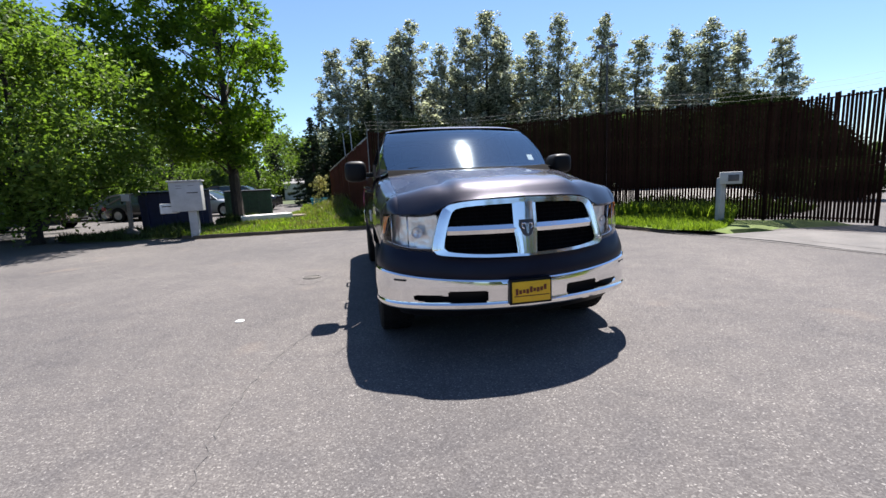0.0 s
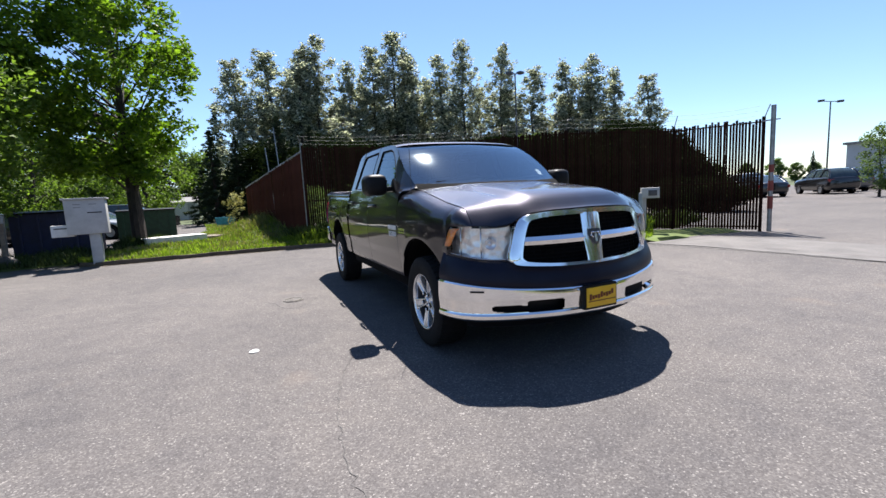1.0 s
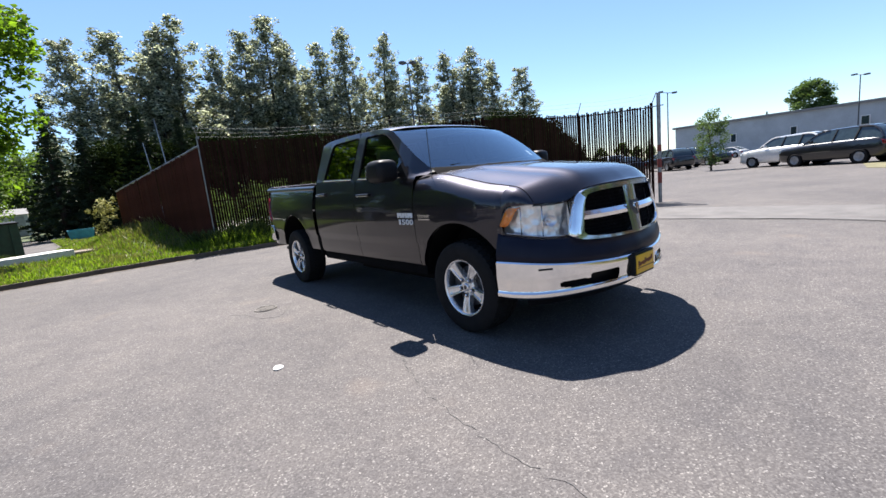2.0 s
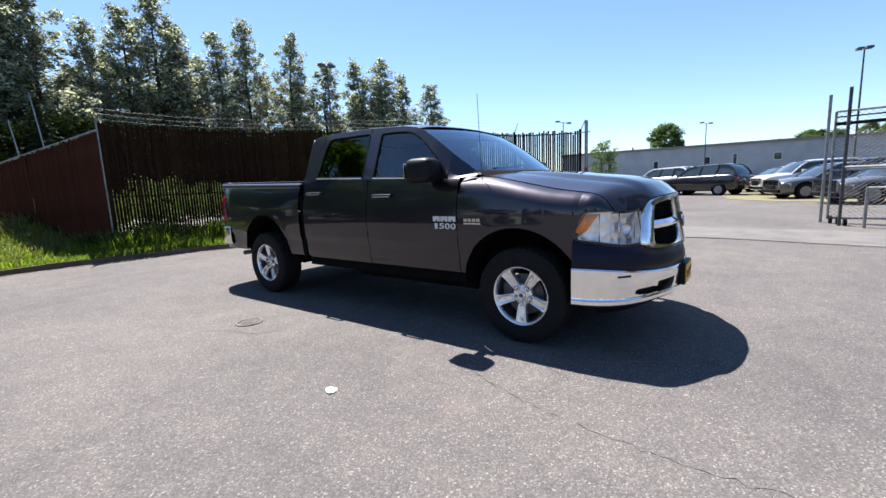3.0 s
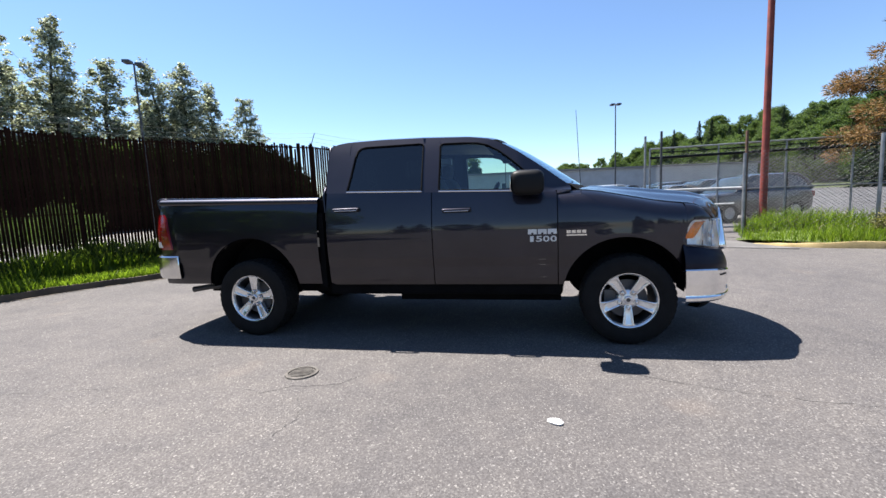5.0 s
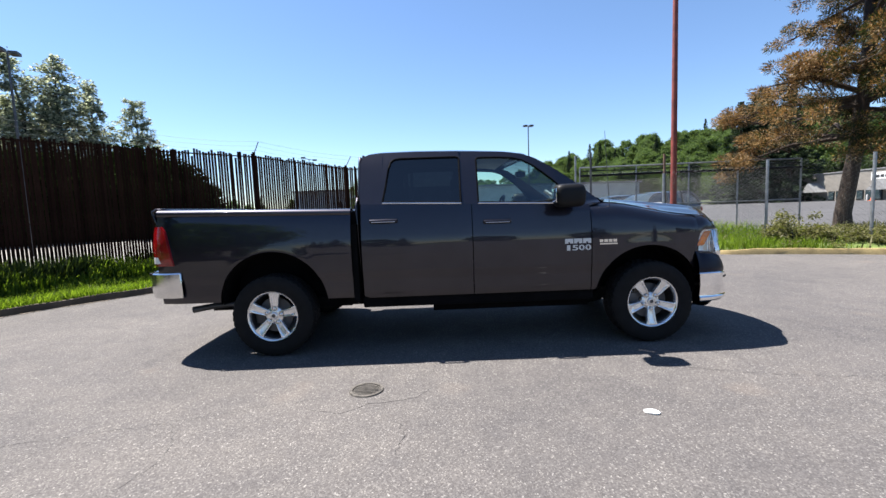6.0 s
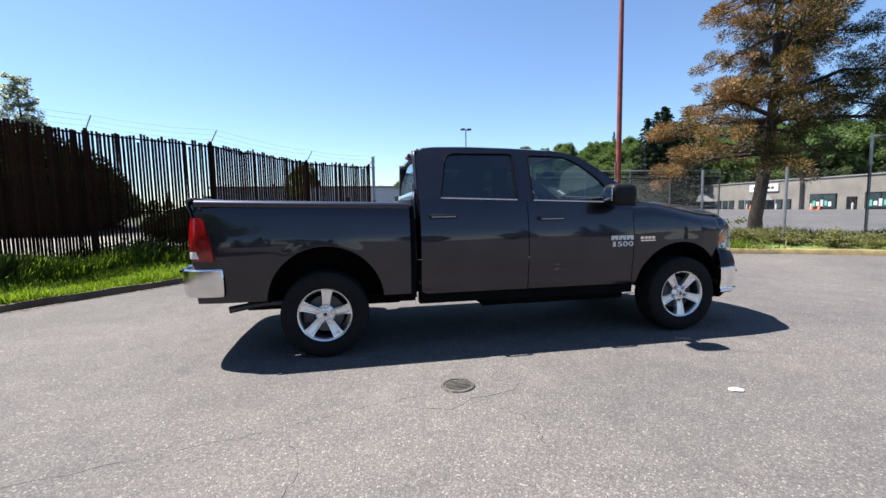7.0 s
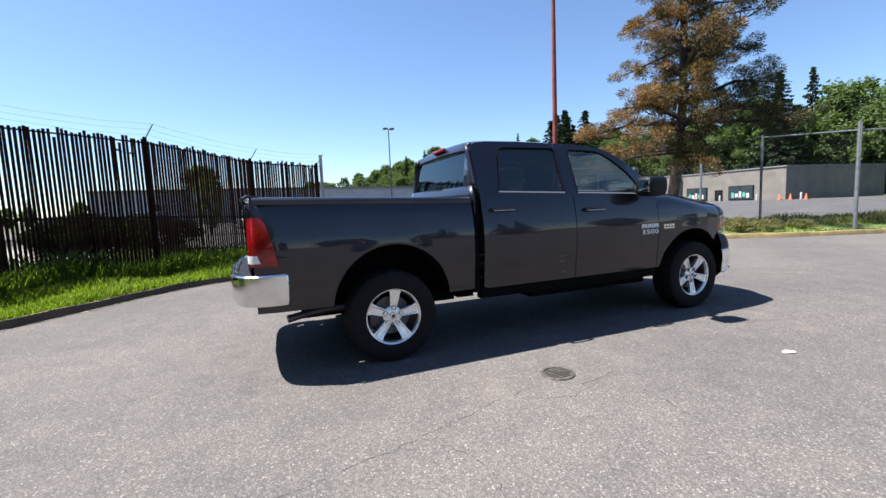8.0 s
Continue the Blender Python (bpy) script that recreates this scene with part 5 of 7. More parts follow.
slat_fence("slatted_fence", FENCE_LINE, 2.84, SLAT, 0.065, 0.0485, "tall dark brown slatted chain-link fence with barbed wire arms", tops=(2.93, 2.95, 3.06, 2.92, 2.72, 2.68))
slat_fence("red_slatted_fence", [(-0.66, 8.72), (-1.24, 10.9), (-1.76, 13.1), (-2.27, 15.4)], 2.76, SLAT_RED, 0.075, 0.080, "red-brown close-slatted fence running away from the corner", arms=False, drop=0.75, behind=(0.06, 0.0))
bm = B()
tube(bm, [(-0.64, 8.64, 0), (-0.64, 8.64, 3.05)], 0.038, 12)
tube(bm, [(-0.66, 8.7, 2.80), (-2.27, 15.4, 2.05)], 0.03, 8)
tagged(part("corner_post", bm, GALV), "galvanised corner post and top rail of the fences", "fence post", kind="structure")
gpost = thing("gate_post", pose(GP[0] + 0.12, GP[1] - 0.12, 0), "tall steel gate post banded red and white, at the fence end", "gate post")
bm = B()
tube(bm, [(0, 0, -0.05), (0, 0, 2.98)], 0.05, 12)
tube(bm, [(-0.25, 0.1, 2.62), (0.16, -0.06, 2.66)], 0.016, 6)
part("post", bm, GALV, gpost)
for k, (z0, z1) in enumerate(((0.55, 0.85), (0.98, 1.22), (1.42, 1.60))):
    bm = B()
    tube(bm, [(0, 0, z0), (0, 0, z1)], 0.056, 12)
    part("red_band", bm, POLE_RED, gpost)
bm = B()
box(bm, 0.05, 0.16, -0.05, 0.05, 0.98, 1.16, 0.01)
part("latch_box", bm, BLACK, gpost)

# keypad box on a post by the fence
kb = thing("keypad_stand", pose(6.85, 2.72, -0.10), "pale grey keypad box on a square post in the grass", "keypad stand")
bm = B()
box(bm, -0.09, 0.05, -0.06, 0.06, 0.0, 1.18, 0.01)
part("post", bm, GREY_PAINT, kb)
bm = B()
box(bm, -0.05, 0.36, -0.12, 0.10, 1.04, 1.30, 0.015, m=Matrix.Rotation(radians(-40), 4, "Z"))
bx = part("box", bm, GREY_PAINT, kb)
bm = B()
box(bm, 0.10, 0.30, -0.135, -0.118, 1.10, 1.24, 0.004, m=Matrix.Rotation(radians(-40), 4, "Z"))
part("keypad", bm, STEEL, bx)

# ---- chain-link fences and gate ----


def link_mesh(bm, a, b, z0, z1, pitch=0.075, r=0.0026):
    """Diagonal wires of chain link between two uprights."""
    a, b = Vector(a), Vector(b)
    L = (b - a).length / 1.3
    d = (b - a) / L
    H = z1 - z0
    for s in (1, -1):
        k = -H
        while k < L:
            u0, u1 = max(0, k), min(L, k + H)
            if u1 > u0:
                za, zb = (z0 + (u0 - k), z0 + (u1 - k)) if s > 0 else (z1 - (u0 - k), z1 - (u1 - k))
                p, q = a + d * u0, a + d * u1
                tube(bm, [(p.x, p.y, za), (q.x, q.y, zb)], r, 3, False)
            k += pitch


def link_fence(name, line, base, height, label, rails=(0.1, 1.0), pitch=0.08, post_r=0.035, top_extra=0.0, wire=0.0010):
    f = thing(name, pose(0, 0, 0), label, "fence", kind="structure")
    for i, (a, b) in enumerate(zip(line, line[1:])):
        za, zb = base[i], base[i + 1]
        bm = B()
        link_mesh(bm, a, b, (za + zb) / 2 + 0.05, (za + zb) / 2 + height, pitch, wire if i == 0 else 0.0010)
        part("chain_link", bm, WIRE, f, smooth=0)
        for r in rails:
            bm = B()
            tube(bm, [(a[0], a[1], za + height * r), (b[0], b[1], zb + height * r)], 0.022, 8)
            part("rail", bm, GALV, f)
    for i, p in enumerate(line):
        bm = B()
        tube(bm, [(p[0], p[1], base[i] - 0.1), (p[0], p[1], base[i] + height + 0.06 + top_extra)], post_r, 10)
        part("post", bm, GALV, f)
    return f


link_fence("low_chain_link_fence", [(6.95, -6.0), (5.95, -8.1), (4.95, -9.8), (4.35, -11.7)], [0.12, 0.3, 0.3, 0.3], 1.9, "sagging galvanised chain-link fence on the bank", rails=(), pitch=0.10, wire=0.0024)
link_fence("chain_link_fence", [(4.35, -11.7), (2.58, -13.05), (0.6, -16.8), (-3, -23.5)], [0.25, 0.2, 0.2, 0.2], 2.75, "tall galvanised chain-link fence with a top rail", rails=(1.0,), pitch=0.12)
bm = B()
tube(bm, [(2.56, -13.03, 0.0), (2.56, -13.03, 3.2)], 0.05, 12)
tube(bm, [(2.50, -12.98, 2.2), (2.50, -12.98, 3.16)], 0.012, 6)
tagged(part("fence_strain_post", bm, GALV), "thick galvanised strain post of the tall fence", "fence post", kind="structure")
bm = B()
tube(bm, [(6.95, -6.04, 0.0), (7.12, -6.10, 2.62)], 0.032, 10)
tagged(part("fence_end_post", bm, RUSTY), "tall rusty leaning post where the gate fence ends", "fence post", kind="structure")
gate = thing("rolling_gate", pose(0, 0, 0), "galvanised chain-link rolling gate standing open", "gate")
for (x, y, h) in ((8.84, -4.65, 2.95), (9.56, -4.39, 2.92)):
    bm = B()
    tube(bm, [(x, y, -0.05), (x, y, h)], 0.032, 10)
    part("gate_post", bm, GALV if x > 9 else STEEL, gate)
ga, gb = (9.45, -4.5), (9.0, -11.5)
for z, r in ((2.52, 0.024), (2.40, 0.016), (2.25, 0.038), (1.22, 0.022), (0.12, 0.026)):
    bm = B()
    tube(bm, [(*ga, z), (*gb, z)], r, 8)
    part("gate_rail", bm, BLACK if 2.2 < z < 2.45 else GALV, gate)
for t in (0.0, 0.26, 0.5, 0.72, 1.0):
    bm = B()
    x, y = ga[0] + (gb[0] - ga[0]) * t, ga[1] + (gb[1] - ga[1]) * t
    tube(bm, [(x, y, 0.1), (x, y, 2.52)], 0.026, 8)
    part("gate_stile", bm, GALV, gate)
bm = B()
link_mesh(bm, ga, gb, 0.12, 2.52, 0.085, 0.0034)
part("chain_link", bm, WIRE, gate, smooth=0)
bm = B()
tube(bm, [(8.84, -4.65, 1.28), (7.0, -5.98, 1.27)], 0.024, 8)
tube(bm, [(8.45, -5.0, -0.02), (8.45, -5.0, 0.86)], 0.03, 8)
tube(bm, [(8.45, -5.0, 0.84), (7.2, -5.9, 0.88)], 0.02, 8)
part("guide_rail", bm, GALV, gate)
bm = B()
for k in range(3):
    lathe(bm, [(0.02, -0.03), (0.09, -0.03), (0.09, 0.03), (0.02, 0.03)], 16, "y", (9.4 - 0.25 * k, -4.55 - 0.1 * k, 0.09), True)
part("gate_roller", bm, BLACK, gate)

# ---- red pole, street lamps ----
rp = thing("utility_pole", pose(8.85, -7.3, 0.3), "tall tapered faded red steel pole on the grass bank", "pole")
bm = B()
tube(bm, [(0, 0, -0.3), (0, 0, 4), (0, 0, 14)], [0.095, 0.085, 0.055], 16)
part("shaft", bm, POLE_RED, rp)
bm = B()
box(bm, -0.22, 0.22, -0.22, 0.22, -0.25, -0.05, 0.02)
part("footing", bm, CONCRETE, rp)


def lot_lamp(x, y, h, yaw, base=0.0):
    s = thing("lot_lamp", pose(x, y, base, 0, 0, yaw), "slim grey lamp post with twin floodlight heads", "street lamp", "lot lamps")
    bm = B()
    tube(bm, [(0, 0, -0.1), (0, 0, h)], [0.065, 0.04], 10)
    part("post", bm, STEEL, s)
    bm = B()
    tube(bm, [(-0.6, 0, h - 0.1), (0, 0, h - 0.02), (0.6, 0, h + 0.1)], 0.03, 6)
    part("bracket", bm, STEEL, s)
    for sx in (-1, 1):
        bm = B()
        box(bm, sx * 0.55 - 0.2, sx * 0.55 + 0.2, -0.16, 0.16, h + sx * 0.1 - 0.05, h + sx * 0.1 + 0.09, 0.03, m=None)
        part("lamp_head", bm, STEEL, s)


lot_lamp(32.1, -7.5, 8.05, 14)
lot_lamp(55.9, 2.6, 7.0, 60)
lot_lamp(38.5, 13.1, 6.8, 120)
lot_lamp(13.2, 17.5, 8.35, 20)

# ---- trees ----


def leaf_quads(bm, centre, radius, n, size, flat=1.0, rng=random):
    """Loose leaves round a point: small bent quads turned every way."""
    for _ in range(n):
        d = Vector((rng.gauss(0, 1), rng.gauss(0, 1), rng.gauss(0, 1) * flat))
        if d.length < 1e-4:
            continue
        p = centre + d.normalized() * radius * rng.random() ** 0.45 * Vector((1, 1, flat)).length / 1.732
        a = Vector((rng.gauss(0, 1), rng.gauss(0, 1), rng.gauss(0, 0.6))).normalized()
        b = a.cross(Vector((rng.gauss(0, 1), rng.gauss(0, 1), rng.gauss(0, 1)))).normalized()
        s = size * rng.uniform(0.6, 1.3)
        c = a.cross(b) * s * 0.25
        vs = [bm.verts.new(q) for q in (p - a * s, p + b * s * 0.55 + c, p + a * s, p - b * s * 0.55 + c)]
        bm.faces.new(vs)


def broadleaf(name, m, label, h, crown_r, trunk_r, leaf, mat, bark, seed, clumps=130, per=120, bole=0.22, group="", clump_r=0.75, lean=(0.0, 0.0)):
    rng = random.Random(seed)
    t = thing(name, m, label, "tree", group)
    bm = B()
    top = Vector((rng.uniform(-0.3, 0.3), rng.uniform(-0.3, 0.3), h * 0.9))
    stem = [Vector((0, 0, -0.15)), Vector((0, 0, 0.25)), Vector((rng.uniform(-0.1, 0.1), rng.uniform(-0.1, 0.1), h * 0.25)), top * 0.55 + Vector((rng.uniform(-0.2, 0.2), 0, 0)), top]
    tube(bm, stem, [trunk_r * 1.35, trunk_r, trunk_r * 0.8, trunk_r * 0.5, trunk_r * 0.12], 10)
    centres = []
    for k in range(clumps):
        f = bole + (1 - bole) * ((k + rng.random()) / clumps)
        r = crown_r * math.sin(math.pi * min(1, max(0.02, (f - bole * 0.75) / (1.04 - bole * 0.75)))) ** 0.7
        a = rng.uniform(0, 2 * math.pi) + k * 2.39996
        rr = r * rng.uniform(0.25, 1.0) ** 0.6 * (1 + 0.18 * math.sin(3 * a + seed))
        c = Vector((rr * math.cos(a) + lean[0] * f, rr * math.sin(a) + lean[1] * f, f * h + rng.uniform(-0.3, 0.3)))
        centres.append(c)
        if k % 3 == 0:
            s = Vector((0, 0, max(h * bole * 0.7, c.z - rr * rng.uniform(0.35, 0.9))))
            tube(bm, [s + Vector((0, 0, 0)), s.lerp(c, 0.5) + Vector((0, 0, 0.12 * rr)), c], [trunk_r * 0.28 * (1.1 - f), trunk_r * 0.16 * (1.1 - f) + 0.006, 0.006], 5, False)
    part("trunk", bm, bark, t)
    bm = B()
    for c in centres:
        leaf_quads(bm, c, clump_r * rng.uniform(0.6, 1.25), int(per * rng.uniform(0.6, 1.3)), leaf, 0.7, rng)
    part("crown", bm, mat, t, smooth=0)
    return t


broadleaf("maple_tree", pose(-5.85, 13.1, 0.1), "young maple with bright spring-green leaves on the verge", 10.4, 3.2, 0.23, 0.095, LEAF_MAPLE, BARK, 3, 230, 160, 0.24, clump_r=0.62, lean=(-1.7, -0.2))
broadleaf("spreading_tree", pose(-10.6, 9.3, 0.0), "broad pale-green deciduous tree overhanging the lot", 6.3, 4.1, 0.2, 0.075, LEAF_MAPLE_SOFT, BARK, 11, 220, 210, 0.17, clump_r=0.85)
# extra tree, added to throw shade on the trailer and fill the edge
broadleaf("spreading_tree", pose(-16.5, 14.8, 0.0), "broad deciduous tree added to shade the parked trailer", 7.5, 4.4, 0.22, 0.085, LEAF_MAPLE_SOFT, BARK, 14, 150, 150, 0.2, clump_r=0.95)

back = broadleaf("background_tree", pose(-19.5, 22.0, 0.0), "leafy tree behind the parked cars", 8.5, 4.2, 0.22, 0.11, LEAF_MAPLE_SOFT, BARK, 15, 110, 80, 0.12, "trees behind the parked cars", clump_r=1.0)
for k, (x, y, s) in enumerate(((-14.0, 28.5, 1.0), (-24.0, 16.5, 0.95), (-9.0, 33.0, 0.9), (-20.0, 30.0, 1.1))):
    copy_thing(back, pose(x, y, 0, 0, 0, 80 * k)).scale = (s, s, s)


def poplar(name, m, label, h, seed, group):
    """A ragged poplar: one stem, steep limbs and loose leaf tufts along them."""
    rng = random.Random(seed)
    t = thing(name, m, label, "tree", group)
    wood_bm, leaves = B(), B()
    bend = [(0, 0), (rng.uniform(-0.15, 0.15), rng.uniform(-0.15, 0.15)), (rng.uniform(-0.35, 0.35), rng.uniform(-0.35, 0.35)), (rng.uniform(-0.5, 0.5), rng.uniform(-0.5, 0.5))]
    stem = [Vector((bend[i][0], bend[i][1], h * (-0.01, 0.33, 0.66, 0.97)[i])) for i in range(4)]
    tube(wood_bm, stem, [0.21, 0.15, 0.10, 0.02], 8)
    reach = [(0.05, 1.3), (0.16, 2.0), (0.30, 2.35), (0.50, 2.3), (0.68, 1.9), (0.82, 1.35), (0.93, 0.75), (1.0, 0.25)]
    limbs = 96
    for k in range(limbs):
        g = 0.07 + 0.93 * (k + rng.random()) / limbs
        a = k * 2.39996 + rng.uniform(-0.5, 0.5)
        L = interp(g, reach) * rng.choice((0.45, 0.7, 0.85, 1.0, 1.0, 1.15)) * (1 + 0.16 * math.sin(7 * g + seed) + 0.14 * math.sin(2 * a + seed))
        tip_z = g * h
        z0 = max(0.05 * h, tip_z - L * rng.uniform(0.7, 1.5))
        p0 = Vector((interp(z0, [(q.z, q.x) for q in stem]), interp(z0, [(q.z, q.y) for q in stem]), z0))
        p2 = Vector((p0.x + L * math.cos(a), p0.y + L * math.sin(a), tip_z))
        p1 = p0.lerp(p2, 0.5) + Vector((0.12 * L * math.cos(a), 0.12 * L * math.sin(a), -0.1 * L))
        tube(wood_bm, [p0, p1, p2], [0.05 * (1.2 - g), 0.03 * (1.2 - g) + 0.004, 0.006], 4, False)
        for i in range(int(3 + 2.6 * L)):
            s = rng.uniform(0.15, 1.04)
            q = (p0.lerp(p1, s * 2) if s < 0.5 else p1.lerp(p2, s * 2 - 1)) + Vector((rng.gauss(0, 0.22), rng.gauss(0, 0.22), rng.gauss(0, 0.25)))
            leaf_quads(leaves, q, rng.uniform(0.28, 0.58) * (1.15 - 0.35 * g), int(rng.uniform(16, 42)), 0.12, 0.9, rng)
    part("trunk", wood_bm, BARK, t)
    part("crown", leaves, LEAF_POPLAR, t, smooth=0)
    return t


POP = [(-2.4, 40.9, 14.9), (0.9, 41.5, 16.0), (3.5, 42.0, 17.0), (5.8, 42.4, 17.9), (8.7, 42.6, 16.1), (11.4, 42.6, 17.8), (14.0, 42.6, 19.6), (16.2, 42.6, 17.5), (19.1, 42.1, 17.0), (22.4, 41.3, 18.9), (26.6, 39.7, 18.3), (29.8, 38.4, 15.5), (33.3, 36.6, 16.3), (36.0, 35.1, 16.3), (38.4, 33.8, 15.1), (41.3, 31.6, 13.9)]
poplars = [poplar("poplar_tree", pose(0, 0, 0), "tall ragged poplar in new grey-green leaf", 18.0, 20 + k, "row of poplars") for k in range(5)]
for k, (x, y, z) in enumerate(POP):
    s = z / 18.0
    w = (1.1, 1.35, 1.2, 1.4, 1.1)[k % 5] * (0.85 + 0.15 * s)
    if k < 5:
        poplars[k].matrix_basis = pose(x, y, 0, 0, 0, 70 * k) @ Matrix.Diagonal((w, w, s, 1))
    else:
        copy_thing(poplars[k % 5], pose(x, y, 0, 0, 0, 47 * k)).scale = (w, w, s)
for k, ((x, y, z), (u, v, w)) in enumerate(zip(POP, POP[1:])):
    s = min(z, w) / 18.0 * (0.80, 0.9, 0.70)[k % 3]
    copy_thing(poplars[(k + 2) % 5], pose((x + u) / 2 + 1.2, (y + v) / 2 + 3.5, 0, 0, 0, 31 * k)).scale = (1.2, 1.2, s)

broadleaf("lot_tree", pose(28.6, 6.3, 0.0), "young leafy tree standing in the parking lot", 3.7, 1.05, 0.06, 0.06, LEAF_HILL, BARK, 17, 60, 70, 0.2, clump_r=0.38)

# dense scrub behind the fence and below the poplars, leaves near black for shade
scrub = []
for k in range(3):
    scrub.append(broadleaf("scrub_bush", pose(0, 0, 0), "dense scrub bush behind the fence, shade put into its leaf colour", 4.6, 2.6, 0.08, 0.11, LEAF_SHADED, BARK, 50 + k, 90, 150, 0.02, "scrub behind the fence", clump_r=0.85))
SCRUB = [(-6 + 2.6 * i, 35.0 - 0.6 * i + 1.2 * math.sin(i * 2.1)) for i in range(2, 13)] + [(27 + 2.6 * i, 22.0 + 0.75 * i) for i in range(6)] + [(26 + 2.5 * i, 26.0 + 0.5 * i) for i in range(9)]
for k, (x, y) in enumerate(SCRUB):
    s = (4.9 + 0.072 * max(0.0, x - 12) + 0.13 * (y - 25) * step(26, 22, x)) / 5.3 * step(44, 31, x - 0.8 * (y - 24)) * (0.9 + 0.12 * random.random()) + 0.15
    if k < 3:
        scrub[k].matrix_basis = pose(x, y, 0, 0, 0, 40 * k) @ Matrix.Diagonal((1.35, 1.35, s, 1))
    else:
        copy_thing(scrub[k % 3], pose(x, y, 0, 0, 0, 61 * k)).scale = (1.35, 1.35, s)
# low copies added to darken what shows between the slats
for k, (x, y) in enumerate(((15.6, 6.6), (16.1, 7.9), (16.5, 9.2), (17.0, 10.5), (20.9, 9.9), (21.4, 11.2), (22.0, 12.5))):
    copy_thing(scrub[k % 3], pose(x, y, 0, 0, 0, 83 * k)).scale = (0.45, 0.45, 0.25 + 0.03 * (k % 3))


shrub = broadleaf("yard_shrub", pose(0.4, 15.5, 0), "pale green sunlit shrub in the yard behind the fence", 1.65, 1.5, 0.03, 0.055, LEAF_HILL, BARK, 61, 60, 80, 0.05, "shrubs in the yard", clump_r=0.4)
for k, (x, y, s) in enumerate(((3.4, 18.2, 1.05), (6.4, 17.0, 0.8), (9.6, 18.4, 0.9), (5.6, 21.4, 1.1), (8.2, 23.0, 1.0), (12.0, 21.5, 0.9), (2.0, 23.5, 1.1))):
    copy_thing(shrub, pose(x, y, 0, 0, 0, 71 * k)).scale = (s * 1.1, s * 1.1, s)


def pine_tree(m, seed):
    rng = random.Random(seed)
    t = thing("pine_tree", m, "big pine with browning needles, more on the sun side and tips as painted light and a bare lower trunk", "tree")
    bm = B()
    stem = [(0, 0, -0.3), (0.02, 0, 0.5), (-0.12, -0.14, 2.2), (-0.22, -0.26, 4.5), (-0.20, -0.26, 7.5), (-0.16, -0.28, 10.5), (-0.16, -0.28, 13.2)]
    tube(bm, stem, [0.27, 0.20, 0.175, 0.15, 0.11, 0.07, 0.02], 12)
    green, brown = B(), B()
    reach = [(2.4, 2.9), (3.6, 3.2), (4.8, 2.3), (6.2, 2.8), (7.2, 1.7), (8.6, 2.0), (10.2, 1.4), (11.8, 1.0), (13.0, 0.5)]
    for k in range(98):
        f = ((k + rng.random()) / 98) ** 1.2
        z = 2.6 + 0.92 * round(10.4 * f / 0.92) + rng.gauss(0, 0.13)
        a = k * 2.399 + rng.uniform(-0.6, 0.6)
        L = max(0.45, interp(z, reach) * rng.choice((0.3, 0.45, 0.6, 0.8, 1.0, 1.15)))
        if rng.random() < 0.10:
            continue
        d = Vector((math.cos(a), math.sin(a), 0))
        side = Vector((-d.y, d.x, 0))
        p0 = Vector((interp(z, [(q[2], q[0]) for q in stem]), interp(z, [(q[2], q[1]) for q in stem]), z))
        rise = rng.uniform(-0.12, 0.30)
        p1 = p0 + d * L * 0.5 + Vector((0, 0, rise * L * 0.9))
        p2 = p0 + d * L + Vector((0, 0, rise * L - rng.uniform(0.0, 0.4) - (0.35 if z < 3.6 else 0)))
        tube(bm, [p0, p1, p2], [0.075 * (1.15 - f), 0.04 * (1.15 - f) + 0.008, 0.008], 6, False)
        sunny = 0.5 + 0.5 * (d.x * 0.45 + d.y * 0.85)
        for i in range(int(4 + 2.8 * L)):
            s = 1.04 - 0.72 * rng.random() ** 1.2
            spread = 0.15 + 0.24 * L * (0.35 + 0.65 * s)
            q = (p0.lerp(p1, s * 2) if s < 0.5 else p1.lerp(p2, s * 2 - 1)) + side * rng.uniform(-1, 1) * spread + Vector((0, 0, rng.gauss(0.08, 0.17)))
            tube(bm, [p0.lerp(p2, max(0.1, s * 0.8)), q], [0.016, 0.006], 4, False)
            # brown share grows sunward and outward: lit and shaded tones put in, besides browning
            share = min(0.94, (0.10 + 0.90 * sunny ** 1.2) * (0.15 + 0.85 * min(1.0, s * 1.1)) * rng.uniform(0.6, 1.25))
            R = rng.uniform(0.18, 0.40)
            for j in range(int(400 * (R / 0.33) ** 2)):
                u = Vector((rng.gauss(0, 1), rng.gauss(0, 1), rng.gauss(0.25, 0.9))).normalized()
                w = u.cross(Vector((rng.gauss(0, 1), rng.gauss(0, 1), rng.gauss(0, 1)))).normalized()
                o = q + Vector((u.x, u.y, u.z * 0.66)) * (R * rng.random() ** 0.42)
                ln, wd = rng.uniform(0.05, 0.095), 0.0125
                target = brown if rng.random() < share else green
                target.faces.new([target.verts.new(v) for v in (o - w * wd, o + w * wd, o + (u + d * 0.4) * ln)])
    part("trunk", bm, BARK_PINE, t)
    part("green_foliage", green, NEEDLE, t, "dark green needles, more inside and away from the sun as painted shade", smooth=0)
    part("brown_foliage", brown, NEEDLE_BROWN, t, "browning needles, more on the sun side and tips as painted light", smooth=0)


pine_tree(pose(7.2, -11.25, 0.30), 5)
bramble = broadleaf("bramble_bush", pose(5.6, -8.5, 0.25), "low tangled bramble on the grass bank", 0.45, 0.75, 0.012, 0.035, GRASS_DRY, BARK, 63, 46, 60, 0.02, "brambles on the bank", clump_r=0.22)
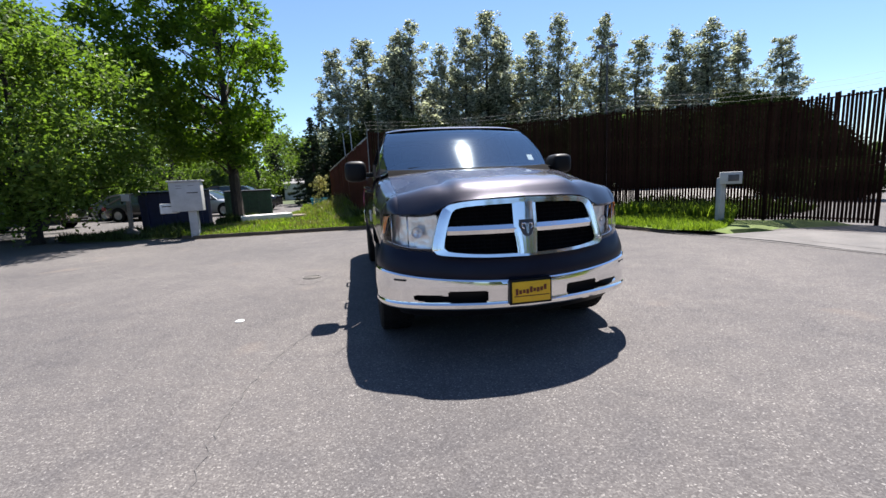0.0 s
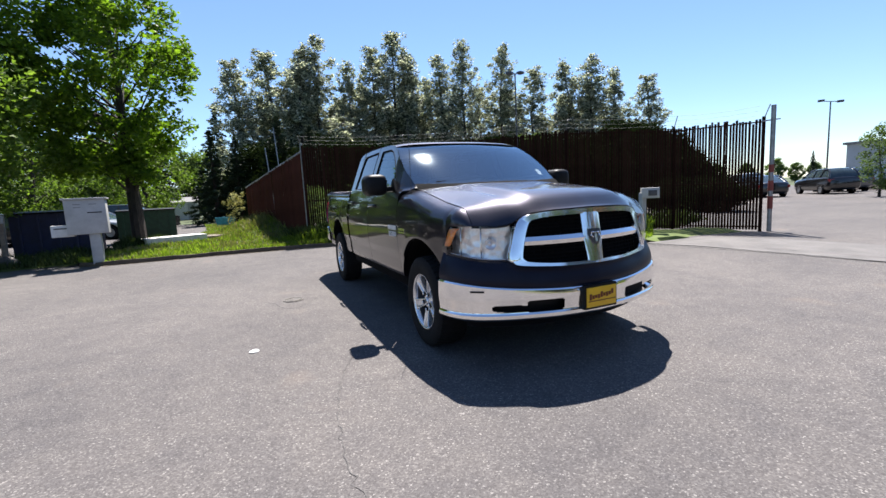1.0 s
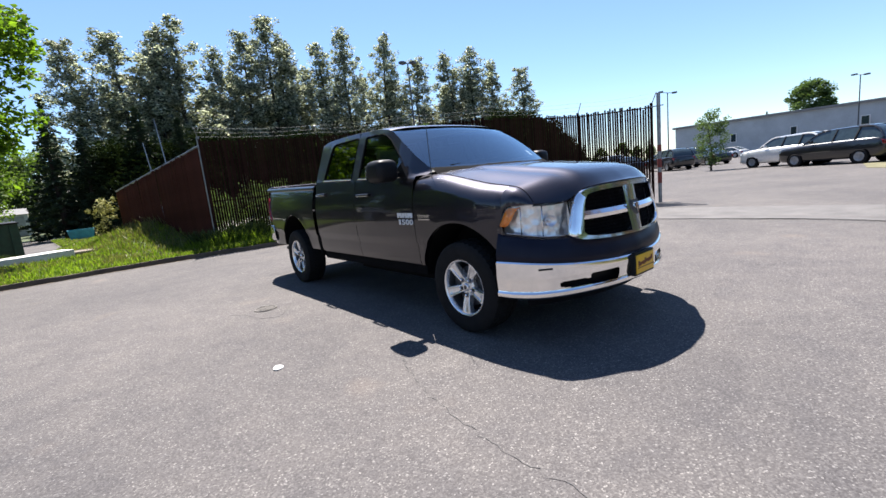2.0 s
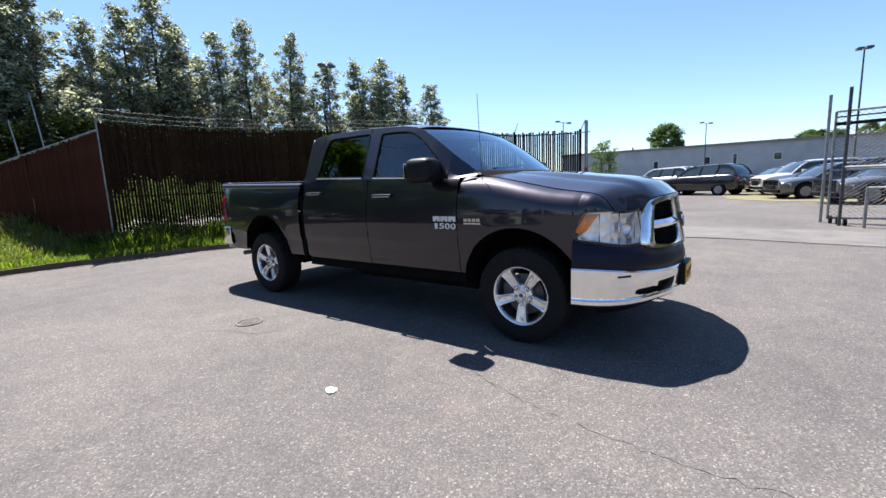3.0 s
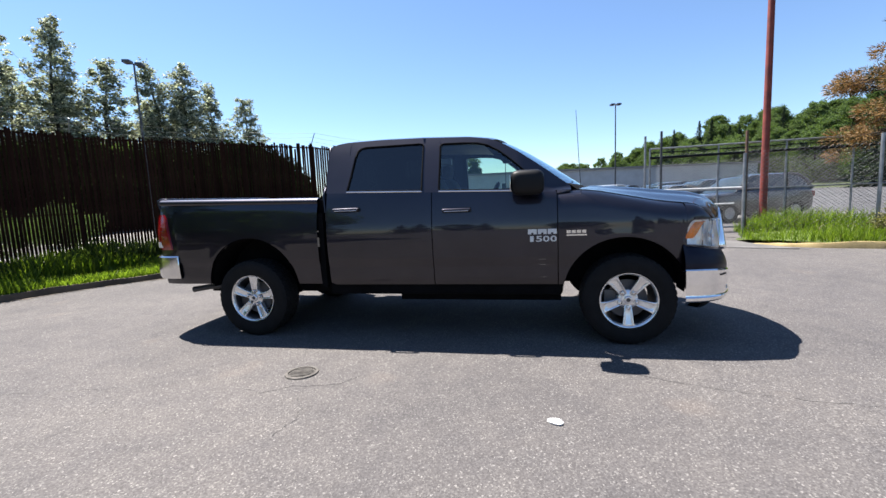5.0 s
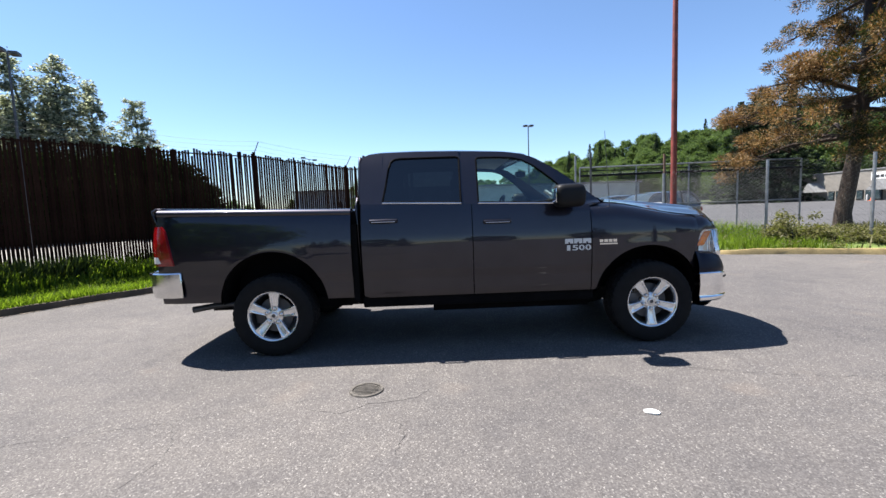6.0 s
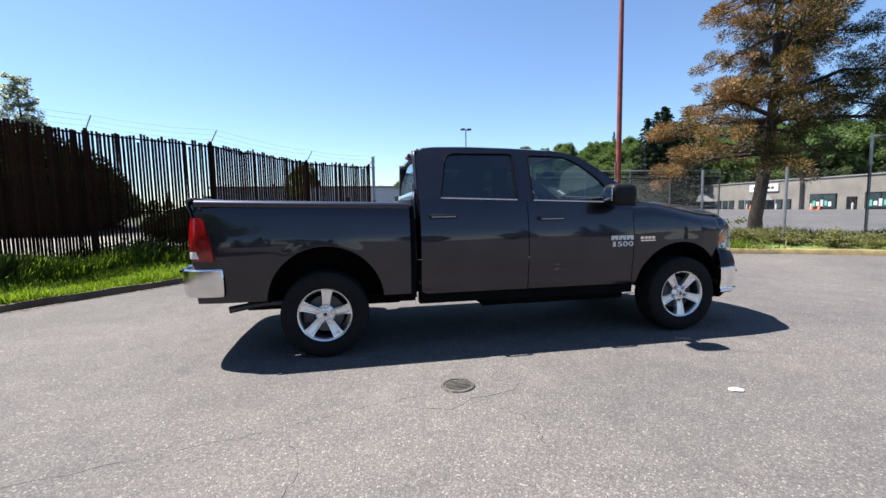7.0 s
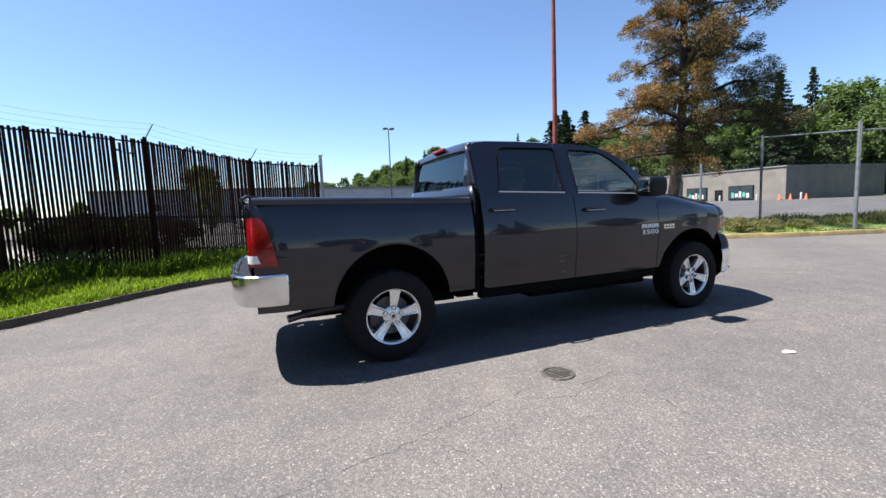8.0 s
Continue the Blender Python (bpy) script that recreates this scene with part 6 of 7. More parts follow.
for k, (x, y, s) in enumerate(((5.2, -9.2, 1.1), (4.9, -9.9, 0.9), (4.5, -10.6, 1.1), (4.0, -11.3, 0.8), (5.5, -10.0, 1.1), (3.4, -12.3, 0.7), (5.9, -9.0, 0.9))):
    copy_thing(bramble, pose(x, y, 0.22, 0, 0, 77 * k)).scale = (s * 0.9, s * 0.9, s * 0.5)

# hillside woods: broad crowns and firs, copied
wood = [broadleaf("woodland_tree", pose(0, 0, 0), "leafy green tree on the wooded hillside", 11.0, 4.2, 0.25, 0.22, LEAF_HILL, BARK, 70 + k, 150, 90, 0.08, "hillside woods", clump_r=1.05) for k in range(3)]


def fir(m, label, h, radius, seed, group):
    """A pointed fir: drooping boughs in uneven tiers round one straight stem."""
    rng = random.Random(seed)
    t = thing("fir_tree", m, label, "tree", group)
    stem, boughs = B(), B()
    tube(stem, [(0, 0, -0.2), (0, 0, h * 0.5), (0, 0, h)], [0.26, 0.15, 0.02], 7)
    for k in range(170):
        g = 0.06 + 0.94 * ((k + rng.random()) / 170) ** 0.9
        a = k * 2.39996 + rng.uniform(-0.4, 0.4)
        L = (radius * (1 - g) ** 0.85 + 0.12) * rng.choice((0.55, 0.8, 0.95, 1.0, 1.15))
        d = Vector((math.cos(a), math.sin(a), 0))
        p0 = Vector((0, 0, g * h))
        p2 = p0 + d * L + Vector((0, 0, -0.28 * L + rng.uniform(-0.1, 0.15)))
        tube(stem, [p0, p2], [0.035 * (1.1 - g) + 0.004, 0.005], 3, False)
        for i in range(max(2, int(1.5 + 2.4 * L))):
            q = p0.lerp(p2, rng.uniform(0.2, 1.03))
            leaf_quads(boughs, q, rng.uniform(0.20, 0.42) * (1.1 - 0.65 * g), int(rng.uniform(14, 26)), 0.16 * (1.1 - 0.4 * g), 0.6, rng)
    part("trunk", stem, BARK_PINE, t)
    part("crown", boughs, LEAF_FIR, t, smooth=0)
    return t


firs = [fir(pose(0, 0, 0), "dark pointed fir on the wooded hillside", 15.0, 2.9, 80 + k, "hillside woods") for k in range(2)]
rng = random.Random(9)
first = {id(o): True for o in wood + firs}
WOOD = []
for k in range(170):
    a = radians(rng.uniform(-90, 6))
    r = rng.uniform(62, 165)
    x, y = r * math.cos(a), r * math.sin(a)
    if math.degrees(a) > -40 and r < 105 or (y > -72 and x < 72):
        continue
    WOOD.append((x, y, math.degrees(a) < -48 and rng.random() < 0.35))
for i in range(60):
    a = radians(rng.uniform(-52, -14))
    r = rng.uniform(108, 165)
    WOOD.append((r * math.cos(a), r * math.sin(a), rng.random() < 0.15))
for i in range(26):
    a = radians(-84 + 1.9 * i)
    WOOD.append((84 * math.cos(a) + rng.uniform(-4, 4), 84 * math.sin(a) + rng.uniform(-4, 4), False))
for i in range(3, 15):
    WOOD.append((-7 + 2.9 * i, 36.5 - 0.3 * i + rng.uniform(-1, 1), i % 6 == 3))
for i in range(20):
    a = radians(9 + 2.0 * i)
    WOOD.append((128 * math.cos(a) + rng.uniform(-6, 6), 128 * math.sin(a) + rng.uniform(-6, 6), i % 5 == 1))
for i in range(22):
    a = radians(-33 + 0.62 * i)
    r = rng.uniform(104, 122)
    WOOD.append((r * math.cos(a), r * math.sin(a), False))
WOOD += [(114.4, 16.6, False), (74.0, -52.0, False), (71, -49, False)]
# far belt to the east, woods to the north-west
for i in range(60):
    WOOD.append((rng.uniform(118, 170), -75 + 1.55 * i, False))
for i in range(26):
    WOOD.append((-52 + 2.0 * i + rng.uniform(-1, 1), rng.uniform(48, 66), rng.random() < 0.25))
# unseen trees round the west, added as a dark band for the truck's reflections
for i in range(24):
    a = radians(115 + 6.2 * i)
    WOOD.append((58 * math.cos(a) + rng.uniform(-4, 4), 58 * math.sin(a) + rng.uniform(-4, 4), rng.random() < 0.3))
for k, (x, y, fir) in enumerate(WOOD):
    src = firs[k % 2] if fir else wood[k % 3]
    s = rng.uniform(0.7, 1.15)
    if y < -60:
        s *= 1.25
    if (x, y) == (114.4, 16.6):
        s = 1.12
    elif y > 18 and x > 60:
        s *= 0.55
    elif x > 95 and y > -62:
        s *= 0.5 + 0.35 * min(1.0, max(0.0, -y / 57))
    elif x > 110:
        s *= 0.7
    elif x > 60 and y < 0:
        s *= 0.74
    elif x < -20 and y < 30:
        s *= 0.85
    elif 0 < x < 50 and 25 < y < 40:
        s *= 0.55
    elif x < 0 or y > 0:
        s *= 0.75
    m = pose(x, y, ground_z(x, y) - 0.2, 0, 0, 57 * k)
    if first[id(src)]:
        first[id(src)] = False
        src.matrix_basis = m @ Matrix.Diagonal((s, s, s, 1))
    else:
        copy_thing(src, m).scale = (s, s, s)

for k, (x, y, h) in enumerate(((59.9, -44.9, 15.6), (58.4, -46.8, 17.2), (56.3, -49.4, 16.8), (57.6, -48.0, 14.5), (35.7, -66.5, 18.6), (75.7, -58.3, 20.4), (74.6, -59.8, 21.0), (0.4, 30.9, 8.2), (2.7, 30.5, 7.5), (-2.7, 31.1, 6.6), (-4.3, 30.6, 7.0))):
    copy_thing(firs[k % 2], pose(x, y, -0.2, 0, 0, 40 * k)).scale = (h / 9.5, h / 9.5, h / 15.0)

# ---- buildings ----


def warehouse():
    w = thing("warehouse", pose(0, 0, 0), "long low grey metal-clad warehouse with a few small windows", "warehouse")
    a, b, c = Vector((72, 26)), Vector((74, -6)), Vector((82, -40))
    for p, q in ((a, b), (b, c)):
        bm = B()
        d = (q - p).normalized()
        n = Vector((d.y, -d.x))
        prism(bm, [tuple(p), tuple(q), tuple(q - n * 14), tuple(p - n * 14)] if n.x < 0 else [tuple(p), tuple(q), tuple(q + n * 14), tuple(p + n * 14)], -0.2, 5.2)
        part("wall", bm, WALL_GREY, w)
    bm = B()
    prism(bm, [(71.6, 26.3), (73.6, -6), (81.6, -40.4), (97, -38), (90, -6), (88, 27)], 5.2, 5.5)
    part("roof", bm, ROOF_GREY, w)
    for y, z, ww, hh in ((18, 2.6, 0.4, 0.9), (11, 2.6, 0.4, 0.9), (4.0, 2.9, 0.45, 0.8), (0.5, 2.6, 0.3, 1.9), (-4.5, 3.0, 0.5, 0.7)):
        bm = B()
        x = 72 + 2 * (26 - y) / 32
        box(bm, x - 0.08, x + 0.1, y - ww, y + ww, z - hh / 2, z + hh / 2 + 0.4)
        wn_ = part("window", bm, WHITE_PAINT, w)
        bm = B()
        box(bm, x - 0.12, x - 0.06, y - ww + 0.1, y + ww - 0.1, z - hh / 2 + 0.1, z + hh / 2 + 0.3)
        part("pane", bm, PANE, wn_)


warehouse()


MARKS = (WHITE_PAINT, plain("teal_window_paint", (0.10, 0.36, 0.30), 0.6), GREY_PAINT)


def office():
    o = thing("office_building", pose(0, 0, 0), "low flat-roofed beige masonry building with shop windows", "building")
    a, b = Vector((24.2, -48.4)), Vector((62.0, -51.8))
    d = (b - a).normalized()
    yaw = math.atan2(d.y, d.x)
    M = Matrix.Translation((a.x, a.y, 0.45)) @ Matrix.Rotation(yaw, 4, "Z") 
    L = (b - a).length

    def put(name, x0, x1, y0, y1, z0, z1, mat, parent=o, label=""):
        bm = B()
        box(bm, x0, x1, y0, y1, z0, z1, m=M)
        return part(name, bm, mat, parent, label)
    put("wall", 0, 13.4, -16, 0, -0.6, 3.5, WALL_BEIGE)
    put("wall", 13.4, L, -16, 0.5, -0.6, 3.55, WALL_BEIGE)
    put("roof", -0.1, 13.5, -16.1, 0.1, 3.5, 3.62, ROOF_GREY)
    put("roof", 13.4, L + 0.1, -16.1, 0.6, 3.55, 3.67, ROOF_GREY)
    for x0, x1, z0, z1 in ((3.4, 6.5, 0.1, 1.75), (9.4, 12.5, 0.1, 1.75)):
        f = put("shop_window", x0, x1, 0.0, 0.08, z0, z1, BLACK)
        put("pane", x0 + 0.1, x0 + (x1 - x0) / 2 - 0.05, 0.06, 0.12, z0 + 0.1, z1 - 0.1, PANE, f)
        put("pane", x0 + (x1 - x0) / 2 + 0.05, x1 - 0.1, 0.06, 0.12, z0 + 0.1, z1 - 0.1, PANE, f)
        for k in range(5):
            put("window_mark", x0 + 0.5 + 0.46 * k, x0 + 0.82 + 0.46 * k, 0.118, 0.13, z0 + 0.25 + 0.09 * (k % 2), z0 + 0.75 + 0.12 * (k % 3), MARKS[k % 3], f)
    put("door", 7.3, 8.3, 0.0, 0.1, -0.4, 1.35, BLACK)
    for x0 in (14.4, 15.6, 16.8, 19.2, 20.4, 21.6, 23.4, 24.6, 25.8, 29.6, 31.0, 32.4):
        f = put("window", x0, x0 + 0.95, 0.5, 0.56, 0.1, 1.25, BLACK)
        put("pane", x0 + 0.08, x0 + 0.87, 0.54, 0.6, 0.18, 1.17, PANE, f)
    put("sign_board", 16.2, 20.6, 0.5, 0.65, 2.3, 3.2, WHITE_PAINT, o, "white sign board with unreadable marks")
    for k in range(6):
        put("sign_mark", 16.8 + k * 0.55, 17.2 + k * 0.55, 0.64, 0.68, 2.6, 2.9, STEEL)
    for k in range(2):
        bm = B()
        x0 = 18.3 + 10.0 * k
        prism(bm, [(x0 - 1.3, 1.2), (x0 + 1.3, 1.2), (x0, 2.4)], 0.5, 2.0, lambda u, v, w: M @ Vector((u, w, v)))
        part("porch_roof", bm, ROOF_GREY, o)


office()


# cones and bollards before the low building
for k, (x, y) in enumerate(((33.0, -46.2), (33.9, -46.4), (23.4, -46.0), (22.3, -45.8), (21.2, -46.3), (42.0, -47.0))):
    c = thing("traffic_cone", pose(x, y, ground_z(x, y) + 0.01), "orange traffic cone standing on the lot", "traffic cone", "cones by the building")
    bm = B()
    lathe(bm, [(0.02, 0.60), (0.04, 0.58), (0.14, 0.05), (0.15, 0.04)], 14, "z")
    part("cone", bm, ORANGE, c)
    bm = B()
    box(bm, -0.24, 0.24, -0.24, 0.24, 0.0, 0.05, 0.01)
    part("base", bm, ORANGE, c)
for k in range(6):
    x, y = 22.0 + 4.4 * k, -47.0 - 0.3 * k
    c = thing("bollard", pose(x, y, ground_z(x, y)), "white concrete bollard before the low building", "bollard", "bollards by the building")
    bm = B()
    lathe(bm, [(0.10, -0.1), (0.10, 0.62), (0.07, 0.70), (0.001, 0.72)], 14, "z")
    part("shaft", bm, GREY_PAINT, c)


# ---- parked cars ----
CAR_PAINTS = [plain("car_paint_" + n, c, 0.3, metal=0.3, var=0.08, coat=1.0) for n, c in (("black", (0.015, 0.015, 0.017)), ("silver", (0.42, 0.43, 0.44)), ("white", (0.72, 0.72, 0.70)), ("grey", (0.10, 0.105, 0.11)), ("blue", (0.02, 0.06, 0.22)), ("red", (0.25, 0.015, 0.015)), ("tan", (0.32, 0.27, 0.21)))]
CAR_NAMES = ("black", "silver", "white", "grey", "blue", "red", "tan")
SHAPES = {
    "sedan": [(-2.33, 0.42, 0.60, 0.66), (-2.26, 0.26, 0.70, 0.80), (-2.0, 0.20, 0.79, 0.88), (-1.5, 0.20, 0.86, 0.90), (-0.95, 0.20, 0.93, 0.905), (0.0, 0.20, 0.965, 0.91), (1.2, 0.20, 0.99, 0.905), (1.8, 0.21, 1.0, 0.89), (2.2, 0.25, 0.97, 0.84), (2.33, 0.40, 0.84, 0.72)],
    "suv": [(-2.36, 0.46, 0.74, 0.70), (-2.28, 0.30, 0.90, 0.83), (-2.0, 0.25, 0.99, 0.91), (-1.5, 0.25, 1.04, 0.93), (-1.0, 0.25, 1.09, 0.935), (0.0, 0.25, 1.12, 0.94), (1.2, 0.25, 1.15, 0.935), (1.8, 0.26, 1.16, 0.92), (2.2, 0.30, 1.13, 0.88), (2.33, 0.44, 0.98, 0.80)],
}
CABIN = {
    "sedan": [(-1.02, 0.93), (-0.62, 1.19), (-0.25, 1.38), (0.15, 1.44), (0.65, 1.44), (1.1, 1.36), (1.5, 1.18), (1.88, 0.99)],
    "suv": [(-1.10, 1.08), (-0.75, 1.37), (-0.42, 1.59), (0.0, 1.67), (1.2, 1.70), (1.75, 1.66), (2.05, 1.44), (2.22, 1.12)],
}


def parked_car(kind, colour, x, y, yaw, base=0.0, group="parked cars in the lot"):
    c = thing("parked_car", pose(x, y, base, 0, 0, yaw), "%s %s parked in the lot" % (CAR_NAMES[colour], "sedan car" if kind == "sedan" else "sport utility car"), "car", group)
    mat = CAR_PAINTS[colour]
    shape = [tuple(p) for p in (spline([q[:3] for q in SHAPES[kind]], 2))]
    halves = [p[0] for p in spline([(q[3], q[0]) for q in SHAPES[kind]], 2)]

    def top(yy):
        return interp(yy, [(p[0], p[2]) for p in SHAPES[kind]])
    bm = B()
    rows = []
    for (yy, z0, z1), w in zip(shape, halves):
        half = [(w * 0.88, z0), (w * 0.985, z0 + 0.12), (w * 0.99, z0 + 0.30), (w, z0 + 0.42), (w * 0.985, z1 - 0.16), (w * 0.955, z1 - 0.06), (w * 0.89, z1 - 0.008), (w * 0.5, z1 + 0.025)]
        rows.append([(-a, yy, b) for a, b in half] + [(0, yy, z1 + 0.035)] + [(a, yy, b) for a, b in half[::-1]])
    vs = sheet(bm, rows, True)
    bm.faces.new(vs[0])
    bm.faces.new(vs[-1])
    part("body", bm, mat, c, smooth=60)
    cab = [tuple(p) for p in spline(CABIN[kind], 2)]
    peak = max(p[1] for p in cab)

    def side_x(z, yy):
        return 0.85 - max(0.0, z - top(yy) + 0.05) * 0.36
    bm = B()
    rows = [[(-0.85, yy, top(yy) - 0.05), (-side_x(z, yy), yy, z - 0.02), (-side_x(z, yy) + 0.10, yy, z + 0.01), (0, yy, z + 0.035), (side_x(z, yy) - 0.10, yy, z + 0.01), (side_x(z, yy), yy, z - 0.02), (0.85, yy, top(yy) - 0.05)] for yy, z in cab]
    sheet(bm, rows)
    part("glasshouse", bm, PANE, c, "dark car glazing", smooth=40)
    bm = B()
    rows = [[(-side_x(z, yy) - 0.012, yy, z - 0.05), (-side_x(z, yy) + 0.005, yy, z + 0.0), (-side_x(z, yy) + 0.10, yy, z + 0.025), (0, yy, z + 0.05), (side_x(z, yy) - 0.10, yy, z + 0.025), (side_x(z, yy) - 0.005, yy, z + 0.0), (side_x(z, yy) + 0.012, yy, z - 0.05)] for yy, z in cab if z > peak - 0.09]
    sheet(bm, rows)
    part("roof", bm, mat, c, smooth=50)
    for sx in (-1, 1):
        front = [(sx * (side_x(z, yy) + 0.008), yy, z - 0.01) for yy, z in cab if yy < 0.2 and z <= peak]
        rear = [(sx * (side_x(z, yy) + 0.008), yy, z - 0.01) for yy, z in cab if yy > 0.6]
        for line, r in ((front, 0.032), (rear, 0.055)):
            bm = B()
            tube(bm, line, r, 6)
            part("pillar", bm, mat, c)
        for yy, r in ((0.28, 0.03), (1.20, 0.04)):
            bm = B()
            tube(bm, [(sx * 0.862, yy - 0.05, top(yy) - 0.03), (sx * (side_x(peak, yy) + 0.01), yy + 0.06, peak - 0.04)], r, 5)
            part("door_pillar", bm, BLACK, c)
        bm = B()
        box(bm, min(sx * 0.88, sx * 1.03), max(sx * 0.88, sx * 1.03), -0.72, -0.56, top(-0.7) + 0.02, top(-0.7) + 0.16, 0.03)
        part("door_mirror", bm, mat, c)
        for yy in (-1.42, 1.40):
            bm = B()
            lathe(bm, [(0.001, sx * 0.135), (0.385, sx * 0.135), (0.40, sx * 0.10), (0.40, 0.0)], 22, "x", (sx * 0.79, yy, 0.36))
            part("wheel_arch", bm, UNDER, c)
            bm = B()
            lathe(bm, [(0.2, sx * 0.15), (0.30, sx * 0.155), (0.335, sx * 0.13), (0.335, sx * -0.06), (0.30, sx * -0.08)], 22, "x", (sx * 0.79, yy, 0.335))
            wh = part("wheel", bm, RUBBER, c)
            bm = B()
            lathe(bm, [(0.001, sx * 0.140), (0.05, sx * 0.145), (0.15, sx * 0.140), (0.20, sx * 0.155), (0.215, sx * 0.15)], 18, "x", (sx * 0.79, yy, 0.335))
            part("rim", bm, GALV, wh)
        z = SHAPES[kind][1][2] - 0.06
        bm = B()
        prism(bm, [(sx * 0.42, -2.315), (sx * 0.80, -2.16), (sx * 0.885, -1.95), (sx * 0.84, -1.98), (sx * 0.46, -2.20)], z - 0.10, z + 0.045)
        part("headlamp", bm, WHITE_LENS, c)
        bm = B()
        box(bm, sx * 0.72 - 0.15, sx * 0.72 + 0.15, 2.10, 2.325, z - 0.02, z + 0.18, 0.03)
        part("tail_lamp", bm, RED_LENS, c)
    bm = B()
    box(bm, -0.40, 0.40, -2.365, -2.30, 0.50, SHAPES[kind][0][2] + 0.02, 0.02)
    part("radiator_grille", bm, BLACK, c)
    bm = B()
    box(bm, -0.74, 0.74, -2.36, -2.22, SHAPES[kind][0][1] - 0.14, SHAPES[kind][0][1] + 0.0, 0.03)
    part("bumper_skirt", bm, UNDER, c)


LOT_CARS = (("suv", 0, 25.8, -0.3, 156), ("suv", 2, 28.4, 2.25, 156), ("sedan", 3, 21.3, -5.6, 204), ("suv", 2, 25.2, -5.0, 204), ("sedan", 1, 29.4, -4.2, 204), ("suv", 3, 31.0, -7.0, 206),
            ("sedan", 2, 34.5, -4.4, 205), ("suv", 0, 37.0, -7.2, 206), ("sedan", 3, 40.0, -4.0, 205), ("suv", 3, 24.3, -8.6, 204), ("sedan", 3, 17.4, -7.1, 204), ("suv", 0, 13.9, -8.9, 202), ("suv", 0, 20.2, -9.6, 204),
            ("suv", 0, 35.0, 11.6, 140), ("suv", 3, 39.3, 12.6, 140), ("sedan", 0, 42.4, 11.2, 140), ("suv", 0, 46.5, 13.6, 145), ("sedan", 3, 51.0, 14.8, 145), ("sedan", 0, 55.0, 17.5, 150), ("sedan", 2, 66.5, 16.8, 165), ("suv", 0, 61.0, 19.0, 160), ("sedan", 3, 48.0, 18.0, 145), ("suv", 2, 33.0, 16.0, 140), ("sedan", 0, 31.0, 13.6, 140))
for kind, col, x, y, yaw in LOT_CARS:
    parked_car(kind, col, x, y, yaw)
for kind, col, x, y, yaw in (("sedan", 3, -13.5, 22.5, 80), ("sedan", 0, -11.9, 20.5, 75), ("sedan", 1, -9.4, 21.5, 70), ("suv", 0, -8.6, 25.5, 85), ("suv", 3, -16.0, 17.0, 85), ("sedan", 0, -19.0, 14.5, 85)):
    parked_car(kind, col, x, y, yaw, group="parked cars by the trees")

# ---- things on the north side ----
mb = thing("mailbox_cluster", pose(-5.80, 7.85, 0.1, 0, 0, 8), "grey cluster mailbox unit on a wide pedestal beside the kerb", "mailbox")
bm = B()
box(bm, -0.40, 0.38, -0.20, 0.22, 0.70, 1.52, 0.02)
mbx = part("cabinet", bm, GREY_PAINT, mb)
bm = B()
box(bm, 0.02, 0.30, -0.206, -0.196, 1.20, 1.222)
part("slot", bm, BLACK, mbx, "dark mail slot")
for k, (x, z) in enumerate(((-0.16, 1.40), (-0.16, 1.33), (0.14, 1.40))):
    bm = B()
    box(bm, x - 0.07, x + 0.07, -0.204, -0.197, z, z + 0.018)
    part("notice_bar", bm, plain("faded_grey_print", (0.22, 0.22, 0.22), 0.7), mbx)
bm = B()
box(bm, -0.72, -0.30, -0.02, 0.24, 0.66, 0.94, 0.02)
sm = part("small_mailbox", bm, WHITE_PAINT, mb, "small white letter box fixed beside the cabinet")
bm = B()
box(bm, -0.66, -0.42, -0.028, -0.018, 0.85, 0.872)
part("slot", bm, BLACK, sm)
bm = B()
box(bm, -0.44, 0.42, -0.24, 0.26, 1.52, 1.56, 0.012)
part("top", bm, GREY_PAINT, mb)
bm = B()
box(bm, -0.02, 0.20, -0.12, 0.14, -0.1, 0.70, 0.02)
part("pedestal", bm, GREY_PAINT, mb)


def bin_box(name, m, sx, sy, sz, mat, label):
    s = thing(name, m, label, "dumpster")
    bm = B()
    rows = [[(-sx, -sy * 0.9, 0.08), (sx, -sy * 0.9, 0.08), (sx, sy, 0.08), (-sx, sy, 0.08)], [(-sx, -sy, sz), (sx, -sy, sz), (sx, sy, sz * 1.05), (-sx, sy, sz * 1.05)]]
    vs = sheet(bm, rows, True)
    bm.faces.new(vs[0][::-1])
    part("body", bm, mat, s, smooth=0)
    for k in range(5):
        bm = B()
        x = -sx + 2 * sx * (k + 0.5) / 5
        box(bm, x - 0.03, x + 0.03, -sy - 0.03, -sy * 0.9, 0.12, sz - 0.05)
        part("rib", bm, mat, s)
    bm = B()
    box(bm, -sx - 0.03, sx + 0.03, -sy - 0.05, sy + 0.03, sz, sz + 0.05, 0.01, m=Matrix.Rotation(radians(2), 4, "X"))
    part("lid", bm, BLACK, s)
    for k in (-1, 1):
        bm = B()
        tube(bm, [(k * sx * 0.8 - 0.03, 0, 0.06), (k * sx * 0.8 + 0.03, 0, 0.06)], 0.07, 10)
        part("caster", bm, BLACK, s)


bin_box("blue_dumpster", pose(-7.75, 12.3, 0.0, 0, 0, 12), 1.05, 0.7, 1.38, BLUE_BIN, "navy blue steel dumpster with a black lid")
bin_box("green_dumpster", pose(-6.2, 16.6, 0.05, 0, 0, 10), 1.0, 0.7, 1.25, GREEN_BIN, "dark green steel dumpster")
bm = B()
box(bm, -0.95, 0.95, -0.40, 0.40, 0.0, 0.24, 0.03)
sl = part("concrete_block", bm, plain("pale_concrete", (0.66, 0.64, 0.60), 0.85, var=0.15))
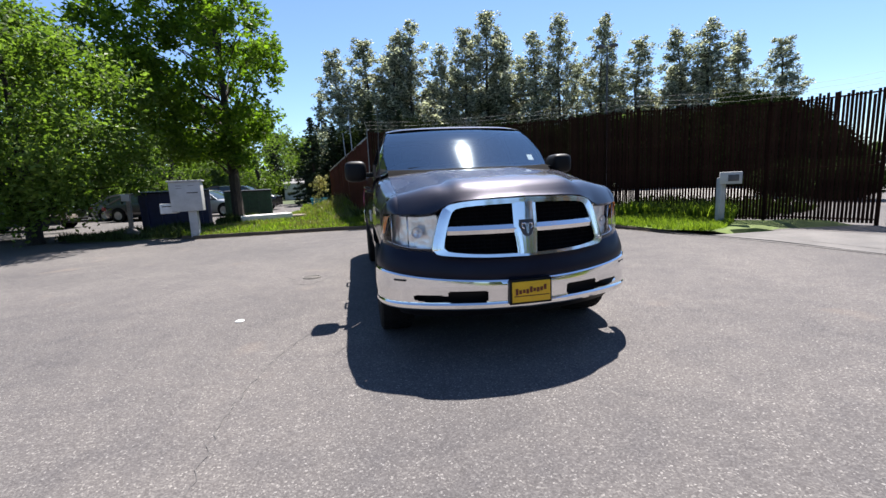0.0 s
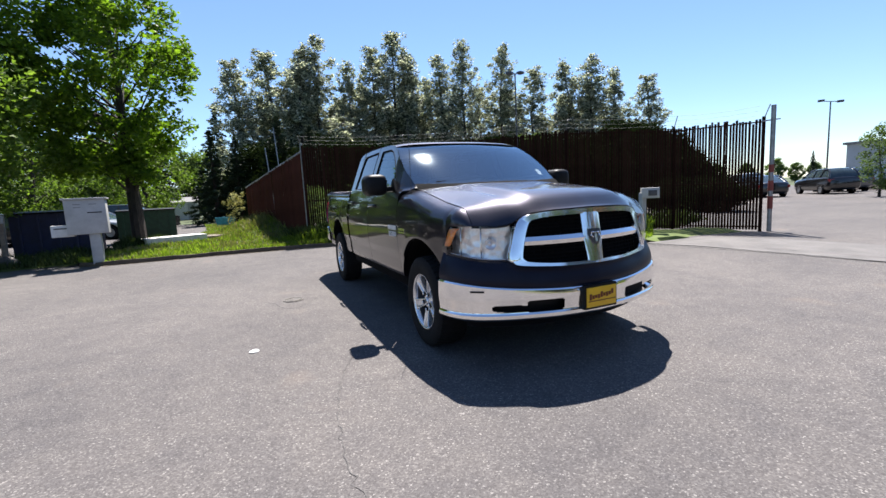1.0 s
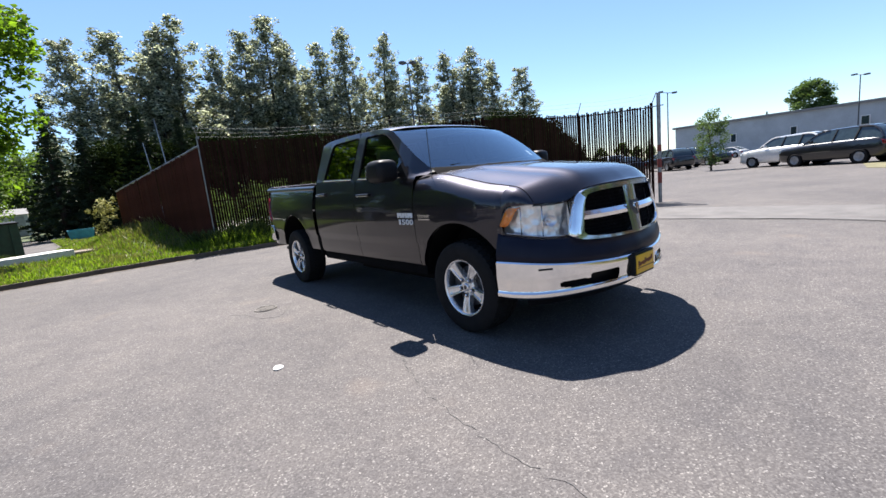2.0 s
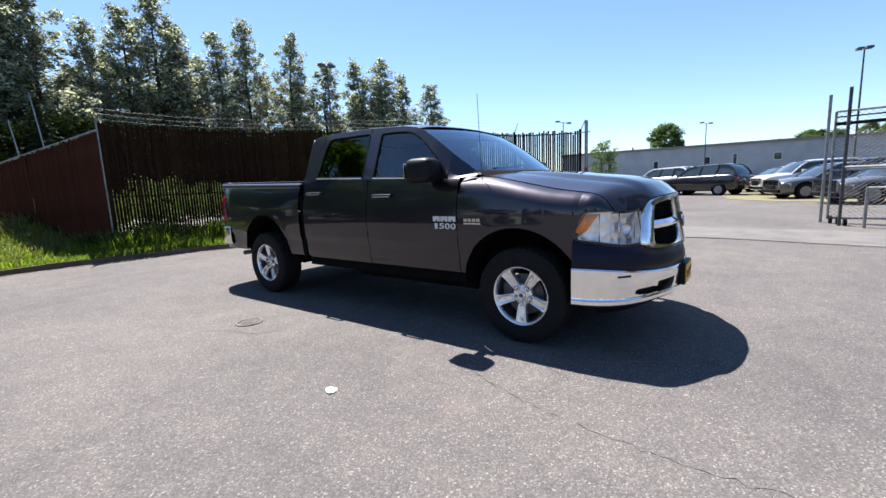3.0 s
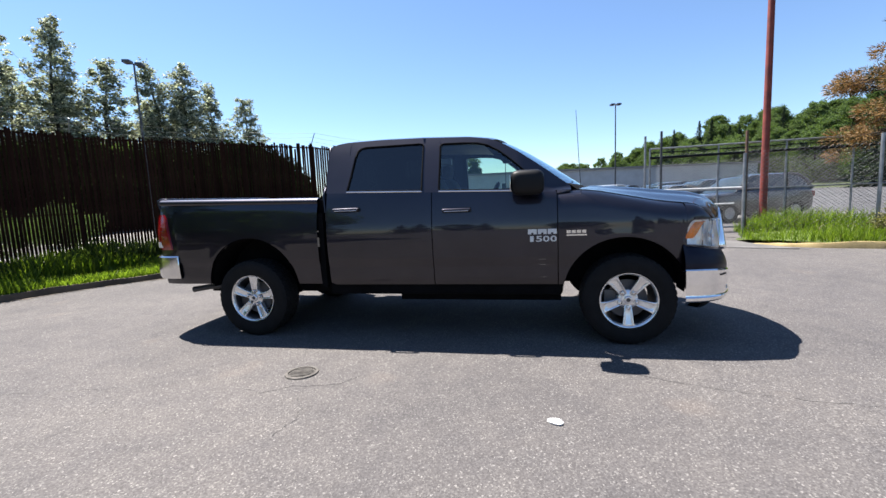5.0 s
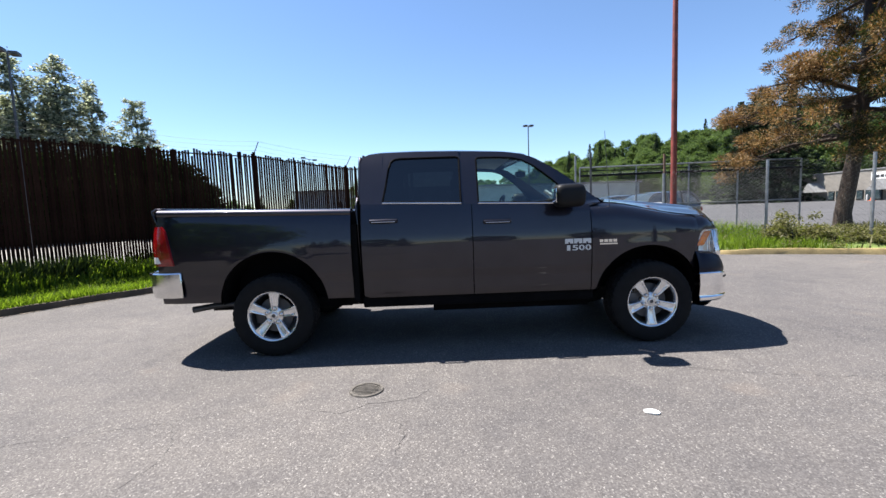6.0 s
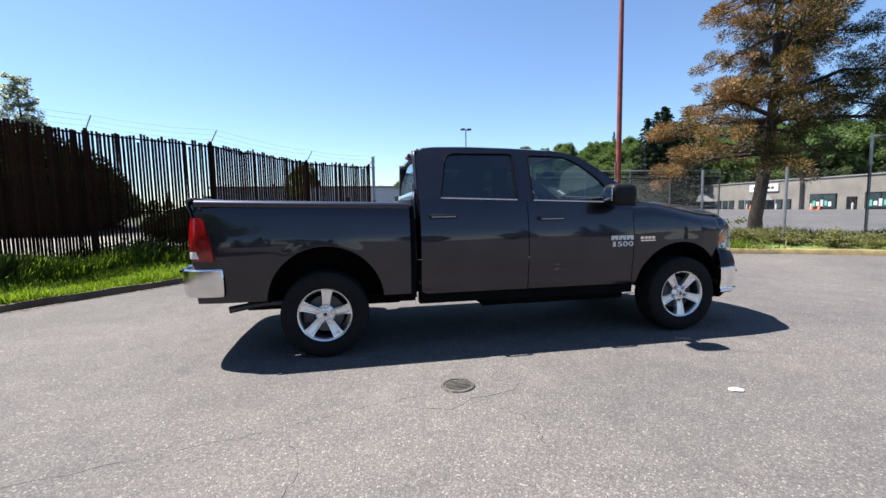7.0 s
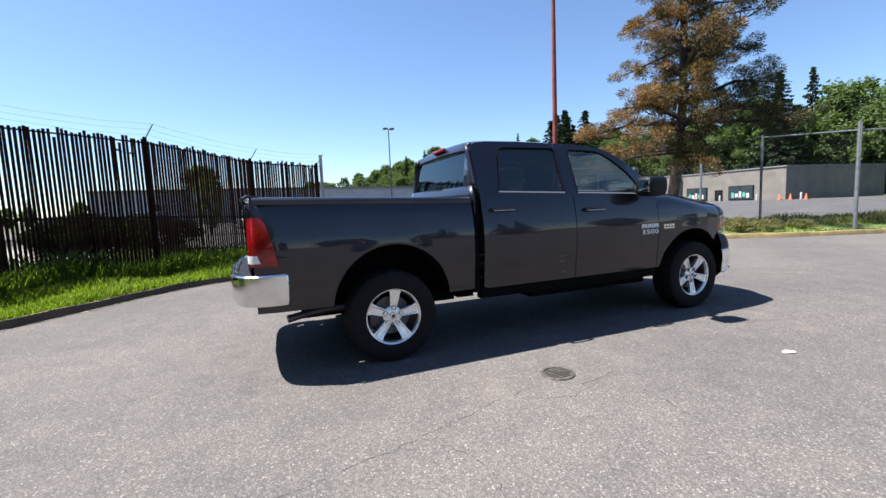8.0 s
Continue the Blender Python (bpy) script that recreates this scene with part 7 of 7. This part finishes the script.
sl.matrix_basis = pose(-4.75, 12.75, 0.1, 0, 0, 22)
tagged(sl, "long pale concrete block lying on the grass", "concrete block")
pile = thing("plank_pile", pose(-3.6, 13.6, 0.1, 0, 0, 8), "low pile of weathered grey planks on the grass", "plank pile")
for k in range(5):
    bm = B()
    box(bm, -0.75, 0.75, -0.5 + 0.2 * k, -0.34 + 0.2 * k, 0.06, 0.12, 0.006)
    part("plank", bm, TIMBER, pile)
for x in (-0.6, 0.6):
    bm = B()
    box(bm, x - 0.06, x + 0.06, -0.5, 0.5, 0.0, 0.06)
    part("bearer", bm, TIMBER, pile)
WEST = [(-6.35, 8.25), (-6.3, 9.6), (-5.6, 12.0), (-6.5, 11.6), (-8.3, 10.7), (-10.2, 10.3), (-10.0, 9.1), (-8.2, 8.4)]
verge("verge_west", WEST, 0.07, TURF, "shaded patch of weeds beside the mailbox")
post = thing("marker_post", pose(-7.9, 9.05, 0.05, 0, 2), "weathered grey post with a small plate, set in a stone", "post")
bm = B()
box(bm, -0.05, 0.05, -0.05, 0.05, -0.1, 1.32, 0.008)
part("shaft", bm, TIMBER, post)
bm = B()
box(bm, -0.16, 0.06, -0.075, -0.05, 1.10, 1.30, 0.006)
part("plate", bm, GREY_PAINT, post)
bm = B()
bmesh.ops.create_icosphere(bm, subdivisions=2, radius=0.24)
for v in bm.verts:
    v.co = Vector((v.co.x * 1.1, v.co.y * 0.8, v.co.z * 0.85)) * (1 + 0.25 * noise.noise(v.co * 4))
bmesh.ops.translate(bm, verts=bm.verts, vec=(0.05, -0.1, 0.10))
part("footing_stone", bm, IRON, post)
shed = thing("white_shed", pose(-9.0, 54.0, 0.0, 0, 0, 8), "small white shed with a grey roof beyond the trees", "shed")
bm = B()
box(bm, -1.3, 1.3, -1.0, 1.0, 0.0, 2.1)
part("wall", bm, WHITE_PAINT, shed)
bm = B()
prism(bm, [(-1.15, 2.08), (1.15, 2.08), (0.0, 2.65)], -1.4, 1.4, lambda u, v, w: (w, u, v))
part("roof", bm, ROOF_GREY, shed)
bm = B()
box(bm, 0.2, 1.0, -1.03, -0.99, 0.0, 1.9)
part("door", bm, GREY_PAINT, shed)
tb = thing("teal_tub", pose(-3.6, 24.5, 0.1), "open teal plastic tub standing on the grass", "tub")
bm = B()
vs = sheet(bm, [[(-0.45, -0.3, 0.0), (0.45, -0.3, 0.0), (0.45, 0.3, 0.0), (-0.45, 0.3, 0.0)], [(-0.55, -0.38, 0.55), (0.55, -0.38, 0.55), (0.55, 0.38, 0.55), (-0.55, 0.38, 0.55)], [(-0.50, -0.33, 0.55), (0.50, -0.33, 0.55), (0.50, 0.33, 0.55), (-0.50, 0.33, 0.55)], [(-0.42, -0.27, 0.06), (0.42, -0.27, 0.06), (0.42, 0.27, 0.06), (-0.42, 0.27, 0.06)]], True)
bm.faces.new(vs[0][::-1])
bm.faces.new(vs[-1])
part("shell", bm, TEAL, tb, smooth=0)

broadleaf("flowering_shrub", pose(-2.75, 15.3, 0.45), "small yellow-flowering shrub at the end of the red fence", 1.35, 0.42, 0.02, 0.05, plain("pale_yellow_petal", (0.55, 0.52, 0.16), 0.7, vary=0.4), BARK, 91, 26, 26, 0.25, clump_r=0.16)
for k, (x, y, top) in enumerate(((-1.05, 10.3, 3.92), (-1.33, 11.5, 3.36))):
    pl = thing("leaning_pole", pose(x, y, 0), "thin grey pole leaning behind the red fence", "pole", "leaning poles")
    bm = B()
    tube(bm, [(0, 0, -0.1), (-0.06, 0.25, 1.3), (-0.12, 0.48, 2.6), (-0.16, 0.48 + 0.25 * (top - 2.6), top)], [0.022, 0.02, 0.017, 0.013], 8)
    part("shaft", bm, GALV, pl)

tr = thing("flatbed_trailer", pose(-13.6, 11.2, 0, 0, 0, 12), "dark flatbed trailer with stake posts parked under the tree", "trailer")
bm = B()
box(bm, -2.6, 2.6, -0.9, 0.9, 0.62, 0.76, 0.02)
part("deck", bm, TIMBER, tr)
bm = B()
for yy in (-0.7, 0.7):
    box(bm, -2.6, 2.6, yy - 0.05, yy + 0.05, 0.46, 0.62)
tube(bm, [(2.6, 0, 0.54), (3.6, 0, 0.50)], 0.05, 8)
part("frame", bm, STEEL, tr)
for xx in (-2.5, -1.2, 0.1, 1.4, 2.5):
    bm = B()
    box(bm, xx - 0.05, xx + 0.05, -0.92, -0.84, 0.62, 1.45)
    part("stake", bm, TIMBER if xx != 0.1 else GREY_PAINT, tr)
for zz in (1.05, 1.36):
    bm = B()
    box(bm, -2.6, 2.6, -0.90, -0.86, zz, zz + 0.10)
    part("side_rail", bm, TIMBER, tr)
for xx in (-0.9, 0.0):
    for yy in (-0.95, 0.95):
        bm = B()
        lathe(bm, [(0.12, -0.09), (0.28, -0.10), (0.32, -0.07), (0.32, 0.07), (0.28, 0.10), (0.12, 0.09)], 20, "y", (xx, yy, 0.32), True)
        part("wheel", bm, RUBBER, tr)

# ---- grass ----


def blades(name, count, poly, z, hmin, hmax, mat, label, seed, near=None, width=0.012, rise=None):
    rng = random.Random(seed)
    xs = [p[0] for p in poly]
    ys = [p[1] for p in poly]
    verts, faces = [], []
    made = tries = 0
    while made < count and tries < count * 12:
        tries += 1
        x, y = rng.uniform(min(xs), max(xs)), rng.uniform(min(ys), max(ys))
        if not inside((x, y), poly):
            continue
        if near and rng.random() > near(x, y):
            continue
        made += 1
        h = rng.uniform(hmin, hmax) * (0.6 + 0.9 * max(0, noise.noise(Vector((x * 0.9, y * 0.9, seed))) + 0.35))
        a = rng.uniform(0, 6.283)
        dx, dy = math.cos(a) * width, math.sin(a) * width
        lx, ly = rng.gauss(0, 0.35) * h, rng.gauss(0, 0.35) * h
        zz = ground_z(x, y) + z + (rise(x, y) if rise else 0)
        i = len(verts)
        verts += [(x - dx, y - dy, zz), (x + dx, y + dy, zz), (x + lx * 0.4 + dx * 0.7, y + ly * 0.4 + dy * 0.7, zz + h * 0.6), (x + lx * 0.4 - dx * 0.7, y + ly * 0.4 - dy * 0.7, zz + h * 0.6), (x + lx, y + ly, zz + h)]
        faces += [(i, i + 1, i + 2, i + 3), (i + 3, i + 2, i + 4)]
    me = bpy.data.meshes.new(name)
    me.from_pydata(verts, [], faces)
    me.materials.append(mat)
    return tagged(new(name, me), label, "grass", kind="stuff")


FENCE_DENSE = [(a[0] + (b[0] - a[0]) * t, a[1] + (b[1] - a[1]) * t) for a, b in zip(FENCE_LINE, FENCE_LINE[1:]) for t in frange(0, 1, 0.2)]
STRIP = [(x, y + 0.07) for x, y in KERB_N if x > -1.6] + [(6.2, 1.9), (7.2, 2.7), (7.8, 3.3), (6.4, 5.0), (5.5, 7.5), (2.6, 8.4), (-0.6, 8.7), (-1.6, 8.9)]
blades("verge_grass", 42000, STRIP, 0.07, 0.06, 0.18, GRASS, "bright green grass along the slatted fence", 1, width=0.008)
LAWN = [(x, y + 0.07) for x, y in KERB_N if x <= 0] + [(-0.9, 8.2), (-1.5, 14.0), (-2.4, 25.0), (-5.0, 28.0), (-4.2, 19.0), (-4.6, 12.6), (-5.4, 12.2)]
EDGE = [(x, y + 0.035) for x, y in KERB_N if x < 5.0] + [(x, y + 0.26) for x, y in KERB_N[::-1] if x < 5.0]
blades("kerb_grass", 11000, EDGE, 0.075, 0.05, 0.13, GRASS, "ragged grass hanging over the kerb", 13, width=0.008)
# dark scrub colour on these blades stands for the tree's shadow
blades("shaded_weeds", 6000, WEST, 0.06, 0.06, 0.26, LEAF_SCRUB, "weeds round the mailbox, darkened to stand for tree shade", 14, width=0.014)
blades("trunk_weeds", 2600, [(-6.5, 12.3), (-5.2, 12.2), (-5.0, 13.3), (-6.4, 13.5)], 0.08, 0.15, 0.45, LEAF_SCRUB, "dark weeds round the maple's trunk", 15, width=0.02)
blades("lawn_dry_grass", 13000, LAWN, 0.09, 0.04, 0.14, GRASS_DRY, "dry pale grass in patches on the verge", 8, near=lambda x, y: 1.0 if noise.noise(Vector((x * 0.5, y * 0.3, 3))) > -0.25 else 0.2, width=0.014, rise=mound)
blades("lawn_grass", 13000, LAWN, 0.09, 0.05, 0.16, GRASS, "patchy short grass on the verge", 2, width=0.014, rise=mound)
blades("rank_dry_grass", 1600, LAWN, 0.09, 0.12, 0.34, GRASS_DRY, "tall dry grass against the red fence", 12, near=lambda x, y: step(0.0, 0.5, mound(x, y)), width=0.012, rise=mound)
blades("bank_grass", 14000, VERGE_S, 0.07, 0.05, 0.17, GRASS, "grass on the bank along the yellow kerb", 3, rise=bank)
blades("dry_weeds", 7000, VERGE_S, 0.07, 0.08, 0.30, GRASS_DRY, "dry weeds and brambles along the bank fence", 4, near=lambda x, y: (0.9 if bank(x, y) > 0.12 else 0.05) * (1.0 if y < -9.0 else 0.12), width=0.02, rise=bank)
blades("lush_grass", 15000, VERGE_S, 0.07, 0.12, 0.34, GRASS, "lush green grass on the bank beside the gate", 9, near=lambda x, y: 1.0 if y > -8.6 else 0.0, width=0.008, rise=bank)
blades("tall_grass", 14000, STRIP, 0.09, 0.22, 0.52, GRASS, "tall rank grass close to the fence", 6, near=lambda x, y: 1.0 if min(math.hypot(x - px, y - py) for px, py in FENCE_DENSE) < 0.8 else 0.0)
blades("fence_weeds", 8000, STRIP, 0.07, 0.25, 0.55, LEAF_SCRUB, "dark weeds at the foot of the fence", 5, near=lambda x, y: 1.0 if min(math.hypot(x - px, y - py) for px, py in FENCE_DENSE) < 0.6 else 0.0, width=0.03)
BEHIND = [(6.7, 5.1), (8.75, 3.25), (12.0, 4.5), (11.0, 9.5), (6.2, 9.0), (5.9, 7.6)]
blades("yard_weeds", 2500, BEHIND, 0.0, 0.15, 0.5, LEAF_SCRUB, "dark rank weeds behind the slatted fence", 7, width=0.03)
